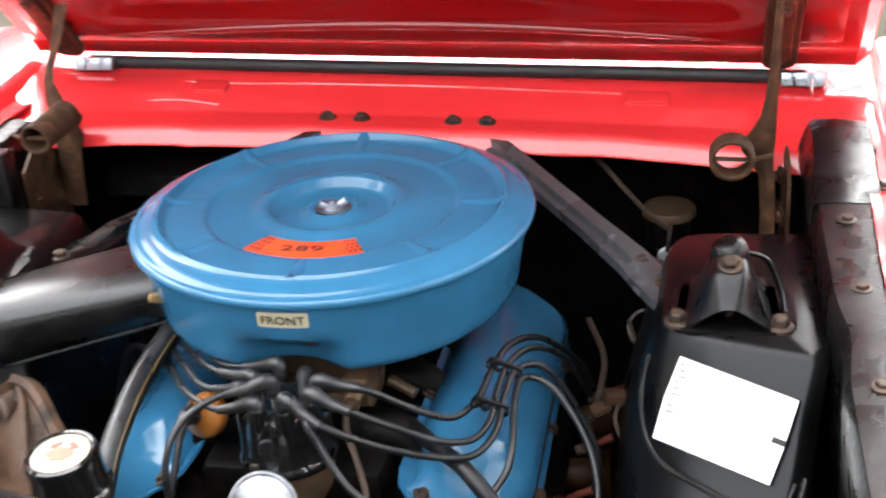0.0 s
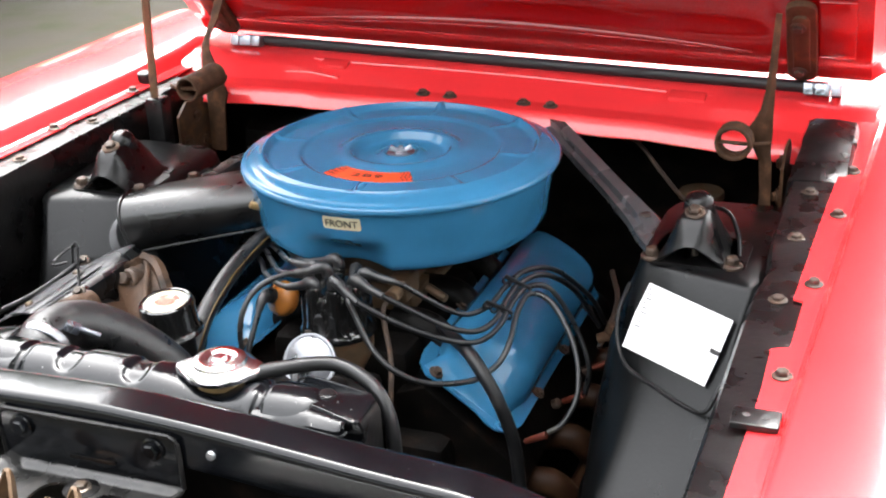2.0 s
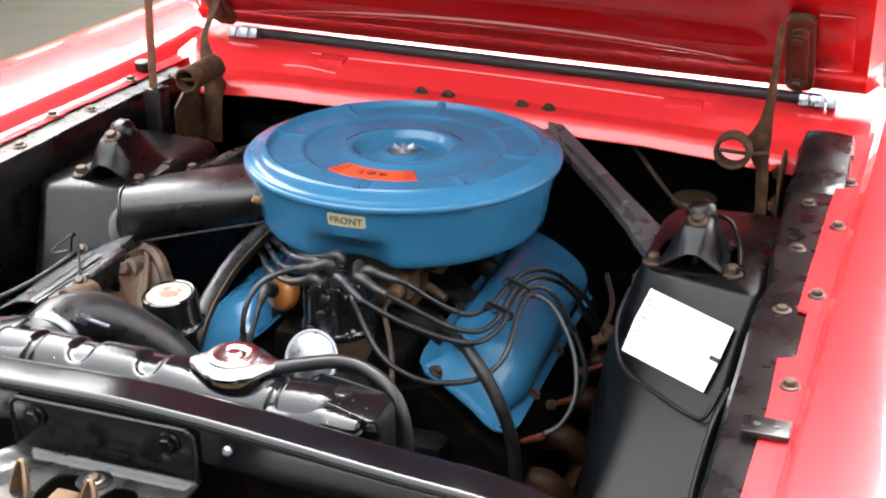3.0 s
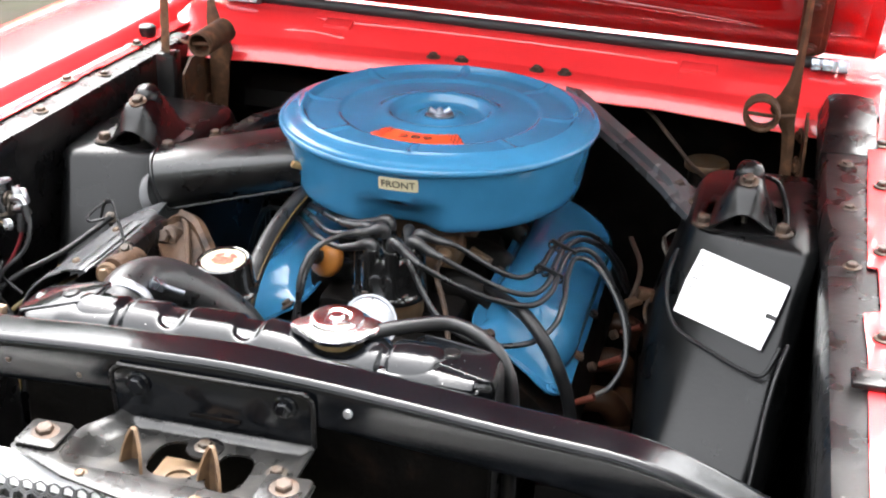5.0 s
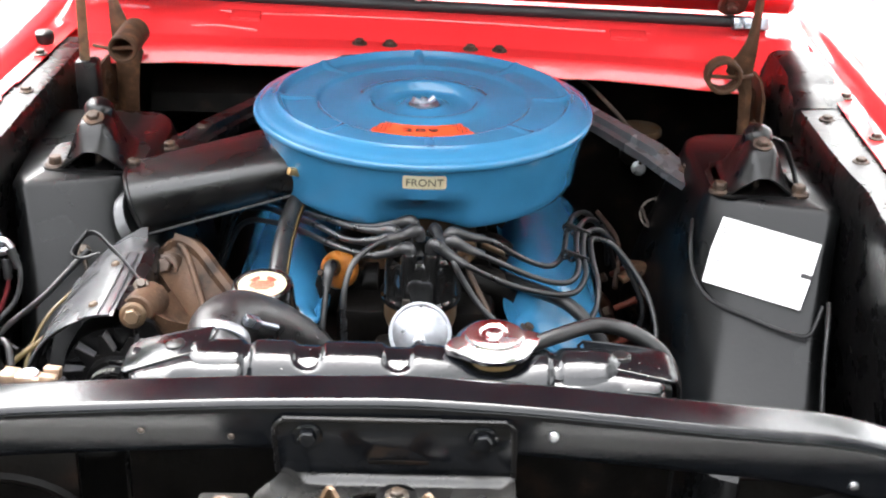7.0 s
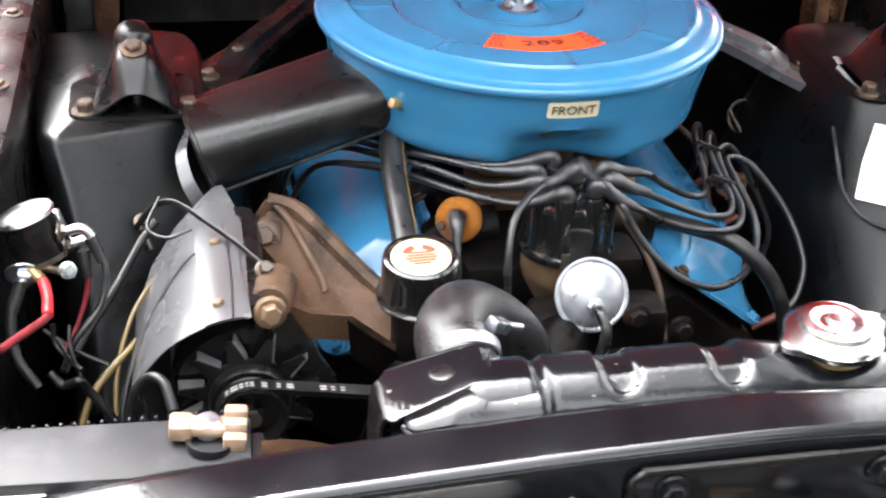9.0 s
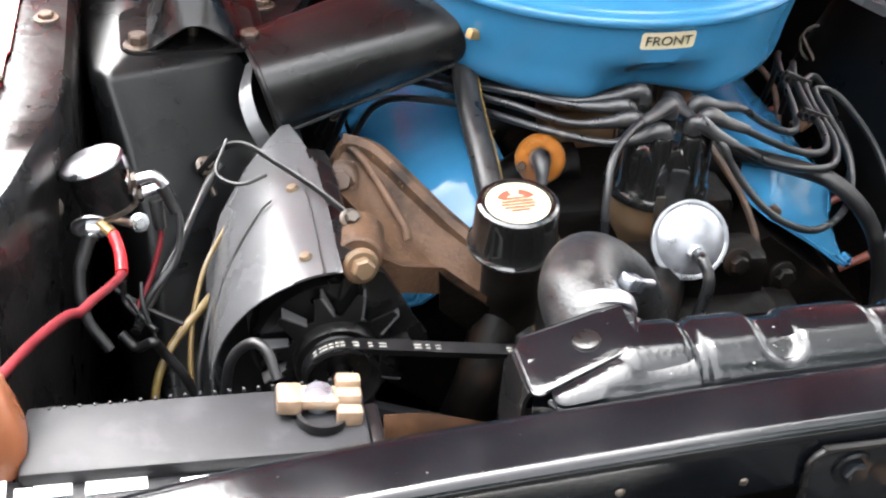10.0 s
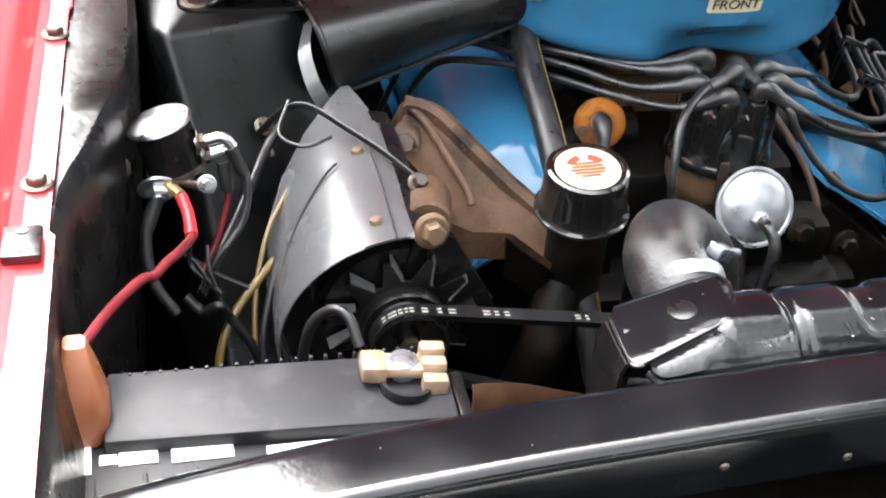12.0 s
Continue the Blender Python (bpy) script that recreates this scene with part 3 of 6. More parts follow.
# ---- air cleaner ----
def air_cleaner():
    t = thing("air_cleaner", (0.003, 0.004, 0.79), "round blue painted air cleaner housing with a red and orange decal", "air cleaner")
    c = pose(0.003, 0.004, 0)

    def dent(r, z, a):
        d = (a - math.radians(270) + math.pi) % (2 * math.pi) - math.pi
        k = max(0.0, 1 - (d / 0.30) ** 2) * max(0.0, min(1.0, (0.838 - z) / 0.03))
        return r - 0.034 * k if r > 0.15 else r, z

    bm = mesh()
    lathe(bm, [(0.02, 0.786), (0.10, 0.786), (0.185, 0.787), (0.196, 0.789), (0.203, 0.793), (0.2065, 0.799), (0.208, 0.806), (0.209, 0.814), (0.2097, 0.822), (0.2115, 0.830), (0.213, 0.838), (0.2155, 0.850), (0.2185, 0.866), (0.2195, 0.8785), (0.20, 0.879), (0.02, 0.878)], c, 120, dent)
    part("drum", bm, BLUE, t)
    bm = mesh()
    prof = [(0.0, 0.8855), (0.016, 0.8855), (0.0205, 0.8860), (0.0235, 0.8882), (0.0265, 0.8888), (0.030, 0.8872), (0.034, 0.8842), (0.042, 0.8822), (0.060, 0.8816), (0.0630, 0.8822), (0.0655, 0.8838), (0.0665, 0.8850), (0.0720, 0.8938), (0.0738, 0.8951), (0.080, 0.8954), (0.086, 0.8936), (0.092, 0.8912), (0.10, 0.8904),
            (0.137, 0.8906), (0.1400, 0.8911), (0.1425, 0.8932), (0.1448, 0.8948), (0.149, 0.8950), (0.184, 0.8930), (0.1880, 0.8930), (0.1900, 0.8944), (0.1935, 0.9000), (0.1952, 0.9018), (0.1972, 0.9020), (0.1992, 0.9004), (0.2015, 0.8984), (0.207, 0.8965), (0.214, 0.8940), (0.2190, 0.8916), (0.2208, 0.8896), (0.2240, 0.8889), (0.2268, 0.8882), (0.2286, 0.8862), (0.2290, 0.8832), (0.2282, 0.8800), (0.2262, 0.8782), (0.2235, 0.8780), (0.219, 0.8785)]
    lathe(bm, prof, c, 120)
    lid = part("lid", bm, BLUE, t)
    for k in range(8):
        a = radians(k * 45 - 87)
        d, w = Vector((math.cos(a), math.sin(a), 0)), Vector((-math.sin(a), math.cos(a), 0))
        bm = mesh()
        rings = []
        for r, lift in ((0.144, -0.0020), (0.150, 0.0002), (0.164, -0.0002), (0.178, -0.0002), (0.188, 0.0015), (0.194, 0.0052), (0.199, 0.0062)):
            z = 0.8963 + lift
            o = Vector((0.003, 0.004, 0))
            rings.append([o + d * r + w * 0.0075 + Vector((0, 0, z - 0.0025)), o + d * r + w * 0.003 + Vector((0, 0, z)), o + d * r - w * 0.003 + Vector((0, 0, z)), o + d * r - w * 0.0075 + Vector((0, 0, z - 0.0025))])
        loft(bm, rings)
        part("radial_rib", bm, BLUE, lid)
    # wing nut
    bm = lathe(mesh(), [(0, 0.8855), (0.010, 0.8855), (0.010, 0.8872), (0.0065, 0.8895), (0.006, 0.893), (0.004, 0.8935), (0.0035, 0.8965), (0, 0.897)], c, 20)
    for sgn in (-1, 1):
        d = Vector((math.cos(0.35), math.sin(0.35), 0)) * sgn
        o = Vector((0.003, 0.004, 0.8895))
        tube(bm, [o + d * 0.004, o + d * 0.010 + Vector((0, 0, 0.002)), o + d * 0.0155 + Vector((0, 0, 0.0048))], lambda k: 0.0030 + 0.0018 * k, 10, 3)
    part("washer", lathe(mesh(), [(0, 0.8858), (0.0185, 0.8858), (0.0200, 0.8866), (0.0205, 0.8878), (0.0190, 0.8874), (0.015, 0.8868), (0, 0.8866)], c, 32), ALU, lid, "silver dished washer")
    nut = part("wing_nut", bm, ALU, lid, "bright wing nut in the middle of the lid")
    # curved decal
    def arc(r0, r1, a0, a1, z, n=18):
        b = mesh()
        rows = [[(0.003 + r * math.cos(radians(a)), 0.004 + r * math.sin(radians(a)), z - (0.0006 if r > 0.134 else 0)) for r in np.linspace(r0, r1, 4)] for a in np.linspace(a0, a1, n)]
        return thicken(loft(b, rows), 0.0003)
    decal = part("decal", arc(0.098, 0.135, 240, 299, 0.8914), ORANGE, lid, "curved orange-red decal with black numerals")
    for a0, a1 in ((240.3, 248), (291, 298.7)):
        for j in range(4):
            for i in range(3):
                aa = a0 + (a1 - a0) * (i + 0.15 + 0.4 * (j % 2)) / 3
                part("decal_check", arc(0.1 + j * 0.0085, 0.1055 + j * 0.0085, aa, aa + 1.5, 0.8917, 3), INK, decal)
    text_mesh("289", 0.024, pose(0.0, -0.1115, 0.8918) @ Matrix.Diagonal((1.35, 0.75, 1, 1)), INK, decal)
    # front plate, curved to the drum
    def on_drum(x, z, lift):
        r = lerp_table(z, [(0.838, 0.213), (0.850, 0.2155), (0.866, 0.2185), (0.8785, 0.2195)]) + lift
        a = x / r
        return Vector((0.003 + r * math.sin(a), 0.004 - r * math.cos(a), z))

    bm = mesh()
    rows = [(0.8535, 0.0245), (0.8542, 0.0258), (0.8560, 0.0267), (0.8690, 0.0267), (0.8708, 0.0258), (0.8715, 0.0245)]
    loft(bm, [[on_drum(0.0035 + w * u, z, 0.0006) for u in np.linspace(-1, 1, 15)] for z, w in rows])
    tag = part("front_plate", thicken(bm, 0.0008), CREAM, t, "small cream plate lettered FRONT")
    word = text_mesh("FRONT", 0.0142, Matrix(), INK, tag)
    for v in word.data.vertices:
        v.co = on_drum(0.0035 + v.co.x, 0.8623 + v.co.y, 0.0016 + v.co.z)
    return t


air_cleaner()


def tower(side, z0):
    t = thing("shock_tower", (CX + side * 0.45, 0, 0.3), "satin black shock tower housing with a bolted top cap", "shock tower", "shock towers")
    secs = [(z0, [(0.367, -0.085), (0.378, -0.112), (0.43, -0.132), (0.48, -0.150), (0.502, -0.156), (0.525, 0.0), (0.53, 0.10), (0.45, 0.11), (0.385, 0.10), (0.367, 0.06)]),
            (z0 - 0.008, [(0.362, -0.088), (0.375, -0.119), (0.43, -0.140), (0.483, -0.158), (0.505, -0.164), (0.53, 0.0), (0.53, 0.11), (0.45, 0.118), (0.38, 0.108), (0.362, 0.06)]),
            (z0 - 0.05, [(0.348, -0.098), (0.364, -0.136), (0.42, -0.162), (0.470, -0.183), (0.492, -0.190), (0.525, 0.0), (0.53, 0.13), (0.45, 0.135), (0.37, 0.12), (0.348, 0.06)]),
            (z0 - 0.12, [(0.328, -0.112), (0.344, -0.160), (0.40, -0.196), (0.452, -0.222), (0.474, -0.230), (0.52, 0.0), (0.535, 0.15), (0.45, 0.155), (0.35, 0.135), (0.328, 0.06)]),
            (z0 - 0.20, [(0.310, -0.125), (0.324, -0.195), (0.384, -0.245), (0.438, -0.272), (0.460, -0.280), (0.52, 0.0), (0.54, 0.17), (0.45, 0.17), (0.33, 0.15), (0.310, 0.06)]),
            (z0 - 0.28, [(0.300, -0.13), (0.316, -0.225), (0.376, -0.285), (0.430, -0.312), (0.452, -0.318), (0.52, 0.0), (0.545, 0.2), (0.45, 0.2), (0.32, 0.17), (0.300, 0.06)]),
            (0.545, [(0.298, -0.135), (0.315, -0.235), (0.375, -0.295), (0.432, -0.320), (0.455, -0.326), (0.52, 0.0), (0.546, 0.2), (0.45, 0.2), (0.32, 0.17), (0.298, 0.06)]),
            (0.515, [(0.297, -0.138), (0.314, -0.238), (0.374, -0.298), (0.431, -0.322), (0.454, -0.328), (0.52, 0.0), (0.546, 0.2), (0.45, 0.2), (0.32, 0.17), (0.297, 0.06)]),
            (0.30, [(0.29, -0.15), (0.31, -0.26), (0.37, -0.32), (0.43, -0.34), (0.45, -0.34), (0.52, 0.0), (0.55, 0.22), (0.45, 0.22), (0.31, 0.18), (0.29, 0.06)])]
    rings = []
    for z, pts in secs:
        flare = 0.55 * max(0.0, z0 - 0.16 - z) ** 1.25 * 1.6 if side > 0 else 0.0
        wide = (0, 0, 0.006, 0.018, 0.030, 0.012, 0.006, 0, 0, 0) if side > 0 else (0, 0, 0.004, 0.016, 0.028, 0.012, 0.006, 0, 0, 0)
        wide = [v * min(1.6, 0.7 + 4.0 * (z0 - z)) for v in wide]
        tuck = max(0.0, 0.545 - z) * 0.55 if side > 0 else 0.0
        ring = [Vector((CX + side * min(0.545, x + wide[k] - 0.25 * flare * (k < 5)), y - (flare - tuck) * (k < 5), z)) for k, (x, y) in enumerate(pts)]
        deep = max(0.0, z0 - z)
        puff = min(0.030, 0.16 * max(0.0, deep - 0.14)) if side > 0 else min(0.012, 0.06 * deep)
        for k, share in ((1, 1.0), (2, 0.8), (3, 0.4)):
            ring[k] += Vector((-side * 0.55, -0.83, 0)) * puff * share
        front = [ring[0], ring[1].lerp(ring[0], 0.25), ring[1].lerp(ring[2], 0.5), ring[2], ring[3], ring[4].lerp(ring[3], 0.45), ring[4].lerp(ring[5], 0.10)]
        if side > 0:
            # the foot draws in round its inner corner
            tuck_in = 0.30 * max(0.0, 0.66 - z)
            front[0] += Vector((tuck_in, 0, 0))
            front[1] += Vector((tuck_in, 0.7 * tuck_in, 0))
            front[2] += Vector((0.4 * tuck_in, 0.3 * tuck_in, 0))
        rings.append(smooth_path(front, 5) + smooth_path(ring[5:], 4))
    part("housing", loft(mesh(), rings, True, True), HOUSING, t, sharp=75)
    # top cap: a hooded pressing on two feet, arched open at the front, with a dome behind its bolt
    bm = mesh()
    rows = []
    for y, hgt, half, flat in ((-0.130, 0.027, 0.057, 0.10), (-0.126, 0.031, 0.057, 0.14), (-0.118, 0.043, 0.056, 0.20), (-0.110, 0.054, 0.055, 0.26), (-0.104, 0.058, 0.054, 0.28), (-0.092, 0.060, 0.054, 0.28), (-0.070, 0.062, 0.052, 0.26), (-0.045, 0.058, 0.050, 0.24), (-0.022, 0.036, 0.048, 0.24), (-0.004, 0.004, 0.044, 0.24)):
        row = []
        for u in np.linspace(-1, 1, 33):
            k = min(1.0, max(0.0, (0.80 - abs(u)) / (0.80 - flat)))
            k = 0.65 * k + 0.35 * k * k * (3 - 2 * k)
            row.append(Vector((CX + side * 0.43 + half * u, y + 0.010 * (1 - k) * (y < -0.10), z0 + 0.003 + hgt * k)))
        rows.append(row)
    loft(bm, rows)
    cap = part("top_cap", thicken(bm, 0.003), BLACK_WORN, t, "worn black hooded shock mount cap")
    bm = mesh()
    lathe(bm, [(0.0205, -0.012), (0.0200, 0.000), (0.0188, 0.008), (0.0155, 0.0145), (0.010, 0.0180), (0.005, 0.0192), (0, 0.0195)], frame_to((CX + side * 0.43, -0.066, z0 + 0.060), (0, -0.25, 1)), 28)
    part("top_boss", bm, BLACK_WORN, t)
    bolt(t, (CX + side * 0.43, -0.096, z0 + 0.063), (0, -0.35, 1), 0.0085, 0.009, RUSTY)
    if side > 0:
        part("cap_strap", tube(mesh(), [(CX + side * 0.447, -0.060, z0 + 0.060), (CX + side * 0.468, -0.058, z0 + 0.050), (CX + side * 0.482, -0.066, z0 + 0.022), (CX + side * 0.486, -0.08, z0 + 0.003)], 0.0045, 8, flat=0.5), BLACK_WORN, cap)
    part("shock_rod", cyl(mesh(), (CX + side * 0.43, -0.09, z0 - 0.01), (CX + side * 0.43, -0.085, z0 + 0.05), 0.005), STEEL, t)
    for dx, y in ((-0.051, -0.108), (0.051, -0.112)):
        bolt(t, (CX + side * 0.43 + dx, y, z0 + 0.001), (0, 0, 1), 0.009, 0.014, RUSTY)
    bm = plate(mesh(), rounded(0.125, 0.10, 0.02), 0.004, pose(CX + side * 0.435, -0.075, z0 - 0.001))
    part("top_plate", bm, BLACK_WORN, t)
    return t


tower(1, 0.815)
tower(-1, 0.828)


def brace(side):
    t = thing("tower_brace", (CX + side * 0.25, 0.2, 0.78), "grey-black steel brace from the cowl to the shock tower", "brace", "tower braces")
    z1 = 0.785 if side > 0 else 0.812
    a, b = Vector((CX + side * 0.095, 0.375, 0.843 - side * 0.003)), Vector((CX + side * 0.393, -0.012, z1 - 0.002)) if side > 0 else Vector((CX + side * 0.375, -0.03, z1))
    d = (b - a).normalized()
    w = d.cross(Vector((0, 0, 1))).normalized() * side
    rings = []
    for k, wide in ((0.0, 0.026), (0.06, 0.022), (0.15, 0.018), (0.6, 0.018), (0.78, 0.022), (0.86, 0.028), (1.0, 0.032)):
        p = a.lerp(b, k)
        hgt = 0.012 if 0.05 < k < 0.8 else 0.002
        rings.append([p + w * wide, p + w * wide * 0.62 + Vector((0, 0, hgt * 0.25)), p + w * wide * 0.5 + Vector((0, 0, hgt)), p - w * wide * 0.5 + Vector((0, 0, hgt)), p - w * wide * 0.62 + Vector((0, 0, hgt * 0.25)), p - w * wide, p - w * wide - Vector((0, 0, 0.012)), p + w * wide - Vector((0, 0, 0.012))])
    # the east strut's paler grey paints in a sky reflection; its twin stays black
    part("strut", loft(mesh(), rings, True, True), SHEET_DARK if side > 0 else BLACK_WORN, t)
    for k in (0.80, 0.90 if side > 0 else 0.93):
        bolt(t, a.lerp(b, k) + Vector((0, 0, 0.002)), (0, 0, 1), 0.008, 0.009, RUSTY)
    return t


brace(1)
brace(-1)


def radiator():
    t = thing("radiator", (-0.01, -0.66, 0.35), "glossy black radiator with chrome cap behind the crossmember", "radiator")
    rings = []
    grooves = ((-0.148, 0.0045, 0.95), (-0.093, 0.0125, 0.74), (-0.013, 0.0125, 0.74), (0.128, 0.0045, 0.95))
    for x in np.linspace(-0.252, 0.234, 300):
        e = max(0.0, (-0.188 - x) / 0.064, (x - 0.170) / 0.064)
        e = e * e * (3 - 2 * e)
        z = 0.884 - 0.0105 * min(1.0, e * 3) - 0.012 * max(0, x - 0.02) - 0.010 * math.exp(-((x - 0.073) / 0.04) ** 2)
        ring = []
        for k in range(31):
            u = k / 30
            sink = 0.0
            for q, half, end in grooves:
                past = max(0.0, (u - end) * 0.115 + half)
                d = math.hypot(x - q, past if half > 0.01 else 0.0)
                sink += 0.0042 / (1 + math.exp((d - half) / 0.0011))
            a = math.pi * u
            ring.append((x, -0.649 + 0.006 * e + (0.037 - sink - 0.012 * e) * math.cos(a), z - 0.034 + (0.034 - sink) * math.sin(a)))
        rings.append([(x, -0.612, z - 0.075), *ring, (x, -0.686, z - 0.075)])
    part("top_tank", loft(mesh(), rings, False), GLOSS_BLACK, t, sharp=60)
    # rolled seam along the tank's front
    part("tank_seam", tube(mesh(), [(-0.172, -0.687, 0.8625), (-0.10, -0.687, 0.862), (0.0, -0.687, 0.860), (0.152, -0.687, 0.858)], 0.0028, 8, 8), GLOSS_BLACK, t)
    for X0, X1, sgn in ((-0.256, -0.182, -1), (0.156, 0.234, 1)):
        w = X1 - X0
        far = -w / 2 * -sgn
        near = w / 2 * -sgn
        outline = [(near + sgn * 0.012, -0.0180), (near + sgn * 0.005, -0.0150), (near + sgn * 0.001, -0.008), (near, 0.024), (far * 0.85, 0.016), (far, 0.008), (far * 1.02, -0.026), (far * 0.95, -0.034), (far * 0.82, -0.035)]
        lie = pose((X0 + X1) / 2, -0.642, 0.8740 if sgn < 0 else 0.8720, 1.5, -10 if sgn < 0 else 3, 0)
        bm = plate(mesh(), outline if sgn > 0 else outline[::-1], 0.004, lie, 0.0012)
        end = part("bracket", bm, GLOSS_BLACK, t)
        ends = [lie @ Vector((a, b, 0.0026)) for a, b in outline]
        part("rim", tube(mesh(), ends[1:5], 0.0014, 8, 3), GLOSS_BLACK, end)
        part("rim", tube(mesh(), ends[5:], 0.0014, 8, 3), GLOSS_BLACK, end)
        # sloping front between the plate's edge and the seam, rolled round the end
        low = 0.8625 if sgn < 0 else 0.8580
        front = []
        for a, top_y, drop, low_y, rise in ((near - sgn * 0.030, -0.6640, 0.008, -0.6870, 0.0), (near, -0.6610, 0.004, -0.6870, 0.0), (near + sgn * 0.014, -0.6600, 0, -0.6875, 0.0), (near + sgn * 0.035, -0.6655, 0, -0.6875, 0.0), (far * 0.45, -0.6710, 0, -0.6870, 0.0), (far * 0.62, -0.6735, 0, -0.6845, 0.0010), (far * 0.72, -0.6740, 0, -0.6780, 0.0030)):
            hi = lie @ Vector((a, top_y + 0.642, 0.002)) - Vector((0, 0, drop))
            lo = Vector((hi.x, low_y, low + rise))
            sag = Vector((0, -0.0045, 0.0030))
            front.append([hi, hi.lerp(lo, 0.08) + sag * 0.3, hi.lerp(lo, 0.35) + sag, hi.lerp(lo, 0.7) + sag, lo, lo + Vector((0, 0.002, -0.004))])
        part("fold", thicken(loft(mesh(), [list(r) for r in zip(*[smooth_path(list(c), 3) for c in zip(*front)])]), 0.0015), GLOSS_BLACK, end)
        part("rolled_edge", tube(mesh(), [r[4] for r in front], 0.0026, 8, 4), GLOSS_BLACK, end)
        part("rivet", lathe(mesh(), [(0, 0), (0.009, 0), (0.0085, 0.0018), (0.005, 0.0030), (0, 0.0024)], lie @ pose(-sgn * 0.006, -0.001, 0.004), 18), BLACK_WORN, end)
        # folded corner and the rolled lower flange
        cx = X0 if sgn < 0 else X1
        bm = loft(mesh(), [[(cx + sgn * dx, y, z) for y in (-0.632, -0.645, -0.660, -0.672)] for dx, z in ((-0.004, ends[6].z), (0.002, ends[6].z - 0.002), (0.005, ends[6].z - 0.009), (0.006, 0.83), (0.004, 0.62))])
        part("side_strap", thicken(bm, 0.003), BLACK_WORN, t)
    bm = mesh()
    box(bm, (-0.255, -0.680, 0.36), (0.238, -0.622, 0.81), 0.002)
    core = part("core", bm, GRIME_SHADE, t, "dark finned radiator core")
    # cap
    m = pose(0.073, -0.641, 0.872)
    part("filler_neck", lathe(mesh(), [(0, 0), (0.026, 0), (0.026, 0.012), (0.030, 0.014), (0, 0.014)], m, 28), BRASS, t)

    def ears(r, z, a):
        k = max(0.0, math.cos(2 * (a - 0.25))) ** 6
        return (r + 0.010 * k if r > 0.03 else r), z

    cap = part("filler_cap", lathe(mesh(), [(0.030, 0.009), (0.035, 0.010), (0.036, 0.015), (0.034, 0.018), (0.027, 0.021), (0.026, 0.025), (0.022, 0.027), (0.015, 0.0265), (0.012, 0.024), (0.008, 0.0245), (0.006, 0.028), (0, 0.0285)], m, 60, ears), CHROME, t, "chrome filler cap with two ears")
    # inlet neck with hose clamp
    part("inlet_neck", cyl(mesh(), (-0.180, -0.635, 0.822), (-0.179, -0.592, 0.844), 0.026), GLOSS_BLACK, t)
    return t


radiator()


def upper_hose():
    t = thing("radiator_hose", (-0.12, -0.5, 0.78), "fat black rubber upper radiator hose with a bright clamp", "hose")
    bm = tube(mesh(), [(-0.183, -0.605, 0.833), (-0.189, -0.585, 0.846), (-0.188, -0.558, 0.850), (-0.172, -0.526, 0.843), (-0.143, -0.497, 0.815), (-0.113, -0.472, 0.775), (-0.09, -0.45, 0.72)], 0.0280, 28, 10)
    hose = part("hose", bm, HOSE_RUBBER, t)
    m = frame_to((-0.1852, -0.587, 0.845), Vector((0.0, 0.026, 0.011)))
    part("clamp_band", lathe(mesh(), [(0.027, 0), (0.0288, 0.0005), (0.0294, 0.002), (0.0294, 0.009), (0.0288, 0.0105), (0.027, 0.011)], m, 40), DULL_ZINC, t, "bright metal hose clamp")
    part("clamp_screw", cyl(mesh(), (-0.158, -0.566, 0.862), (-0.133, -0.553, 0.848), 0.0032), ALU, t)
    bm = mesh()
    box(bm, (-0.008, -0.006, -0.004), (0.008, 0.006, 0.006), 0.0015, pose(-0.156, -0.569, 0.862, 0, 28, 22))
    part("clamp_housing", bm, ALU, t)


upper_hose()


def overflow_hose():
    bm = tube(mesh(), [(0.098, -0.640, 0.880), (0.13, -0.625, 0.886), (0.175, -0.600, 0.885), (0.215, -0.605, 0.874), (0.240, -0.618, 0.850), (0.247, -0.622, 0.80), (0.247, -0.622, 0.70)], 0.0075, 12)
    solo("overflow_hose", bm, RUBBER, "thin black rubber overflow hose from the radiator cap", "hose")


overflow_hose()


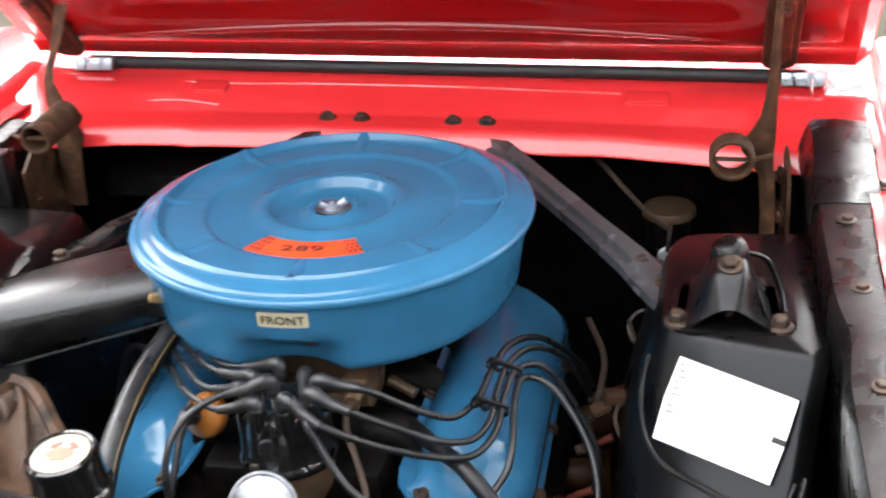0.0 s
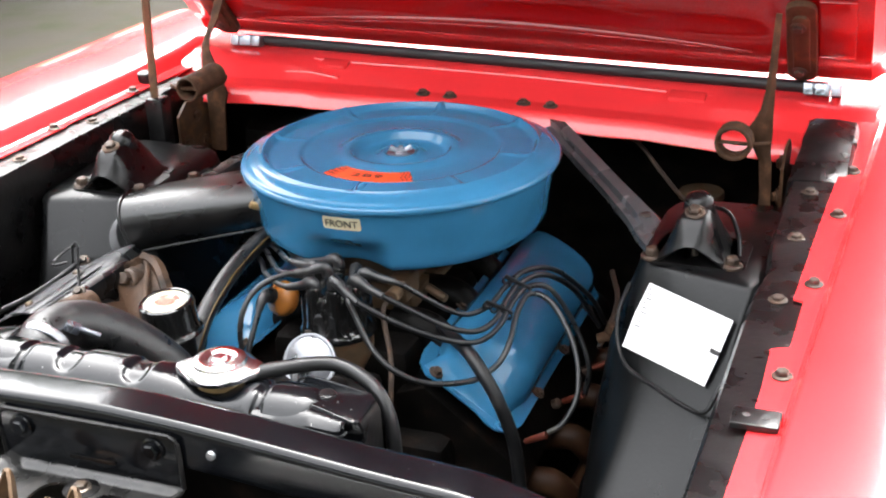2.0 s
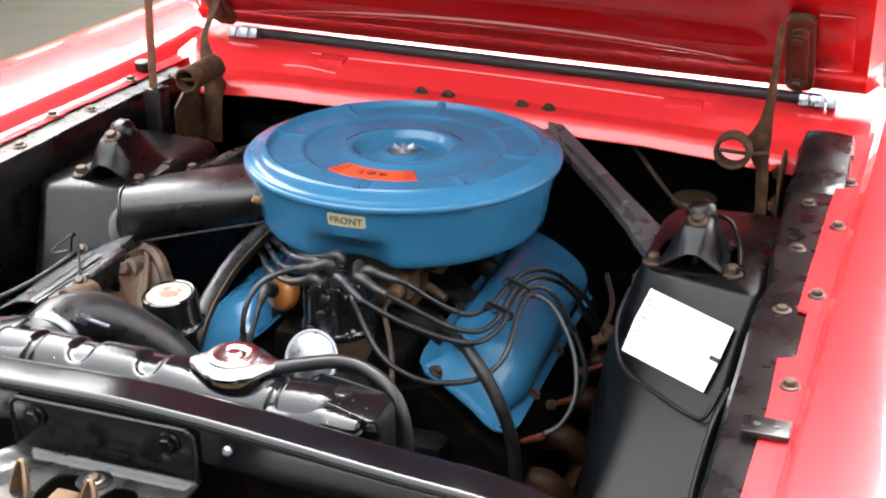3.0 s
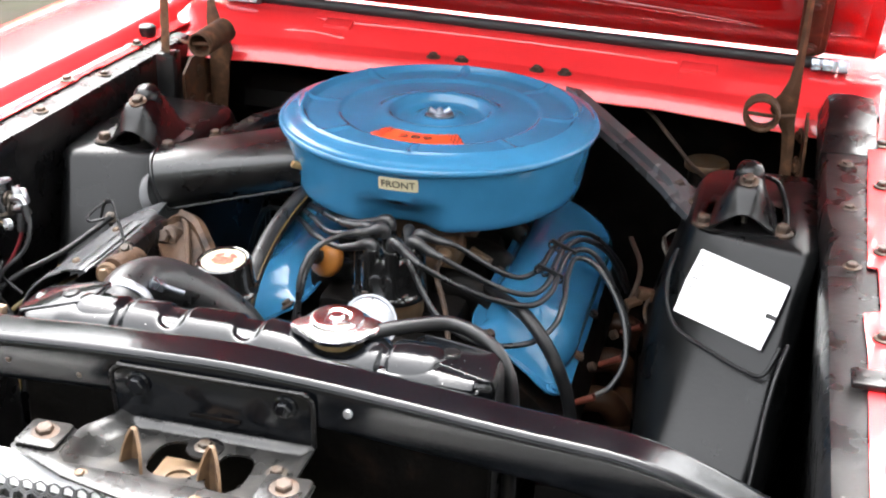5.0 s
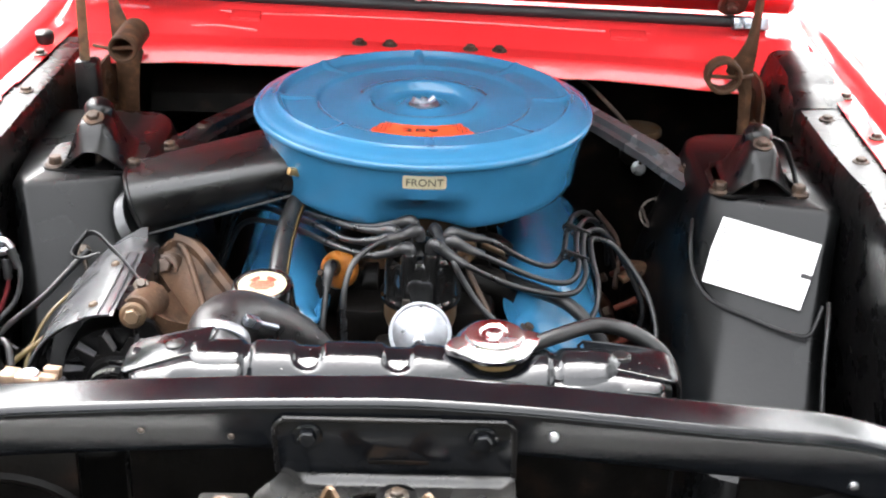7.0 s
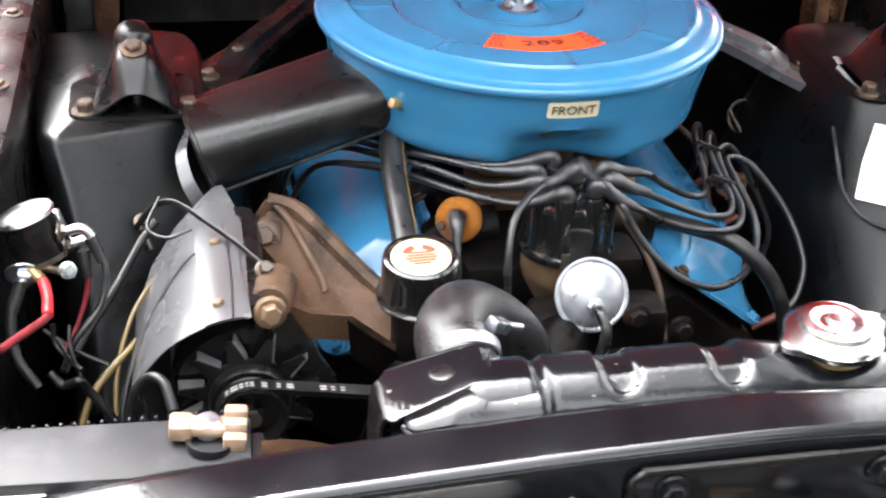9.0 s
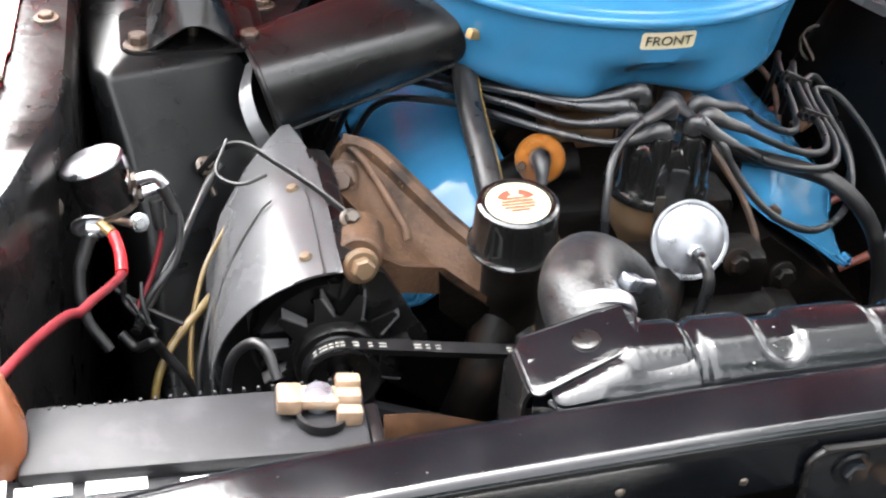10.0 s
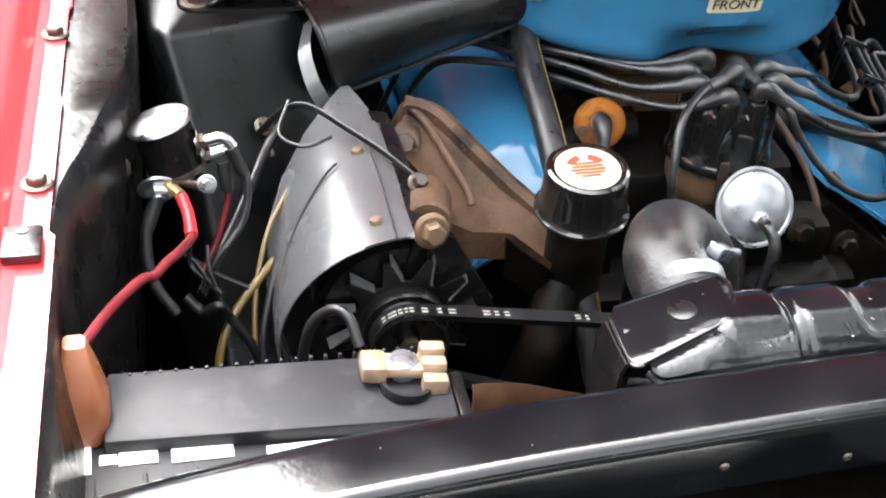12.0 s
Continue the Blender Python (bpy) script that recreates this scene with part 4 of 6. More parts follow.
# ---- engine ----
def engine():
    t = thing("engine_block", (0, 0, 0.32), "dark oily cast iron V8 engine block", "engine")
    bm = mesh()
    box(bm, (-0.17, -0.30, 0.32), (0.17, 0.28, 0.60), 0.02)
    part("block", bm, GRIME_SHADE, t)
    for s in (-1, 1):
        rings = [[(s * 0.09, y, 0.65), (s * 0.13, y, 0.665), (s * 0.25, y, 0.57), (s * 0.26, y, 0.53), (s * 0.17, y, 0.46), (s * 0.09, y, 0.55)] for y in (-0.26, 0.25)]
        part("cylinder_head", loft(mesh(), rings, True, True), GRIME_SHADE, t)
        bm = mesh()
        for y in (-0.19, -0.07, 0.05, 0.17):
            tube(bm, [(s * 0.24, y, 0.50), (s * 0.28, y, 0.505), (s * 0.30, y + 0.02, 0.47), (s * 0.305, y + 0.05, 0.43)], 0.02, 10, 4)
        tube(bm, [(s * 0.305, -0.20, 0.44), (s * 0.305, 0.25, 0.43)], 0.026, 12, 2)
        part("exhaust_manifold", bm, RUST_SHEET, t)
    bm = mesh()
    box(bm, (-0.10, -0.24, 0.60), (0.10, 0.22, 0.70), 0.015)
    manifold = part("intake_manifold", bm, GRIME_SHADE, t)
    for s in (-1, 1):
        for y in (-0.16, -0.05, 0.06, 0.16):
            part("runner", tube(mesh(), [(s * 0.05, y, 0.70), (s * 0.10, y, 0.695), (s * 0.135, y, 0.655)], 0.026, 10, 4), GRIME_SHADE, manifold)
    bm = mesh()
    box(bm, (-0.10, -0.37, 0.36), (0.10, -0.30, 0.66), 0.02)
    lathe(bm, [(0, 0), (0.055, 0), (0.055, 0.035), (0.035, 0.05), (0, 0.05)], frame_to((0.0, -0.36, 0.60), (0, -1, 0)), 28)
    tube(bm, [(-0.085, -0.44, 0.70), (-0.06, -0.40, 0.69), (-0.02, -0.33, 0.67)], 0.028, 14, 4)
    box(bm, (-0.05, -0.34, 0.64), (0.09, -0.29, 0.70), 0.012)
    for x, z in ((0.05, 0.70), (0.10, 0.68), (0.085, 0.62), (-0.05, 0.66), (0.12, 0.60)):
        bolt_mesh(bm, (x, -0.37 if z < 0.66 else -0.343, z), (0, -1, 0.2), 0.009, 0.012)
    part("timing_cover", bm, GRIME_SHADE, t)
    bm = mesh()
    lathe(bm, [(0, -0.01), (0.064, -0.01), (0.07, 0.0), (0.07, 0.004), (0.058, 0.012), (0.07, 0.02), (0.07, 0.024), (0.02, 0.024), (0, 0.03)], frame_to((0.0, -0.44, 0.60), (0, -1, 0)), 32)
    part("pump_pulley", bm, BLACK, t)


engine()


def carburettor():
    t = thing("carburettor", (0.0, -0.02, 0.70), "dull brassy carburettor below the air cleaner", "carburettor")
    bm = mesh()
    box(bm, (-0.065, -0.13, 0.70), (0.065, 0.09, 0.725), 0.006)
    box(bm, (-0.055, -0.10, 0.725), (0.055, 0.07, 0.765), 0.010)
    lathe(bm, [(0, 0), (0.055, 0), (0.058, 0.03), (0, 0.03)], pose(0, 0, 0.757), 32)
    part("body", bm, BRASS_DARK, t)
    bm = mesh()
    box(bm, (0.045, -0.17, 0.735), (0.075, -0.12, 0.77), 0.006)
    cyl(bm, (0.06, -0.165, 0.752), (0.06, -0.19, 0.752), 0.010)
    cyl(bm, (0.085, -0.12, 0.74), (0.115, -0.13, 0.73), 0.006)
    part("float_bowl", bm, BRASS_DARK, t)
    part("fuel_line", tube(mesh(), [(0.06, -0.19, 0.752), (0.065, -0.23, 0.75), (0.09, -0.27, 0.71), (0.10, -0.30, 0.66), (0.10, -0.33, 0.56)], 0.0035, 8), RUSTY, t)
    part("linkage_rod", tube(mesh(), [(0.07, -0.08, 0.765), (0.10, -0.03, 0.77), (0.13, 0.06, 0.76)], 0.003, 8), BRASS, t)


carburettor()


def valve_cover(side):
    t = thing("valve_cover", (side * 0.18, 0, 0.58), "blue painted pressed steel valve cover", "valve cover", "valve covers")
    inner, outer = Vector((side * 0.112, 0, 0.692)), Vector((side * 0.247, 0, 0.602))
    u = outer - inner
    n = Vector((side * 0.555, 0, 0.832))
    front, back = -0.241, 0.205
    # (way along, height, how far the sides draw in): a sloping front end, a straight body and a steeper rear
    stations = [(front, 0.0, 0.02), (front + 0.004, 0.10, 0.03), (front + 0.012, 0.24, 0.045), (front + 0.026, 0.44, 0.07), (front + 0.032, 0.50, 0.08), (front + 0.040, 0.58, 0.07),
                (front + 0.054, 0.80, 0.05), (front + 0.064, 0.92, 0.03), (front + 0.076, 0.985, 0.01), (front + 0.09, 1.0, 0.0)]
    stations += [(y, 1.0, 0.0) for y in np.linspace(front + 0.12, back - 0.05, 9)]
    stations += [(back - 0.034, 0.98, 0.0), (back - 0.022, 0.9, 0.01), (back - 0.012, 0.72, 0.02), (back - 0.005, 0.42, 0.03), (back, 0.0, 0.03)]
    shape = [(0.05, 0.0), (0.055, 0.010), (0.07, 0.022), (0.10, 0.034), (0.15, 0.043), (0.22, 0.049), (0.34, 0.053), (0.50, 0.0545), (0.64, 0.053), (0.75, 0.048), (0.83, 0.040), (0.885, 0.029), (0.92, 0.015), (0.935, 0.0)]
    rings = []
    for y, k, pull in stations:
        ring = []
        for f, hgt in shape:
            f = 0.5 + (f - 0.5) * (1 - 2 * pull)
            ring.append(inner + u * f + n * (hgt * k) + Vector((0, y, 0)))
        rings.append(ring)
    part("cover", loft(mesh(), rings), BLUE, t, sharp=55)
    m = Matrix.Translation((inner + outer) / 2) @ Matrix(((u.normalized().x, 0, n.x, 0), (0, 1, 0, 0), (u.normalized().z, 0, n.z, 0), (0, 0, 0, 1)))
    w = u.length
    outline = [(-w / 2, front + 0.03), (-w / 2 + 0.006, front + 0.004), (-w / 2 + 0.022, front - 0.010), (-w / 2 + 0.045, front - 0.006), (w / 2 - 0.060, front - 0.009), (w / 2 - 0.042, front - 0.015), (w / 2 - 0.028, front - 0.016), (w / 2 - 0.015, front - 0.009), (w / 2 - 0.005, front + 0.006), (w / 2, front + 0.030),
               (w / 2, back - 0.01), (w / 2 - 0.012, back + 0.006), (-w / 2 + 0.012, back + 0.006), (-w / 2, back - 0.01)]
    part("flange", plate(mesh(), outline if side > 0 else outline[::-1], 0.003, m @ pose(0, 0, -0.002)), BLUE, t)
    for f, y in ((0.98, -0.13), (0.98, 0.0), (0.98, 0.14), (0.02, -0.07), (0.02, 0.07)):
        bolt(t, inner + u * f + Vector((0, y, 0)) + n * 0.001, n, 0.006, 0.007, RUSTY)
    bolt(t, inner + u * 0.19 + Vector((0, front + 0.002, 0)) + n * 0.003, n, 0.0065, 0.008, RUSTY)
    bolt(t, inner + u * 0.86 + Vector((0, front - 0.006, 0)) + n * 0.002, n, 0.006, 0.007, BLUE)


valve_cover(1)
valve_cover(-1)


def distributor():
    t = thing("distributor", (0.003, -0.255, 0.60), "glossy black distributor cap with silver vacuum unit", "distributor")
    m = pose(0.005, -0.240, -0.003)
    part("body", lathe(mesh(), [(0, 0.56), (0.024, 0.56), (0.026, 0.66), (0.042, 0.69), (0.045, 0.70), (0.045, 0.726), (0, 0.726)], m, 32), BRASS_DARK, t, "grimy iron distributor body")

    def flutes(r, z, a):
        k = 0.5 + 0.5 * math.cos(8 * a - 8 * 0.35)
        deep = max(0.0, min(1.0, (z - 0.738) / 0.008)) * max(0.0, min(1.0, (0.790 - z) / 0.010))
        return (r - 0.0050 * (1 - k) * deep if r > 0.02 else r), z

    cap = part("cap", lathe(mesh(), [(0.02, 0.724), (0.0475, 0.724), (0.0500, 0.7255), (0.0506, 0.729), (0.0502, 0.7325), (0.0485, 0.7345), (0.0476, 0.737), (0.0474, 0.746), (0.0472, 0.757), (0.0468, 0.768), (0.0458, 0.776), (0.0438, 0.782), (0.039, 0.787), (0.030, 0.790), (0.015, 0.791), (0, 0.791)], m, 128, flutes), BAKELITE, t, "shiny black fluted cap")
    for k in range(8):
        a = 2 * math.pi * k / 8 + 0.35
        c = Vector((0.005 + 0.0360 * math.cos(a), -0.240 + 0.0360 * math.sin(a), -0.003))
        part("tower", lathe(mesh(), [(0.0108, 0.765), (0.0104, 0.785), (0.0098, 0.797), (0.0085, 0.800), (0, 0.800)], Matrix.Translation(c), 18), BAKELITE, cap)
    part("tower", lathe(mesh(), [(0.011, 0.775), (0.0105, 0.803), (0, 0.804)], m, 18), BAKELITE, cap)
    for x in (-0.012,):
        bm = mesh()
        box(bm, (x - 0.0045, -0.2965, 0.70), (x + 0.0045, -0.2925, 0.745), 0.001)
        part("spring_clip", bm, STEEL, t)
    v = frame_to((0.0058, -0.330, 0.7195), (-0.04, -0.87, 0.47))
    unit = part("vacuum_unit", lathe(mesh(), [(0, -0.012), (0.026, -0.012), (0.034, -0.004), (0.0368, -0.001), (0.0372, 0.001), (0.0368, 0.003), (0.034, 0.0035), (0.0325, 0.0028), (0.031, 0.0042), (0.024, 0.0075), (0.016, 0.0095), (0.011, 0.0105), (0, 0.011)], v, 48), DULL_ZINC, t, "bright zinc vacuum advance canister")
    part("nipple", lathe(mesh(), [(0.0085, 0.012), (0.0085, 0.019), (0.005, 0.02), (0.0045, 0.03), (0, 0.03)], v @ pose(0, -0.010, 0), 6), ZINC, unit)
    part("vacuum_hose", tube(mesh(), [v @ Vector((0, -0.010, 0.020)), v @ Vector((0, -0.016, 0.034)), v @ Vector((0.004, -0.036, 0.036)), v @ Vector((-0.004, -0.075, 0.02)), v @ Vector((-0.01, -0.12, 0.0))], 0.0055, 10), WIRE, t)
    return t


distributor()


def ignition_coil():
    t = thing("ignition_coil", (-0.10, -0.13, 0.70), "black ignition coil with an amber brown cap", "coil")
    m = frame_to((-0.070, -0.120, 0.686), (-0.30, -0.80, 0.50)) @ Matrix.Diagonal((0.92, 0.92, 1, 1))
    part("can", lathe(mesh(), [(0, -0.02), (0.024, -0.02), (0.026, -0.015), (0.026, 0.085), (0.024, 0.09), (0, 0.09)], m, 32), BAKELITE, t)
    part("cap", lathe(mesh(), [(0.024, 0.088), (0.0265, 0.089), (0.027, 0.096), (0.025, 0.102), (0.019, 0.106), (0.013, 0.112), (0.0105, 0.120), (0.010, 0.126), (0, 0.127)], m, 32), AMBER, t, "amber brown coil cap")
    part("terminal", cyl(mesh(), m @ Vector((-0.016, -0.008, 0.10)), m @ Vector((-0.018, -0.010, 0.114)), 0.004), RUSTY, t)
    part("lead_boot", tube(mesh(), [m @ Vector((0, 0, 0.118)), m @ Vector((0.002, -0.001, 0.128)), m @ Vector((0.004, -0.010, 0.136)), m @ Vector((0.006, -0.026, 0.138))], lambda k: 0.0112 - 0.0062 * k, 16), BOOT_GREY, t, "grey conical rubber boot")
    part("lead", tube(mesh(), [m @ Vector((0.0055, -0.020, 0.138)), m @ Vector((0.010, -0.050, 0.140)), m @ Vector((0.014, -0.09, 0.140)), m @ Vector((0.016, -0.14, 0.13))], 0.0040, 10), WIRE, t)


ignition_coil()


def plug_lead(points, boot_end=True, r=0.0037):
    t = thing("ignition_lead", Vector(points[0]), "grey rubber ignition lead with a moulded boot", "ignition lead", "ignition leads")
    part("wire", tube(mesh(), points, r, 10, 8), WIRE, t)
    if boot_end:
        p = smooth_path(points, 8)
        a, b = p[0], p[4]
        d = (p[5] - p[0]).normalized()
        c = a - d * 0.016
        bm = tube(mesh(), [c + Vector((0, 0, -0.009)), c + Vector((0, 0, -0.002)), c + d * 0.004 + Vector((0, 0, 0.0035)), c + d * 0.012 + Vector((0, 0, 0.0035)), a + d * 0.008 + Vector((0, 0, 0.001)), a + d * 0.030], lambda k: 0.0078 if k < 0.55 else 0.0078 - 0.0072 * (k - 0.55), 14, 6)
        part("boot", bm, BOOT_GREY, t)
    return t


def tower_at(k):
    a = 2 * math.pi * k / 8 + 0.35
    return (0.005 + 0.0360 * math.cos(a), -0.240 + 0.0360 * math.sin(a), 0.798)


def lead_from(k, pts, shift=0.0):
    c = Vector(tower_at(k)) + Vector((0, 0, shift))
    first = Vector(pts[0])
    d = first - c
    d.z = 0
    plug_lead([c + d.normalized() * 0.014, *pts])


lead_from(0, [(0.088, -0.224, 0.792), (0.120, -0.210, 0.768), (0.150, -0.200, 0.750), (0.172, -0.190, 0.744), (0.188, -0.155, 0.744), (0.196, -0.110, 0.752), (0.210, -0.060, 0.755), (0.238, -0.01, 0.735), (0.272, 0.05, 0.67), (0.285, 0.09, 0.61)])
lead_from(7, [(0.075, -0.258, 0.790), (0.115, -0.246, 0.766), (0.158, -0.236, 0.745), (0.190, -0.222, 0.737), (0.205, -0.190, 0.739), (0.206, -0.146, 0.746), (0.212, -0.100, 0.753), (0.232, -0.055, 0.748), (0.262, -0.01, 0.71), (0.288, 0.04, 0.63)])
lead_from(6, [(0.062, -0.285, 0.786), (0.105, -0.268, 0.757), (0.155, -0.252, 0.736), (0.195, -0.236, 0.729), (0.213, -0.200, 0.735), (0.214, -0.150, 0.743), (0.222, -0.105, 0.750), (0.250, -0.085, 0.742), (0.285, -0.085, 0.69), (0.308, -0.10, 0.64), (0.304, -0.105, 0.60)], 0.003)
lead_from(1, [(0.041, -0.281, 0.794), (0.054, -0.290, 0.772), (0.070, -0.299, 0.750), (0.089, -0.308, 0.731), (0.116, -0.311, 0.713), (0.154, -0.300, 0.697), (0.200, -0.265, 0.690), (0.224, -0.232, 0.702), (0.230, -0.200, 0.722), (0.226, -0.160, 0.738), (0.230, -0.115, 0.746), (0.262, -0.115, 0.735), (0.300, -0.145, 0.690), (0.314, -0.182, 0.645), (0.302, -0.205, 0.612), (0.283, -0.214, 0.598)], -0.002)
lead_from(3, [(-0.08, -0.205, 0.797), (-0.12, -0.16, 0.788), (-0.165, -0.105, 0.774), (-0.215, -0.055, 0.766), (-0.255, -0.02, 0.74), (-0.285, 0.02, 0.65)])
lead_from(2, [(-0.075, -0.185, 0.79), (-0.12, -0.135, 0.783), (-0.165, -0.08, 0.772), (-0.215, -0.035, 0.765), (-0.265, 0.01, 0.74), (-0.29, 0.06, 0.65)], 0.003)
lead_from(4, [(-0.085, -0.225, 0.789), (-0.125, -0.175, 0.783), (-0.165, -0.122, 0.772), (-0.21, -0.078, 0.764), (-0.25, -0.04, 0.735), (-0.28, -0.02, 0.65)])
lead_from(5, [(-0.06, -0.262, 0.787), (-0.105, -0.225, 0.782), (-0.145, -0.165, 0.770), (-0.19, -0.115, 0.760), (-0.24, -0.075, 0.735), (-0.275, -0.06, 0.65)], -0.003)
plug_lead([(-0.012, -0.262, 0.815), (-0.045, -0.285, 0.815), (-0.072, -0.312, 0.803), (-0.083, -0.335, 0.775), (-0.083, -0.345, 0.73), (-0.08, -0.35, 0.67)])

# comb-like separators that hold the leads
for at, turn in (((0.205, -0.168, 0.747), 12), ((0.212, -0.108, 0.757), 5)):
    bm = mesh()
    box(bm, (-0.020, -0.0025, -0.0025), (0.018, 0.0025, 0.003), 0.001, pose(*at, 0, 25, turn))
    for k in range(4):
        lathe(bm, [(0.0038, -0.0035), (0.0052, -0.0035), (0.0052, 0.0035), (0.0038, 0.0035)], pose(*at, 0, 25, turn) @ pose(-0.0165 + k * 0.0105, 0, -0.005, 90, 0, 0), 12, closed=True)
    solo("lead_separator", bm, RUBBER, "black plastic comb holding the ignition leads apart", "lead separator", "lead separators")

for at in ((0.281, -0.215, 0.595), (0.302, -0.105, 0.598), (0.318, 0.0, 0.598), (0.325, 0.11, 0.598)):
    t = thing("spark_plug_boot", at, "faded orange rubber spark plug boot", "plug boot", "spark plug boots")
    part("boot", cyl(mesh(), at, Vector(at) + Vector((-0.030, 0.004, -0.018)), 0.0050, 0.0042), ORANGE_BOOT, t)
    part("ring", cyl(mesh(), Vector(at) + Vector((-0.036, 0.004, -0.021)), Vector(at) + Vector((-0.044, 0.005, -0.026)), 0.007), RUSTY, t)

bm = tube(mesh(), [(0.11, -0.15, 0.705), (0.150, -0.205, 0.716), (0.185, -0.242, 0.718), (0.211, -0.262, 0.702), (0.234, -0.272, 0.672), (0.252, -0.275, 0.63), (0.262, -0.278, 0.58), (0.27, -0.29, 0.50)], 0.0088, 14)
solo("heater_hose", bm, RUBBER, "black rubber heater hose crossing the valve cover", "hose")


def oil_filler():
    t = thing("oil_filler", (-0.172, -0.36, 0.60), "black oil filler cap with a round cream and red label", "oil filler")
    m = pose(-0.172, -0.362, 0.0) @ pose(0, 0, 0.77, 5, -2, 0) @ pose(0, 0, -0.77)
    part("neck", lathe(mesh(), [(0.026, 0.55), (0.026, 0.750), (0.024, 0.753), (0, 0.753)], m, 32), GRIME_SHADE, t)
    cap = part("cap", lathe(mesh(), [(0.024, 0.752), (0.0385, 0.752), (0.0402, 0.7535), (0.0402, 0.7560), (0.0388, 0.7575), (0.0370, 0.760), (0.0362, 0.766), (0.0352, 0.785), (0.0352, 0.793), (0.0340, 0.7975), (0.0315, 0.7992), (0.0295, 0.7985), (0.0285, 0.7965), (0, 0.7965)], m, 44), BAKELITE, t)
    label = part("label", lathe(mesh(), [(0, 0.7967), (0.0272, 0.7967), (0.0272, 0.7975), (0, 0.7975)], m, 40), CREAM, cap, "round cream label printed in red")
    # red printing: two half-moon arms and lines of small writing as bars
    for a0, a1, r0, r1 in ((25, 75, 0.011, 0.018), (105, 155, 0.011, 0.018)):
        bm = mesh()
        loft(bm, [[m @ Vector((r * math.cos(radians(a)), r * math.sin(radians(a)), 0.7978)) for r in (r0, r1)] for a in np.linspace(a0, a1, 8)])
        part("printed_mark", thicken(bm, 0.0002), RED_INK, cap)
    for y, w in ((0.006, 0.020), (0.002, 0.027), (-0.002, 0.030), (-0.006, 0.026), (-0.010, 0.016)):
        bm = mesh()
        box(bm, (-w / 2, y - 0.0013, 0.7976), (w / 2, y + 0.0013, 0.7980), 0, m)
        part("printed_bar", bm, RED_INK, cap)


oil_filler()


def breather_hose():
    t = thing("breather_hose", (-0.14, -0.25, 0.7), "black rubber breather hose with a yellow stripe", "hose")
    path = [(-0.150, -0.085, 0.792), (-0.160, -0.125, 0.788), (-0.166, -0.185, 0.777), (-0.168, -0.240, 0.762), (-0.168, -0.30, 0.732), (-0.162, -0.36, 0.675), (-0.15, -0.41, 0.60)]
    part("hose", tube(mesh(), path, 0.0128, 16), HOSE_RUBBER, t)
    part("stripe", tube(mesh(), [(x + 0.0112, y - 0.0030, z + 0.0050) for x, y, z in path], 0.0012, 6), YELLOW_WIRE, t)


breather_hose()


def snorkel():
    t = thing("intake_snorkel", (-0.27, -0.1, 0.77), "satin black air intake snorkel on the air cleaner", "snorkel")
    left = [(-0.345, -0.165, 0.762), (-0.349, -0.178, 0.778), (-0.356, -0.182, 0.800), (-0.362, -0.178, 0.820), (-0.368, -0.163, 0.834), (-0.372, -0.140, 0.838), (-0.374, -0.110, 0.835), (-0.374, -0.085, 0.825), (-0.365, -0.08, 0.775), (-0.352, -0.12, 0.760)]
    right = [(-0.150, -0.105, 0.800), (-0.155, -0.120, 0.812), (-0.163, -0.127, 0.830), (-0.170, -0.124, 0.846), (-0.178, -0.105, 0.857), (-0.183, -0.075, 0.860), (-0.187, -0.03, 0.858), (-0.188, 0.0, 0.850), (-0.18, 0.0, 0.80), (-0.16, -0.06, 0.795)]
    rings = []
    for k in np.linspace(0, 1, 14):
        ring = [Vector(a).lerp(Vector(b), k) for a, b in zip(left, right)]
        dense = smooth_path(ring + [ring[0]], 5)[:-1]
        rings.append(dense)
    part("duct", loft(mesh(), rings, True), BLACK_SATIN, t, sharp=60)
    # rolled mouth and lower seam
    mouth = smooth_path([Vector(p) for p in left] + [Vector(left[0])], 5)
    part("mouth_rim", tube(mesh(), mouth, 0.003, 8, 1), BLACK_SATIN, t)
    part("seam", tube(mesh(), [left[0], Vector(left[0]).lerp(Vector(right[0]), 0.5), right[0]], 0.0028, 8), BLACK_SATIN, t)
    # curved collar below the mouth
    c = [(-0.362, -0.122, 0.822), (-0.372, -0.160, 0.812), (-0.368, -0.182, 0.792), (-0.358, -0.188, 0.772), (-0.348, -0.180, 0.752)]
    o = [Vector(p) + Vector((-0.011, -0.003, -0.008)) for p in c]
    part("collar", thicken(loft(mesh(), [smooth_path(c, 4), smooth_path(o, 4)]), 0.0015), SHEET_DARK, t, "grey sheet metal collar")
    bm = mesh()
    box(bm, (-0.010, -0.004, -0.005), (0.010, 0.004, 0.005), 0.002, pose(-0.158, -0.140, 0.842, 0, 20, 35))
    part("spring_clip", bm, BRASS, t, "small coppery spring clip")


snorkel()


# ---- alternator corner ----
ALT = Vector((-0.331, 0, 0.694))


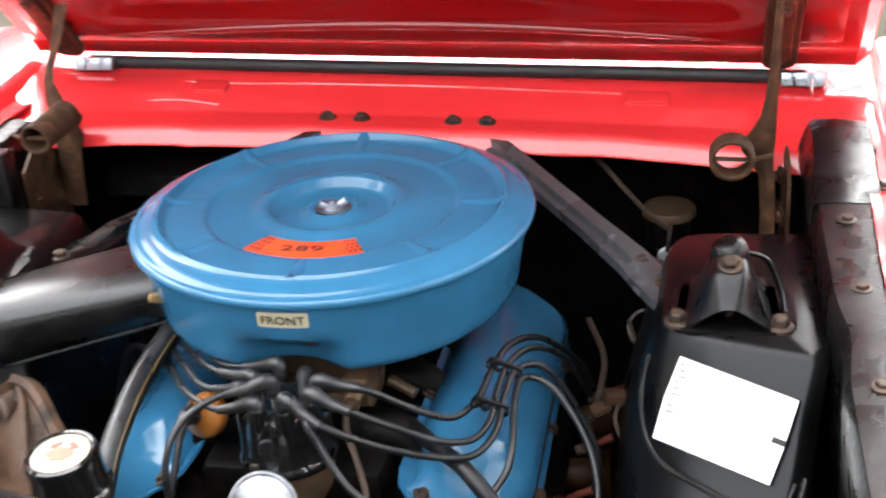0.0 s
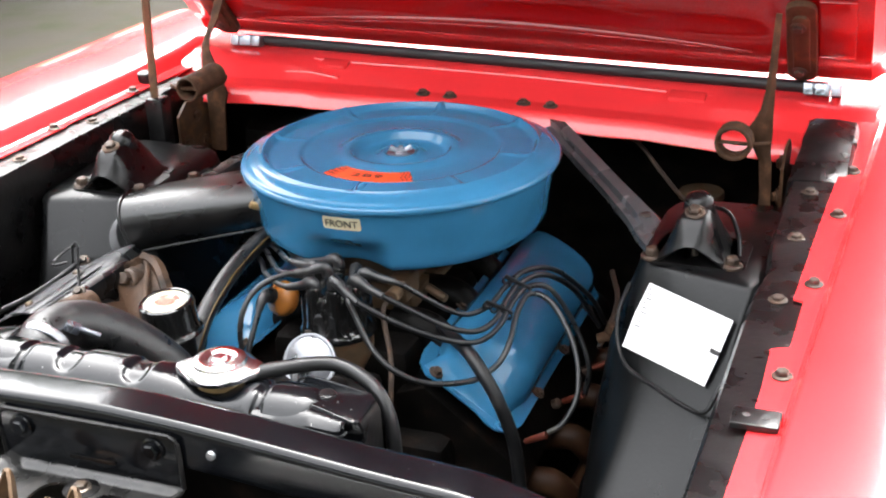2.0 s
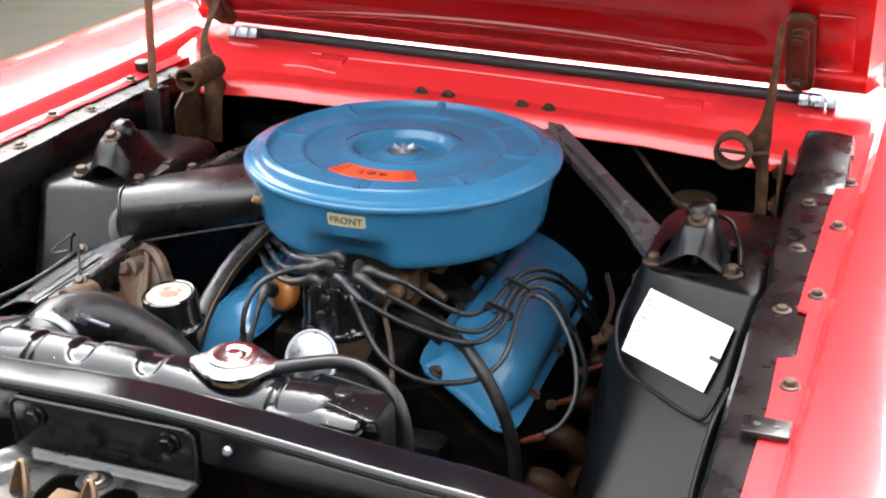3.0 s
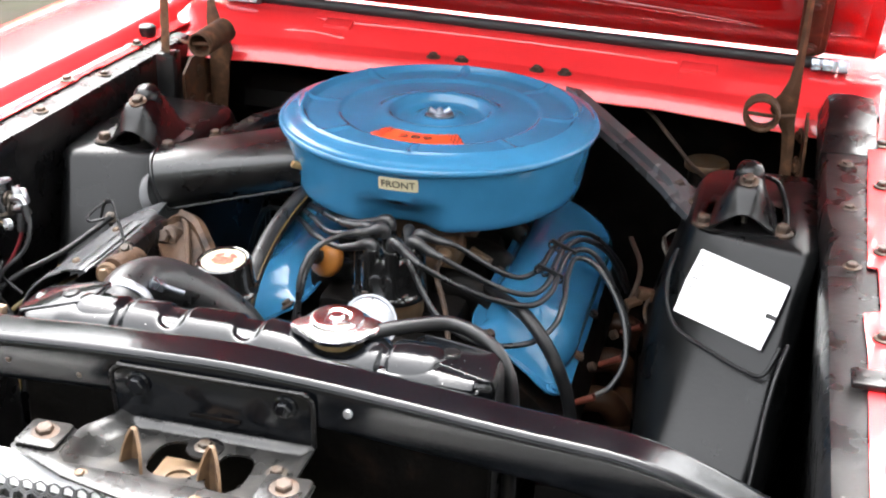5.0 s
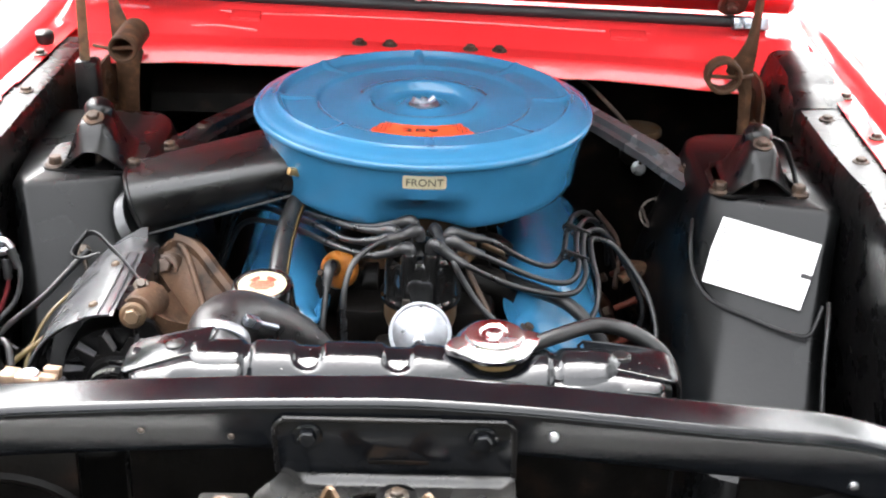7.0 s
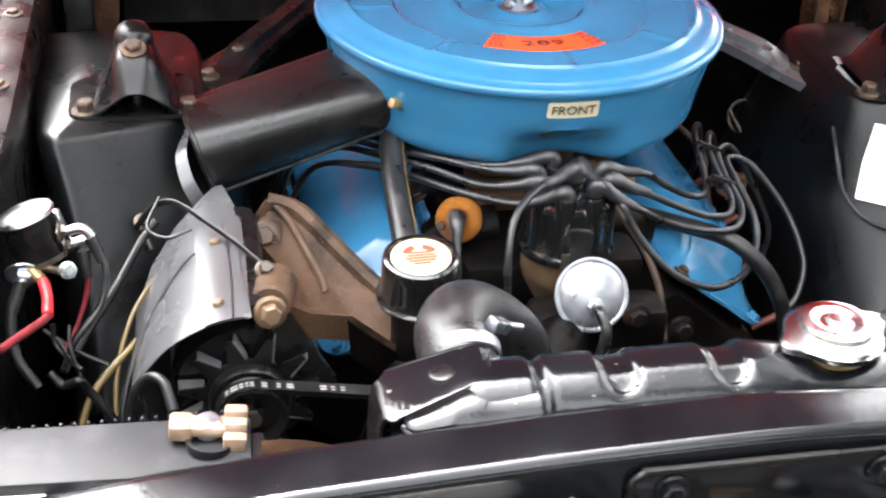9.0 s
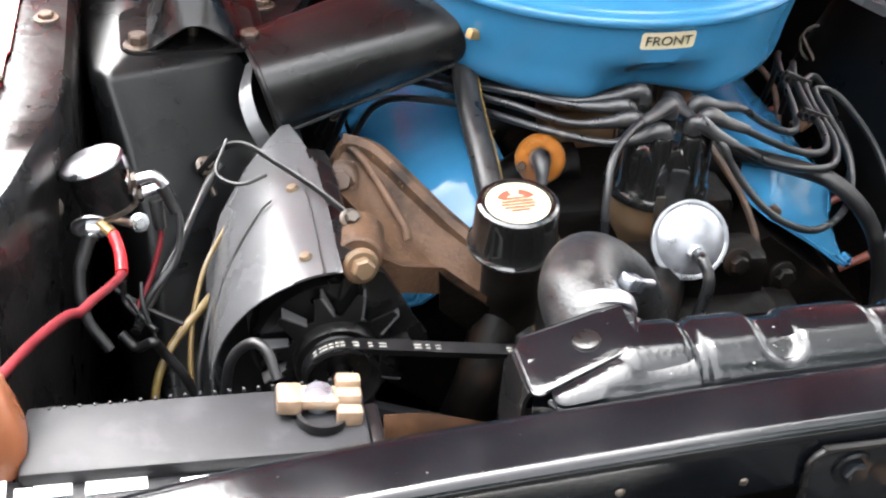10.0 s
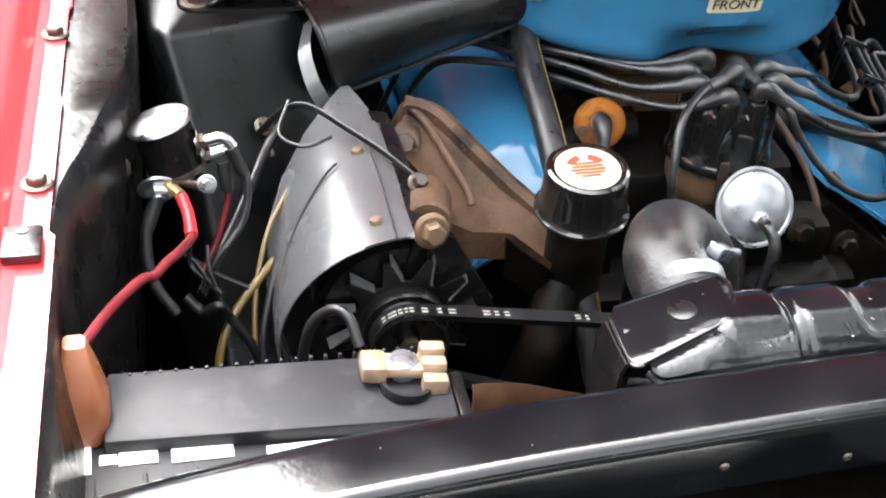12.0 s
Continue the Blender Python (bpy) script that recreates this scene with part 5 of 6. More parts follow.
def alternator():
    t = thing("alternator", (ALT.x, -0.38, 0.60), "black alternator with a toothed cooling fan", "alternator")
    m = frame_to((ALT.x, -0.40, ALT.z), (0, -1, 0))
    part("housing", lathe(mesh(), [(0, -0.11), (0.060, -0.11), (0.066, -0.10), (0.067, -0.01), (0.063, 0.0), (0.02, 0.002), (0, 0.002)], m, 48), BLACK_SATIN, t)
    # fan: a star-shaped plate with folded blades
    P = lambda r, ang, h: m @ Vector((r * math.cos(ang), r * math.sin(ang), h))
    bm = mesh()
    star = []
    for k in range(11):
        a = 2 * math.pi * k / 11 + 0.12
        star += [(0.043 * math.cos(a - 0.20), 0.043 * math.sin(a - 0.20)), (0.062 * math.cos(a - 0.05), 0.062 * math.sin(a - 0.05)), (0.062 * math.cos(a + 0.03), 0.062 * math.sin(a + 0.03)), (0.040 * math.cos(a + 0.20), 0.040 * math.sin(a + 0.20))]
    fan = part("fan", plate(bm, star, 0.0018, m @ pose(0, 0, 0.0125)), BLACK_WORN, t)
    # blades are paler than the plate, so their lit edges are in the colour
    for k in range(11):
        a = 2 * math.pi * k / 11 + 0.12
        bm = loft(mesh(), [[P(0.041, a - 0.20, 0.0150), P(0.062, a - 0.05, 0.0150)], [P(0.041, a - 0.215, 0.0060), P(0.0625, a - 0.075, 0.0035)]])
        part("fan_blade", thicken(bm, 0.0016), STEEL_DARK, fan)
    part("hub", lathe(mesh(), [(0.036, 0.014), (0.036, 0.020), (0.034, 0.024), (0, 0.024)], m, 40), BLACK_WORN, t)
    pulley = part("pulley", lathe(mesh(), [(0.024, 0.018), (0.0315, 0.019), (0.0315, 0.021), (0.025, 0.028), (0.025, 0.036), (0.0315, 0.043), (0.0318, 0.046), (0.0295, 0.047), (0.025, 0.036), (0.010, 0.036), (0.010, 0.044), (0, 0.044)], m, 48), BLACK_WORN, t)
    part("shaft_nut", lathe(mesh(), [(0, 0.04), (0.009, 0.04), (0.009, 0.049), (0, 0.050)], m, 6), STEEL, pulley)
    # mounting ear and its bolt
    bm = mesh()
    plate(bm, [(-0.022, 0.0), (-0.016, 0.030), (0.0, 0.038), (0.016, 0.030), (0.055, -0.04), (0.04, -0.06), (-0.02, -0.03)], 0.008, pose(ALT.x + 0.024, -0.396, ALT.z + 0.042, 90, 0, 0))
    part("ear", bm, BLACK_SATIN, t)
    part("ear_bolt", bolt_mesh(mesh(), (-0.311, -0.404, 0.776), (0.1, -1, 0.25), 0.0095, 0.014), BRASS_DARK, t, "brassy hexagon bolt", 25)


alternator()


def alternator_shield():
    t = thing("alternator_shield", (-0.42, -0.35, 0.68), "dull grey-black sheet metal heat shield over the alternator", "heat shield")
    rings = []
    for y, a0, a1, r in ((-0.425, 90, 218, 0.098), (-0.422, 90, 218, 0.0995), (-0.39, 90, 212, 0.0985), (-0.34, 89, 186, 0.098), (-0.30, 89, 162, 0.0975), (-0.27, 89, 144, 0.097), (-0.235, 91, 126, 0.096), (-0.205, 94, 112, 0.094), (-0.18, 97, 102, 0.092)):
        rings.append([(ALT.x + 0.003 + (r + 0.004 * max(0.0, -math.cos(radians(a)))) * 1.02 * math.cos(radians(a)), y, ALT.z - 0.006 + r * math.sin(radians(a))) for a in np.linspace(a0, a1, 22)])
    part("wrap", thicken(loft(mesh(), rings), 0.0015), SHEET_DARK, t)
    # overlapping strap with two rivets
    rings = []
    for y, a1 in ((-0.427, 97), (-0.38, 98), (-0.30, 99), (-0.27, 98)):
        rings.append([(ALT.x + 0.1005 * math.cos(radians(a)), y, ALT.z - 0.006 + 0.1005 * math.sin(radians(a))) for a in np.linspace(90.5, a1 + 14, 8)])
    part("strap", thicken(loft(mesh(), rings), 0.0012), SHEET_DARK, t)
    rings = []
    for y, x in ((-0.405, -0.328), (-0.34, -0.327), (-0.27, -0.325), (-0.235, -0.328)):
        rings.append([(x - 0.004, y, 0.7845), (x + 0.006, y, 0.7840), (x + 0.013, y, 0.7815), (x + 0.0165, y, 0.774), (x + 0.018, y, 0.745)])
    part("side_flange", thicken(loft(mesh(), rings), 0.0015), BLACK_WORN, t)
    for at in ((-0.352, -0.302, 0.7865), (-0.354, -0.402, 0.7865)):
        part("rivet", lathe(mesh(), [(0, 0), (0.0055, 0), (0.004, 0.003), (0, 0.0036)], frame_to(at, (-0.25, 0, 1)), 12), BRASS_DARK, t)
    part("rolled_seam", tube(mesh(), [(ALT.x + 0.0992 * math.cos(radians(a)), y, ALT.z - 0.006 + 0.0992 * math.sin(radians(a))) for a, y in ((106, -0.30), (118, -0.312), (132, -0.335), (148, -0.36), (166, -0.385), (186, -0.405), (205, -0.415))], 0.0011, 6, 5), BLACK_WORN, t)
    part("lap_joint", tube(mesh(), [(ALT.x + 0.1022 * math.cos(radians(a)), y, ALT.z - 0.006 + 0.1022 * math.sin(radians(a))) for a, y in ((97, -0.428), (96, -0.38), (96, -0.32), (97, -0.272))], 0.0008, 6, 4), INK, t)
    part("tie_strap", tube(mesh(), [(-0.425, -0.215, 0.755), (-0.405, -0.235, 0.79), (-0.385, -0.25, 0.801), (-0.36, -0.285, 0.800), (-0.335, -0.32, 0.797), (-0.312, -0.352, 0.790)], 0.003, 8, flat=0.5), RUBBER, t)
    part("tie_loop", tube(mesh(), [(-0.40, -0.232, 0.797), (-0.412, -0.265, 0.785), (-0.395, -0.295, 0.790), (-0.372, -0.292, 0.796)], 0.0018, 8), RUBBER, t)
    part("stud", bolt_mesh(mesh(), (-0.311, -0.354, 0.786), (0.1, -0.6, 0.8), 0.006, 0.010), STEEL, t, sharp=25)


alternator_shield()


def alternator_bracket():
    t = thing("alternator_bracket", (-0.26, -0.32, 0.66), "brown cast iron alternator bracket", "bracket")
    A = [(-0.318, -0.262, 0.770), (-0.295, -0.228, 0.778), (-0.270, -0.235, 0.772), (-0.215, -0.285, 0.730), (-0.175, -0.325, 0.712), (-0.178, -0.365, 0.690), (-0.235, -0.375, 0.745), (-0.275, -0.395, 0.765), (-0.300, -0.388, 0.775), (-0.298, -0.345, 0.765), (-0.290, -0.30, 0.752)]
    vs = [Vector(p) for p in A]
    bm = mesh()
    top = [bm.verts.new(p) for p in vs]
    mid = sum(vs, Vector()) / len(vs)
    mid.z -= 0.034
    c = bm.verts.new(mid)
    low = [bm.verts.new(p + Vector((0, 0.004, -0.030))) for p in vs]
    n = len(top)
    for k in range(n):
        j = (k + 1) % n
        bm.faces.new((top[k], top[j], c))
        bm.faces.new((top[j], top[k], low[k], low[j]))
    bm.faces.new(low)
    bmesh.ops.subdivide_edges(bm, edges=bm.edges[:], cuts=1, use_grid_fill=True, smooth=0.4)
    part("plate", bm, TAN_IRON, t, sharp=60)
    edge = [Vector(q) for q in ((-0.312, -0.248, 0.776), (-0.296, -0.226, 0.782), (-0.270, -0.233, 0.776), (-0.243, -0.258, 0.756), (-0.215, -0.284, 0.734), (-0.192, -0.308, 0.720), (-0.176, -0.325, 0.712))]
    bm = loft(mesh(), [[q + Vector((-0.003, -0.004, -0.012)), q + Vector((-0.003, -0.004, 0.003)), q + Vector((0.0, 0.0, 0.006)), q + Vector((0.005, 0.004, 0.003)), q + Vector((0.006, 0.006, -0.030))] for q in smooth_path(edge, 4)])
    part("flange", thicken(bm, 0.002), TAN_IRON, t)
    part("ridge", tube(mesh(), [(-0.292, -0.228, 0.780), (-0.280, -0.243, 0.773), (-0.267, -0.270, 0.757), (-0.254, -0.300, 0.739), (-0.252, -0.310, 0.730)], 0.0040, 10), TAN_IRON, t)
    part("lobe", cyl(mesh(), (-0.310, -0.392, 0.773), (-0.302, -0.345, 0.766), 0.019, 0.021), TAN_IRON, t)
    part("boss", cyl(mesh(), (-0.304, -0.258, 0.752), (-0.300, -0.236, 0.762), 0.017), TAN_IRON, t)
    part("nut", bolt_mesh(mesh(), (-0.304, -0.256, 0.762), (-0.05, -0.75, 0.5), 0.010, 0.016), RUSTY, t, sharp=25)
    # dark sheet over the lower face paints in the hollow's shade
    bm = loft(mesh(), [[q, q + Vector((0.002, 0.002, -0.022)), q + Vector((0.004, 0.006, -0.044))] for q in (Vector((-0.240, -0.3785, 0.743)), Vector((-0.225, -0.3765, 0.727)), Vector((-0.205, -0.3725, 0.708)), Vector((-0.181, -0.3685, 0.686)))])
    part("channel", thicken(bm, 0.002), GRIME_SHADE, t, "dark sheet standing in for the bracket's shaded hollow")
    part("lower_arm", tube(mesh(), [(-0.18, -0.36, 0.675), (-0.20, -0.39, 0.63), (-0.22, -0.39, 0.56)], 0.022, 10), GRIME_SHADE, t)


alternator_bracket()


def fan_belt():
    t = thing("fan_belt", (-0.2, -0.447, 0.60), "black rubber fan belt round the alternator pulley", "belt")
    y0, y1 = -0.4425, -0.4285
    c0, r0, c1, r1 = Vector((ALT.x, 0, ALT.z)), 0.0305, Vector((0.0, 0, 0.60)), 0.068
    d = (c1 - c0).normalized()
    base = math.atan2(d.z, d.x)
    off = math.acos((r0 - r1) / (c1 - c0).length)
    pts = []
    for k in np.linspace(off, 2 * math.pi - off, 28):
        pts.append((c0, r0, base + k))
    for k in np.linspace(-off, off, 28):
        pts.append((c1, r1, base + k))
    rings = []
    for c, r, a in pts + pts[:1]:
        u = Vector((math.cos(a), 0, math.sin(a)))
        rings.append([c + u * r + Vector((0, y0, 0)), c + u * r + Vector((0, y1, 0)), c + u * (r - 0.007) + Vector((0, y1 - 0.002, 0)), c + u * (r - 0.007) + Vector((0, y0 + 0.002, 0))])
    part("belt", loft(mesh(), rings, True), RUBBER, t)
    # pale printing on the back of the belt, as bars
    a = base + off
    u = Vector((math.cos(a), 0, math.sin(a)))
    p0, p1 = c0 + u * r0, c1 + u * r1
    marks = [(-0.9, 0.004), (-0.72, 0.003), (-0.6, 0.005), (-0.42, 0.004), (-0.27, 0.003), (-0.13, 0.004), (0.02, 0.006), (0.055, 0.004), (0.085, 0.007), (0.17, 0.007), (0.195, 0.004), (0.22, 0.005), (0.40, 0.005), (0.425, 0.003)]
    for k, w in marks:
        if k < 0:
            b = a - k
            v = Vector((math.cos(b), 0, math.sin(b)))
            q, tang = c0 + v * r0, Vector((math.sin(b), 0, -math.cos(b)))
        else:
            q, v, tang = p0.lerp(p1, k), u, (p1 - p0).normalized()
        bm = mesh()
        m = Matrix.Translation(q + Vector((0, (y0 + y1) / 2, 0))) @ Matrix(((tang.x, 0, v.x, 0), (0, 1, 0, 0), (tang.z, 0, v.z, 0), (0, 0, 0, 1)))
        for dy in (-0.0026, 0.0012):
            box(bm, (-w * 0.42, dy - 0.0008, 0), (w * 0.42, dy + 0.0008, 0.0004), 0, m)
        part("printed_bar", bm, FADED, t)


fan_belt()


def battery():
    t = thing("battery", (-0.46, -0.63, 0.58), "black plastic car battery with white label strips", "battery")
    x0, x1 = -0.553, -0.342
    bm = mesh()
    box(bm, (x0 - 0.044, -0.698, 0.580), (x1, -0.612, 0.774), 0.004)
    box(bm, (x0, -0.614, 0.580), (x1, -0.565, 0.774), 0.004)
    part("case", bm, PLASTIC, t)
    bm = mesh()
    box(bm, (x0 - 0.004, -0.624, 0.774), (x1 + 0.002, -0.562, 0.797), 0.003, Matrix.Translation((-0.45, -0.594, 0)) @ Matrix.Rotation(radians(-2.6), 4, 'Z') @ Matrix.Translation((0.45, 0.594, 0)))
    lid = part("lid", bm, PLASTIC, t)
    for k in range(21):
        x = x0 + 0.012 + k * 0.0096
        bm = mesh()
        box(bm, (x - 0.0012, -0.5625, 0.785), (x + 0.0012, -0.5600, 0.7982), 0.0006)
        part("rib", bm, PLASTIC, lid)
    bm = mesh()
    box(bm, (x0 - 0.042, -0.696, 0.774), (x1 - 0.004, -0.612, 0.786), 0.002)
    part("ledge", bm, PLASTIC, t)
    for k in range(7):
        x = x0 - 0.012 + k * 0.030
        bm = mesh()
        box(bm, (x - 0.0015, -0.692, 0.783), (x + 0.0015, -0.640, 0.790), 0.0008)
        part("divider", bm, PLASTIC, t)
    for a, b, y0, y1 in ((-0.590, -0.566, -0.634, -0.612), (-0.561, -0.551, -0.628, -0.620), (-0.550, -0.527, -0.630, -0.618), (-0.519, -0.482, -0.632, -0.6205), (-0.462, -0.370, -0.638, -0.627)):
        bm = mesh()
        box(bm, (a, y0, 0.786), (b, y1, 0.7874), 0.0004)
        part("label_strip", bm, WHITE, t, "worn white paper label strip")
    bm = mesh()
    box(bm, (-0.580, -0.6175, 0.7873), (-0.573, -0.6165, 0.7877), 0)
    box(bm, (-0.586, -0.628, 0.7873), (-0.569, -0.627, 0.7877), 0)
    part("printed_bar", bm, INK, t)
    part("post", cyl(mesh(), (-0.370, -0.585, 0.797), (-0.370, -0.585, 0.8105), 0.0095), ALU, t, "bright worn lead post")
    return t


battery()


def battery_clamp():
    t = thing("battery_clamp", (-0.365, -0.575, 0.797), "tarnished tan lead battery clamp with a bright worn face", "battery clamp")
    m = pose(-0.370, -0.5865, 0.8030, -8, 4, -5) @ Matrix.Scale(0.92, 4)
    bm = mesh()
    box(bm, (-0.030, -0.012, -0.006), (-0.012, 0.014, 0.007), 0.003, m)
    box(bm, (-0.016, -0.010, -0.003), (0.014, 0.012, 0.006), 0.003, m)
    part("body", bm, CLAMP_GOLD, t)
    bm = mesh()
    lathe(bm, [(0.015, -0.005), (0.018, -0.005), (0.0185, -0.002), (0.018, 0.001), (0.015, 0.001)], m @ pose(0.002, -0.012, -0.004), 28, closed=True)
    part("ring", bm, RUBBER, t)
    for k, (y, z) in enumerate(((0.012, 0.006), (-0.001, 0.002), (-0.015, -0.003))):
        bm = mesh()
        box(bm, (0.012, y - 0.006, z - 0.006), (0.030, y + 0.006, z + 0.007), 0.0025, m)
        part("jaw", bm, CLAMP_GOLD, t)
    part("screw_head", lathe(mesh(), [(0, 0), (0.008, 0), (0.007, 0.002), (0, 0.003)], m @ pose(0, 0, 0.006), 18), ZINC, t)
    bm = tube(mesh(), [(-0.394, -0.562, 0.803), (-0.400, -0.548, 0.818), (-0.411, -0.538, 0.816), (-0.424, -0.530, 0.79), (-0.43, -0.525, 0.72)], 0.0038, 10)
    part("earth_cable", bm, RUBBER, t, "black rubber earth cable")


battery_clamp()

bm = mesh()
box(bm, (-0.340, -0.67, 0.60), (-0.331, -0.585, 0.795), 0.002)
solo("battery_bracket", bm, BLACK_SATIN, "black upright battery tray bracket", "bracket")


def starter_cable():
    t = thing("starter_cable", (-0.55, -0.45, 0.70), "red starter cable with a brown rubber terminal boot", "cable")
    run = [(-0.506, -0.356, 0.800), (-0.498, -0.367, 0.798), (-0.494, -0.382, 0.791), (-0.493, -0.405, 0.788), (-0.502, -0.427, 0.792), (-0.513, -0.447, 0.7965), (-0.522, -0.468, 0.802), (-0.530, -0.480, 0.809), (-0.548, -0.525, 0.825), (-0.564, -0.572, 0.838), (-0.570, -0.582, 0.838)]
    part("cable", tube(mesh(), run, 0.0036, 14), RED_WIRE, t)
    part("sleeve", tube(mesh(), run[1:4], 0.0048, 14), RED_BRIGHT, t, "brighter red heat-shrink sleeve")
    part("lug", tube(mesh(), [(-0.512, -0.349, 0.801), (-0.506, -0.356, 0.800), (-0.498, -0.367, 0.798)], lambda k: 0.0085 - 0.002 * k, 12, 3, flat=0.7), BRASS, t)
    rings = []
    for z, xa, xb, ya, yb in ((0.846, -0.577, -0.564, -0.589, -0.576), (0.841, -0.579, -0.562, -0.592, -0.574), (0.835, -0.582, -0.561, -0.596, -0.572), (0.824, -0.588, -0.557, -0.602, -0.572), (0.808, -0.592, -0.553, -0.608, -0.572), (0.796, -0.595, -0.553, -0.611, -0.572), (0.786, -0.596, -0.556, -0.612, -0.574), (0.782, -0.592, -0.562, -0.608, -0.580)):
        rings.append([((xa + xb) / 2 + (xb - xa) / 2 * p, (ya + yb) / 2 + (yb - ya) / 2 * q, z) for p, q in rounded(2, 2, 0.55, 5)])
    part("boot", loft(mesh(), rings, True, True), TERRACOTTA, t, "terracotta brown rubber boot", 50)


starter_cable()


def solenoid():
    t = thing("starter_solenoid", (-0.515, -0.33, 0.78), "black starter solenoid with a shiny top plate and terminals", "solenoid")
    m = frame_to((-0.498, -0.336, 0.802), (-0.30, 0.10, 1))
    part("body", lathe(mesh(), [(0, 0), (0.020, 0), (0.0225, 0.003), (0.0225, 0.040), (0.020, 0.042), (0, 0.042)], m, 32), BLACK_WORN, t)
    part("top_plate", lathe(mesh(), [(0, 0.041), (0.0250, 0.041), (0.0255, 0.0425), (0.024, 0.045), (0.016, 0.0465), (0, 0.047)], m, 36), ZINC, t, "bright metal end plate")
    bm = mesh()
    box(bm, (-0.040, -0.002, 0.004), (-0.020, 0.002, 0.030), 0.0015, m)
    box(bm, (-0.046, -0.010, 0.002), (-0.036, 0.006, 0.024), 0.003, m)
    part("mount_ear", bm, ZINC, t)
    bolt(t, (-0.545, -0.345, 0.812), (0.1, -1, 0.3), 0.0075, 0.008, STEEL)
    part("stud", cyl(mesh(), (-0.514, -0.335, 0.806), (-0.515, -0.364, 0.793), 0.0055), ZINC, t)
    part("stud_nut", bolt_mesh(mesh(), (-0.5145, -0.353, 0.798), (0, -0.9, -0.4), 0.010, 0.010), ZINC, t, sharp=25)
    for dx, dz in ((0.0, 0.0), (0.004, -0.012)):
        a = Vector((-0.492 + dx, -0.338, 0.828 + dz))
        part("terminal", tube(mesh(), [a, a + Vector((0.014, -0.002, 0.001)), a + Vector((0.028, -0.003, 0.004)), a + Vector((0.036, -0.005, -0.004))], 0.0045, 10), ZINC, t)
        part("terminal_nut", bolt_mesh(mesh(), a + Vector((0.008, -0.001, 0)), (1, 0, 0), 0.007, 0.007), STEEL, t, sharp=25)
    part("base_ring", lathe(mesh(), [(0.0225, 0.001), (0.0245, 0.001), (0.0245, 0.005), (0.0225, 0.005)], m, 32, closed=True), STEEL, t)
    for at, to in (((-0.458, -0.343, 0.824), (-0.449, -0.350, 0.803)), ((-0.464, -0.343, 0.811), (-0.462, -0.351, 0.789)), ((-0.516, -0.361, 0.794), (-0.525, -0.374, 0.772))):
        part("lead_boot", cyl(mesh(), at, to, 0.0058, 0.0046, 14), RUBBER, t)
    bm = mesh()
    box(bm, (-0.012, -0.003, -0.004), (0.016, 0.003, 0.004), 0.0015, pose(-0.487, -0.352, 0.799, 0, 15, -10))
    part("strap", bm, ZINC, t)
    bolt(t, (-0.478, -0.3545, 0.799), (0.1, -1, 0.4), 0.005, 0.006, ZINC)
    for pts, mat in (([(-0.456, -0.343, 0.822), (-0.447, -0.352, 0.80), (-0.452, -0.365, 0.77), (-0.475, -0.380, 0.745), (-0.487, -0.385, 0.72)], WIRE),
                     ([(-0.464, -0.343, 0.810), (-0.462, -0.352, 0.785), (-0.472, -0.365, 0.755), (-0.485, -0.380, 0.735)], RED_WIRE),
                     ([(-0.518, -0.362, 0.792), (-0.526, -0.375, 0.77), (-0.524, -0.392, 0.74), (-0.508, -0.405, 0.715)], RUBBER)):
        part("lead", tube(mesh(), pts, {WIRE: 0.003, RED_WIRE: 0.0024, RUBBER: 0.0048}[mat], 10), mat, t)


solenoid()


def loom(points, r, mat, label):
    solo("wiring_loom", tube(mesh(), points, r, 10), mat, label, "wiring", "wiring looms")


loom([(-0.488, -0.385, 0.715), (-0.47, -0.35, 0.728), (-0.445, -0.29, 0.735), (-0.42, -0.235, 0.752), (-0.405, -0.22, 0.765)], 0.0042, RUBBER, "black taped wiring loom beside the shock tower")
loom([(-0.50, -0.385, 0.715), (-0.488, -0.392, 0.705), (-0.475, -0.400, 0.715), (-0.468, -0.395, 0.70), (-0.45, -0.40, 0.67), (-0.425, -0.41, 0.60)], 0.0042, RUBBER, "black knotted wiring loom behind the battery")
loom([(-0.405, -0.32, 0.72), (-0.435, -0.355, 0.71), (-0.462, -0.385, 0.695), (-0.476, -0.405, 0.67), (-0.478, -0.425, 0.635), (-0.468, -0.45, 0.60), (-0.455, -0.47, 0.56)], 0.0036, YELLOW_WIRE, "dull yellow wire hanging behind the battery")
loom([(-0.408, -0.29, 0.745), (-0.430, -0.33, 0.73), (-0.444, -0.37, 0.70), (-0.447, -0.40, 0.66), (-0.440, -0.43, 0.60)], 0.0022, YELLOW_WIRE, "thin yellow striped wire beside the alternator")
loom([(-0.408, -0.30, 0.735), (-0.428, -0.36, 0.71), (-0.442, -0.40, 0.665), (-0.432, -0.43, 0.60)], 0.003, RUBBER, "thin black wire beside the alternator")
bm = mesh()
bolt_mesh(bm, (-0.418, -0.199, 0.752), (0.2, -0.6, 0.8), 0.006, 0.008)
cyl(bm, (-0.418, -0.199, 0.745), (-0.412, -0.212, 0.728), 0.003)
solo("harness_stud", bm, STEEL, "small steel stud with a cable eye on the shock tower", "stud")

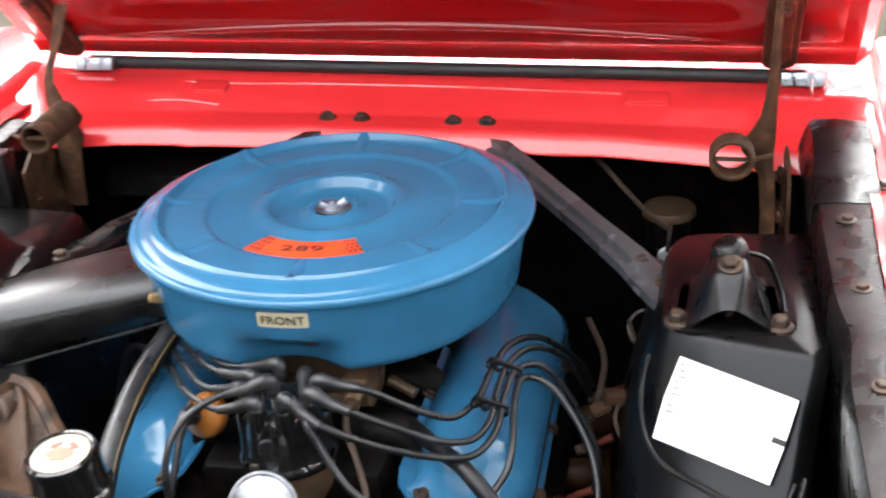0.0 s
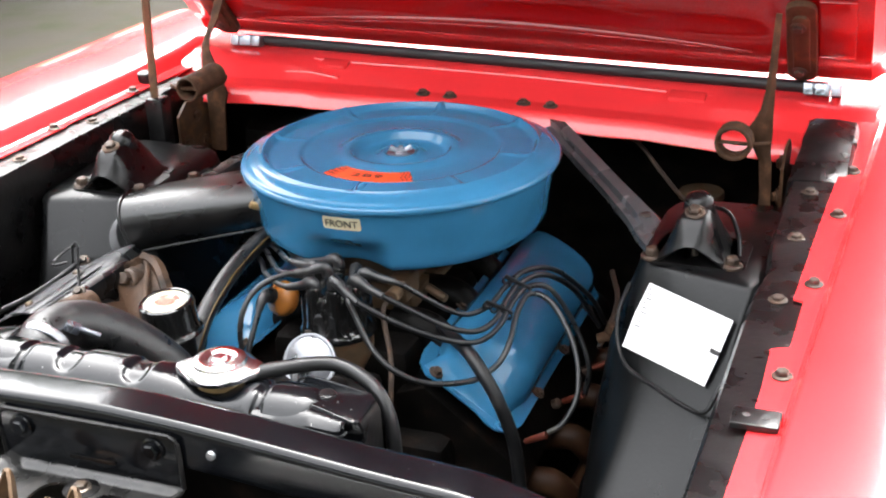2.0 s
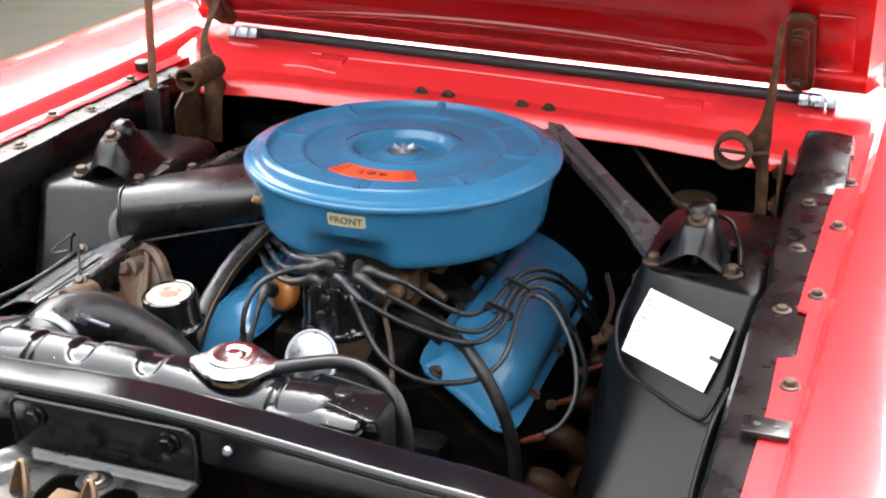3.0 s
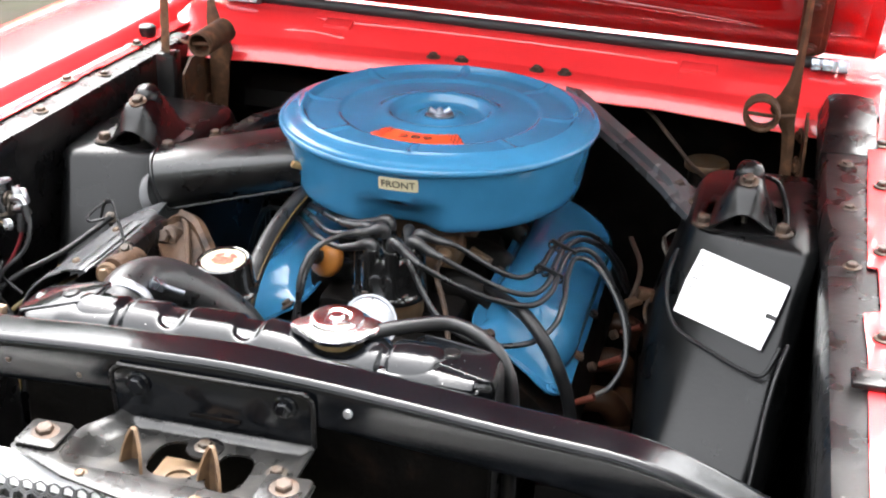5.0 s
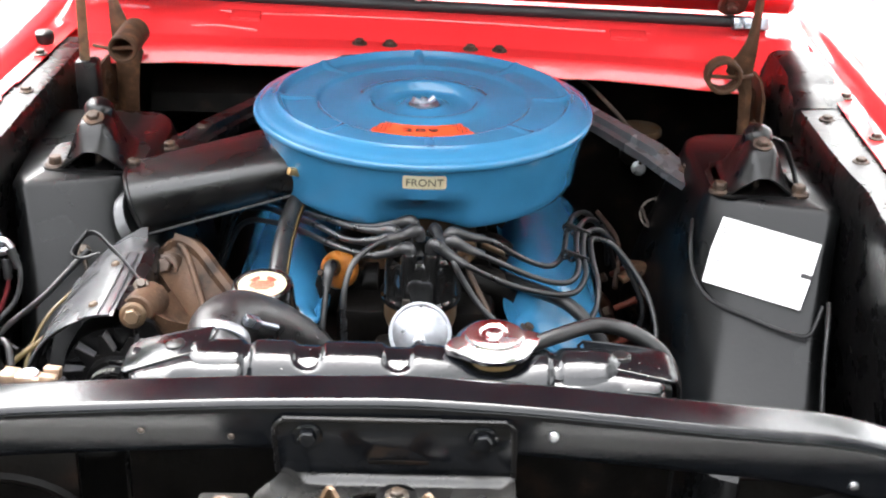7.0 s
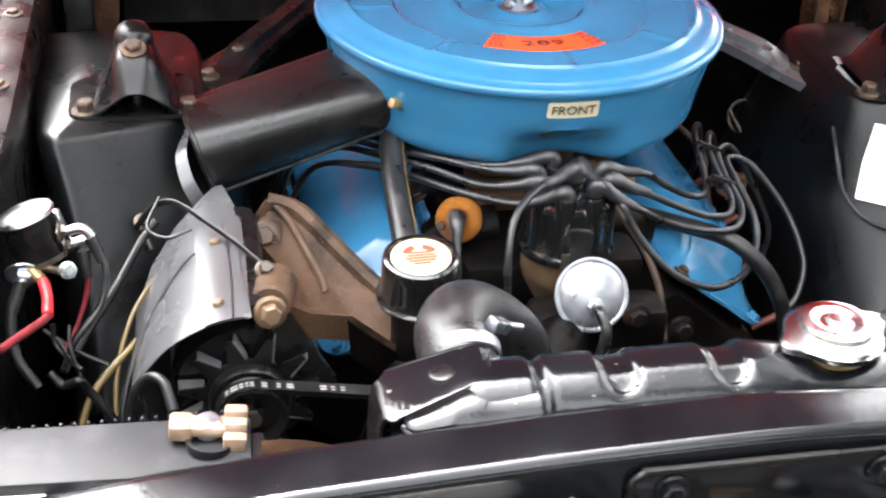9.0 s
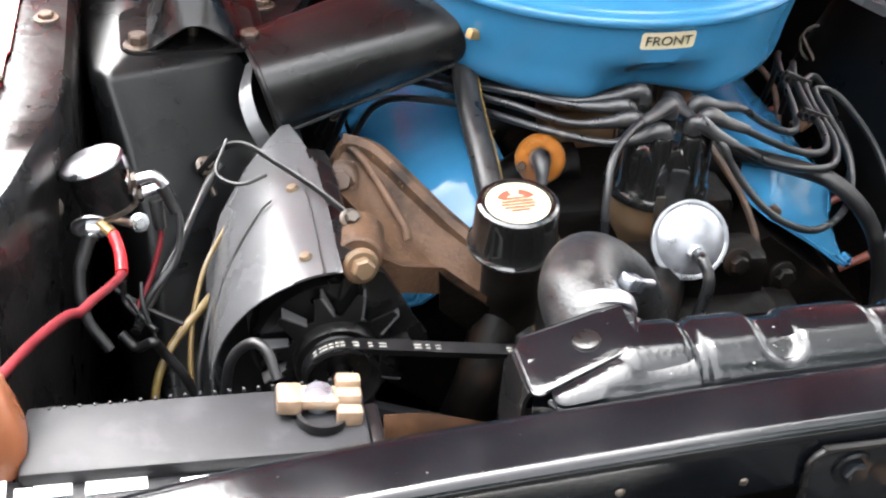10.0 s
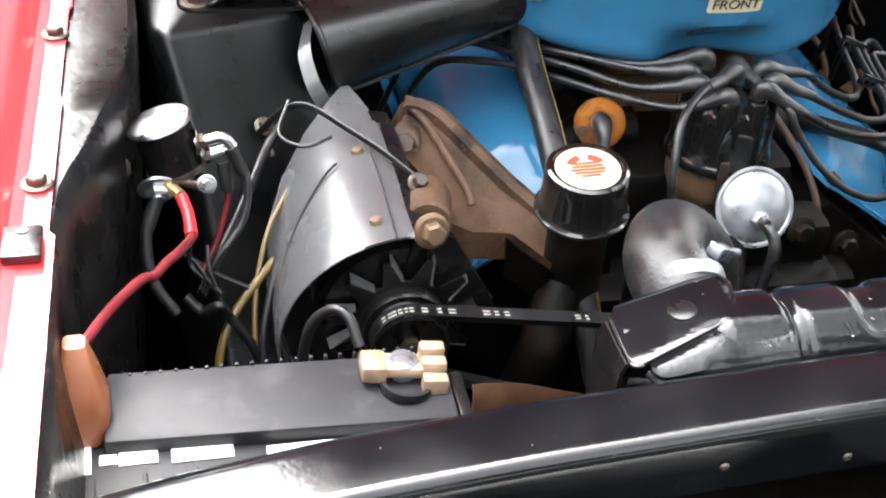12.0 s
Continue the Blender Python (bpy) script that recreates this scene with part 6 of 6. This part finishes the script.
for k in range(4):
    rng = random.Random(300 + k)
    a = Vector((-0.492 + rng.uniform(-0.012, 0.012), -0.372 + rng.uniform(-0.01, 0.01), 0.752 + rng.uniform(-0.012, 0.012)))
    b = Vector((-0.470 + rng.uniform(-0.02, 0.02), -0.392 + rng.uniform(-0.012, 0.012), 0.722 + rng.uniform(-0.012, 0.01)))
    mid = a.lerp(b, 0.5) + Vector((rng.uniform(-0.02, 0.02), rng.uniform(-0.012, 0.012), rng.uniform(-0.012, 0.012)))
    loom([a, mid, b], rng.uniform(0.0015, 0.0024), RUBBER, "short black wire in the knot below the solenoid")

# brown splash panel beside the radiator
bm = mesh()
rings = []
for x in np.linspace(-0.335, -0.262, 10):
    top = 0.822 - 0.20 * (x + 0.335) + 0.003 * math.sin((x + 0.335) * 60)
    rings.append([(x, -0.628, top), (x, -0.632, top - 0.006), (x, -0.636, top - 0.05)])
solo("splash_panel", thicken(loft(bm, rings), 0.002), RUST_SHEET, "rust-brown splash panel beside the radiator", "panel")


# ---- latch, grille and front ----
def bonnet_latch():
    t = thing("bonnet_latch", (-0.01, -0.80, 0.78), "black bonnet latch bracket with tarnished bolts", "latch")
    bm = plate(mesh(), rounded(0.200, 0.057, 0.010, cx=0.0, cy=0.0), 0.003, pose(-0.013, -0.748, 0.8445, 90, 0, 0), 0.0008)
    back = part("back_plate", bm, BLACK, t)
    part("rolled_rim", tube(mesh(), [(-0.111, -0.7505, 0.820), (-0.1135, -0.7505, 0.856), (-0.1115, -0.7505, 0.8665), (-0.103, -0.7505, 0.8725), (-0.092, -0.7505, 0.873), (0.064, -0.7505, 0.873), (0.076, -0.7505, 0.8725), (0.0845, -0.7505, 0.869), (0.0875, -0.7505, 0.859), (0.088, -0.7505, 0.818)], 0.0024, 8, 5), BLACK_WORN, back)
    for x in (-0.086, 0.061):
        bolt(t, (x, -0.7515, 0.857), (0, -1, 0), 0.008, 0.008, BLACK)
    # a proud dark box; its colour stands for the slot's shaded depth
    bm = mesh()
    box(bm, (-0.035, -0.7525, 0.8305), (0.016, -0.751, 0.8345), 0.0005)
    part("slot", bm, GRIME_SHADE, t)
    # pressed tray, sunk between side walls and a raised front strip
    nx, ny = 84, 42
    holes = ((-0.026, -0.797, 0.026, 0.028), (0.027, -0.803, 0.018, 0.029))

    def ease(u):
        u = min(1.0, max(0.0, u))
        return u * u * (3 - 2 * u)

    bm = mesh()
    grid = []
    for i in range(nx + 1):
        row = []
        for j in range(ny + 1):
            y = -0.751 - 0.099 * j / ny
            west = -0.107 - 0.020 * ease((-0.751 - y) / 0.045)
            x = west + (0.089 - west) * i / nx
            for hx, hy, rx, ry in holes:
                u, v = (x - hx) / rx, (y - hy) / ry
                f = (abs(u) ** 3 + abs(v) ** 3) ** (1 / 3)
                if 0.82 < f < 1.0:
                    x, y = hx + u / f * rx, hy + v / f * ry
            z = 0.8130
            z += 0.0115 * ease(1 - (x - west) / 0.026) + 0.005 * ease(1 - (0.089 - x) / 0.012)
            z = max(z, 0.8130 + 0.0065 * ease(1 - (-0.751 - y) / 0.010), 0.8130 + 0.0090 * ease((-0.836 - y) / 0.010))
            row.append(bm.verts.new((x, y, z)))
        grid.append(row)
    for i in range(nx):
        for j in range(ny):
            q = (grid[i][j], grid[i + 1][j], grid[i + 1][j + 1], grid[i][j + 1])
            c = sum((p.co for p in q), Vector()) / 4
            if all((abs((c.x - hx) / rx) ** 3 + abs((c.y - hy) / ry) ** 3) > 0.985 for hx, hy, rx, ry in holes):
                bm.faces.new(q)
    part("tray", thicken(bm, 0.0025), LATCH, t, sharp=50)
    strip = [(-0.172, -0.836), (-0.168, -0.797), (-0.127, -0.796), (-0.124, -0.834), (-0.112, -0.846), (0.066, -0.849), (0.070, -0.815), (0.113, -0.815), (0.115, -0.856), (0.09, -0.872), (-0.04, -0.881), (-0.104, -0.866)]
    part("front_strip", plate(mesh(), strip[::-1], 0.003, pose(0, 0, 0.8225), 0.0008), LATCH, t)
    bm = mesh()
    box(bm, (-0.046, -0.836, 0.800), (0.004, -0.782, 0.804), 0.002)
    lathe(bm, [(0.012, 0), (0.017, 0), (0.017, 0.003), (0.012, 0.003)], pose(-0.018, -0.815, 0.804), 28, closed=True)
    part("catch_plate", bm, BRASS_DARK, t, "tan latch catch plate")
    part("tongue", lathe(mesh(), [(0, 0), (0.017, 0), (0.0175, 0.001), (0.017, 0.002), (0, 0.002)], pose(-0.010, -0.774, 0.8125), 28), BLACK_WORN, t)
    for x, y in ((-0.063, -0.805), (0.016, -0.812)):
        rings = []
        for z, k, back_y in ((0.792, 1.0, 0.0), (0.812, 1.0, 0.0), (0.826, 0.80, 0.001), (0.836, 0.52, 0.0005), (0.842, 0.28, -0.001), (0.845, 0.10, -0.003)):
            rings.append([(x - 0.011 * k, y + back_y - 0.012 * k, z), (x - 0.004 * k, y + back_y - 0.003 * k, z), (x + 0.002 * k, y + back_y - 0.002 * k, z), (x + 0.015 * k, y + back_y - 0.025 * k, z)])
        part("guide_finger", thicken(loft(mesh(), rings), 0.003), TAN_SHEET, t, "tan curved guide finger")
    for at in ((-0.010, -0.774, 0.8145), (0.068, -0.793, 0.8140)):
        bolt(t, at, (0, 0, 1), 0.0065, 0.006, STEEL)
    for x, y, wx, wy in ((-0.149, -0.816, 0.041, 0.040), (0.091, -0.835, 0.043, 0.040)):
        bm = plate(mesh(), rounded(wx, wy, 0.005), 0.003, pose(x, y, 0.827, 1, 0, 0), 0.0008)
        part("ear", bm, LATCH, t)
        part("ear_bolt", bolt_mesh(mesh(), (x, y + 0.002, 0.8287), (0, -0.1, 1), 0.0085, 0.008), RUSTY, t, "tarnished brown hexagon bolt with star washer", 25)
    for at in ((-0.090, -0.858, 0.8240), (0.022, -0.866, 0.8240)):
        part("screw", bolt_mesh(mesh(), at, (0, -0.2, 1), 0.0045, 0.004), TAN_SHEET, t, sharp=25)


bonnet_latch()


def grille():
    t = thing("front_grille", (0, -0.87, 0.6), "honeycomb front grille with a pale top rail", "grille")
    rings = []
    for x in np.linspace(-0.66, 0.66, 120):
        d = 0.014 / (1 + math.exp((abs(x + 0.016) - 0.122) / 0.004))
        rings.append([(x, -0.826, 0.794), (x, -0.828, 0.815 - d), (x, -0.834, 0.818 - d), (x, -0.846, 0.816 - d), (x, -0.850, 0.810 - d), (x, -0.851, 0.793)])
    part("top_rail", thicken(loft(mesh(), rings), 0.0015), RAIL, t, "pale bright top rail")
    # honeycomb: hexagonal rings
    bm = mesh()
    p = 0.0135
    for row in range(12):
        for col in range(-38, 39):
            cx = col * p + (p / 2 if row % 2 else 0)
            cz = 0.797 - row * p * 0.866 * 0.82
            cy = -0.853 - (0.797 - cz) * 0.55
            o, i = [], []
            for k in range(6):
                a = radians(60 * k + 30)
                o.append(bm.verts.new((cx + p * 0.577 * math.cos(a), cy - 0.45 * p * 0.47 * math.sin(a) * -1, cz + p * 0.577 * 0.82 * math.sin(a))))
                i.append((cx + p * 0.44 * math.cos(a), cy + 0.45 * p * 0.36 * math.sin(a), cz + p * 0.44 * 0.82 * math.sin(a)))
            q = [bm.verts.new(v) for v in i]
            b = [bm.verts.new((v[0], v[1] + 0.006, v[2] - 0.002)) for v in i]
            for k in range(6):
                j = (k + 1) % 6
                bm.faces.new((o[k], o[j], q[j], q[k]))
                bm.faces.new((q[k], q[j], b[j], b[k]))
    me = bpy.data.meshes.new("mesh")
    bm.to_mesh(me)
    bm.free()
    me.materials.append(STEEL_DARK)
    ob = new("honeycomb", me)
    ob.parent, ob.location = t, -t.location
    tagged(ob, "grey metal honeycomb mesh", kind="stuff")
    bm = mesh()
    rings = [[(x, -0.845, 0.795), (x, -0.93, 0.64)] for x in (-0.66, 0.66)]
    part("backing", thicken(loft(bm, [[(x, y + 0.03, z) for x, y, z in r] for r in rings]), 0.002), INK, t)


grille()


def front_pan():
    bm = mesh()
    rings = [[(x, -0.73, 0.70), (x, -0.80, 0.74), (x, -0.845, 0.79)] for x in np.linspace(-0.58, 0.58, 10)]
    solo("stone_deflector", thicken(loft(bm, rings), 0.002), GRIME_SHADE, "black sheet metal deflector behind the grille", "deflector")


front_pan()


# ---- hinges ----
def hinge(side):
    t = thing("hood_hinge", (CX + side * 0.49, 0.26, 0.76), "rusty brown sprung hinge carrying the open bonnet", "hinge", "hood hinges")
    right = side > 0
    sx = side * 1.0
    # spring, seen nearly end on
    c = Vector((0.447, 0.172, 0.880)) if right else Vector((-0.436, 0.152, 0.906))
    r, turns, deep, wire = (0.0240, 5, 0.030, 0.0034) if right else (0.0185, 22, 0.098, 0.0027)
    pts = [c + Vector((r * math.cos(2 * math.pi * k / 16), deep * k / (turns * 16), r * math.sin(2 * math.pi * k / 16))) for k in range(turns * 16 + 1)]
    part("spring", tube(mesh(), pts, wire, 8, 1), HINGE_IRON, t)
    part("spring_pin", tube(mesh(), [c + Vector((-sx * r, 0.004, 0.002)), c + Vector((sx * 0.02, 0.012, -0.002)), c + Vector((sx * 0.048, 0.03, -0.004))], 0.0030, 8), HINGE_IRON, t)
    # upright strap with a flared gusset below
    if right:
        rows = [(1.062, 0.491, 0.500, 0.212), (1.00, 0.488, 0.499, 0.206), (0.95, 0.484, 0.498, 0.204), (0.925, 0.479, 0.498, 0.204), (0.905, 0.470, 0.498, 0.206), (0.890, 0.460, 0.498, 0.210), (0.876, 0.458, 0.497, 0.212), (0.862, 0.470, 0.497, 0.210), (0.845, 0.480, 0.499, 0.208), (0.80, 0.484, 0.501, 0.206), (0.74, 0.484, 0.503, 0.206)]
    else:
        rows = [(1.03, -0.482, -0.462, 0.355), (0.985, -0.482, -0.466, 0.325), (0.955, -0.483, -0.472, 0.298), (0.940, -0.484, -0.468, 0.287), (0.915, -0.484, -0.456, 0.280), (0.890, -0.482, -0.444, 0.276), (0.866, -0.480, -0.432, 0.272), (0.84, -0.478, -0.440, 0.272), (0.76, -0.478, -0.446, 0.272)]
    bm = mesh()
    loft(bm, [[(x0, y + 0.004 * (x1 - x0) / 0.02, z), ((x0 + x1) / 2, y - 0.002, z), (x1, y, z)] for z, x0, x1, y in rows])
    part("gusset_arm", thicken(bm, 0.005), HINGE_IRON, t, "dark brown flared hinge arm")
    if not right:
        bm = loft(mesh(), [[(-0.491, y, z), (-0.484, y - 0.003, z), (-0.476, y - 0.001, z)] for y, z in ((0.128, 0.895), (0.130, 0.92), (0.134, 1.00), (0.140, 1.085))])
        part("prop_bar", thicken(bm, 0.004), TAN_SHEET, t, "upright brown strap")
        bm = mesh()
        box(bm, (-0.498, 0.118, 0.80), (-0.466, 0.150, 0.897), 0.005)
        part("strap_foot", bm, BLACK_WORN, t, "black strap foot")
    # arm plate lying against the bonnet's frame
    ang = radians(50)
    along, out = Vector((0, -math.cos(ang), math.sin(ang))), Vector((0, -math.sin(ang), -math.cos(ang)))
    x = 0.512 if right else -0.525
    foot = Vector((x, 0.489, 0.905 - 0.022 * x)) + out * 0.006
    lie = lambda sgap: Matrix.Translation(foot + along * sgap) @ Matrix(((1, 0, 0, 0), (0, along.y, out.y, 0), (0, along.z, out.z, 0), (0, 0, 0, 1)))
    arm = part("arm_plate", plate(mesh(), rounded(0.046, 0.195, 0.018), 0.012, lie(0.115), 0.003), HINGE_IRON, t, "dark rusty arm plate under the bonnet")
    part("arm_ridge", plate(mesh(), rounded(0.026, 0.15, 0.012), 0.006, lie(0.115) @ pose(0, 0, 0.0115), 0.002), HINGE_IRON, arm)
    for k in (0.05, 0.165):
        part("rivet", bolt_mesh(mesh(), lie(k) @ Vector((-0.004, 0, 0.017)), out, 0.008, 0.007), RUSTY, arm, sharp=25)
    # plate bolted to the apron
    bm = mesh()
    plate(bm, [(-0.06, -0.11), (0.05, -0.11), (0.055, -0.02), (0.02, 0.02), (-0.03, 0.02), (-0.06, 0.0)], 0.004, pose(CX + side * 0.502, 0.255, 0.84, 90, 0, 90))
    part("base_plate", bm, HINGE_IRON, t)
    for y, z in ((0.215, 0.79), (0.275, 0.775), (0.25, 0.83)):
        part("bolt", bolt_mesh(mesh(), (CX + side * 0.498, y, z), (-side, -0.3, 0), 0.008, 0.008), HINGE_IRON, t, sharp=25)


hinge(1)
hinge(-1)


# ---- rear of the bay ----
def master_cylinder():
    t = thing("brake_reservoir", (0.37, 0.42, 0.64), "dark brake master cylinder with a tan round lid", "master cylinder")
    part("lid", lathe(mesh(), [(0, 0.715), (0.036, 0.715), (0.0375, 0.712), (0.0375, 0.704), (0.034, 0.702), (0.030, 0.718)][0:5], pose(0.369, 0.405, 0.0), 32), BRASS_DARK, t, "tan round lid")
    part("body", lathe(mesh(), [(0.03, 0.702), (0.030, 0.66), (0.02, 0.65), (0, 0.65)], pose(0.369, 0.405, 0.0), 24), GRIME_SHADE, t)
    part("bail_wire", tube(mesh(), [(0.372, 0.372, 0.700), (0.370, 0.362, 0.680), (0.368, 0.366, 0.662), (0.366, 0.375, 0.650)], 0.003, 8), STEEL, t)
    part("eye_bolt", bolt_mesh(mesh(), (0.367, 0.368, 0.655), (0, -1, 0.3), 0.008, 0.01), ZINC, t, sharp=25)


master_cylinder()

for pts, r, mat, label in (
        ([(0.225, 0.40, 0.815), (0.27, 0.37, 0.80), (0.31, 0.34, 0.77), (0.345, 0.33, 0.735), (0.37, 0.34, 0.71)], 0.0035, RUSTY, "thin brown pipe running down the firewall"),
        ([(0.33, 0.10, 0.70), (0.345, 0.06, 0.66), (0.32, 0.0, 0.63), (0.335, -0.03, 0.60)], 0.0025, RUSTY, "tarnished brake pipe beside the engine"),
        ([(0.275, 0.17, 0.66), (0.30, 0.10, 0.64), (0.29, 0.03, 0.60)], 0.004, RUSTY, "rusty pipe beside the engine")):
    solo("brake_pipe", tube(mesh(), pts, r, 8), mat, label, "pipe", "brake pipes")


bm = mesh()
box(bm, (-0.014, -0.010, -0.008), (0.014, 0.010, 0.008), 0.003, pose(0.318, 0.02, 0.640, 0, 15, 20))
box(bm, (-0.030, -0.012, -0.004), (-0.008, 0.008, 0.004), 0.002, pose(0.318, 0.02, 0.636, 0, -20, 20))
solo("pipe_bracket", bm, TAN_IRON, "small tan steel pipe bracket beside the engine", "bracket")
solo("hose_ring", lathe(mesh(), [(0.021, -0.002), (0.024, -0.002), (0.024, 0.002), (0.021, 0.002)], frame_to((0.352, 0.10, 0.69), (-0.1, -0.9, 0.4)), 32, closed=True), STEEL, "thin dull steel ring clip in the dark of the bay", "ring clip")

# ---- right tower details ----
def service_sticker():
    u, v, n = Vector((0.893, -0.444, -0.075)), Vector((0.283, 0.416, 0.864)), Vector((-0.352, -0.793, 0.497))
    m = Matrix.Translation((0.4386, -0.1778, 0.7483)) @ Matrix(((u.x, v.x, n.x, 0), (u.y, v.y, n.y, 0), (u.z, v.z, n.z, 0), (0, 0, 0, 1)))
    t = thing("service_sticker", (0.4386, -0.1778, 0.7483), "white rectangular paper sticker on the shock tower", "sticker")
    part("paper", plate(mesh(), [(-0.064, -0.044), (0.064, -0.044), (0.0655, -0.006), (0.065, 0.043), (-0.063, 0.044), (-0.066, 0.0)], 0.0006, m), WHITE, t)
    for k in range(9):
        bm = mesh()
        w = 0.004 + 0.003 * ((k * 7) % 3)
        box(bm, (-0.060, 0.036 - k * 0.0062, 0.0006), (-0.060 + w, 0.0378 - k * 0.0062, 0.0009), 0, m)
        part("printed_bar", bm, PRINT, t)
    bm = mesh()
    box(bm, (0.052, -0.004, 0.0006), (0.066, 0.002, 0.0016), 0.0004, m)
    part("tape_mark", bm, INK, t)
    # cord that runs under the sticker
    solo("black_cord", tube(mesh(), [(0.362, -0.10, 0.772), (0.356, -0.135, 0.748), (0.360, -0.158, 0.718), (0.378, -0.186, 0.698), (0.42, -0.215, 0.690), (0.465, -0.243, 0.684), (0.490, -0.255, 0.688), (0.506, -0.24, 0.72)], 0.0028, 8), RUBBER, "thin black cord looped round the shock tower", "cord")


service_sticker()
loom([(0.515, -0.235, 0.722), (0.505, -0.275, 0.70), (0.497, -0.31, 0.66), (0.49, -0.36, 0.60), (0.48, -0.42, 0.52)], 0.0035, RUBBER, "thin black wire hanging beside the shock tower")
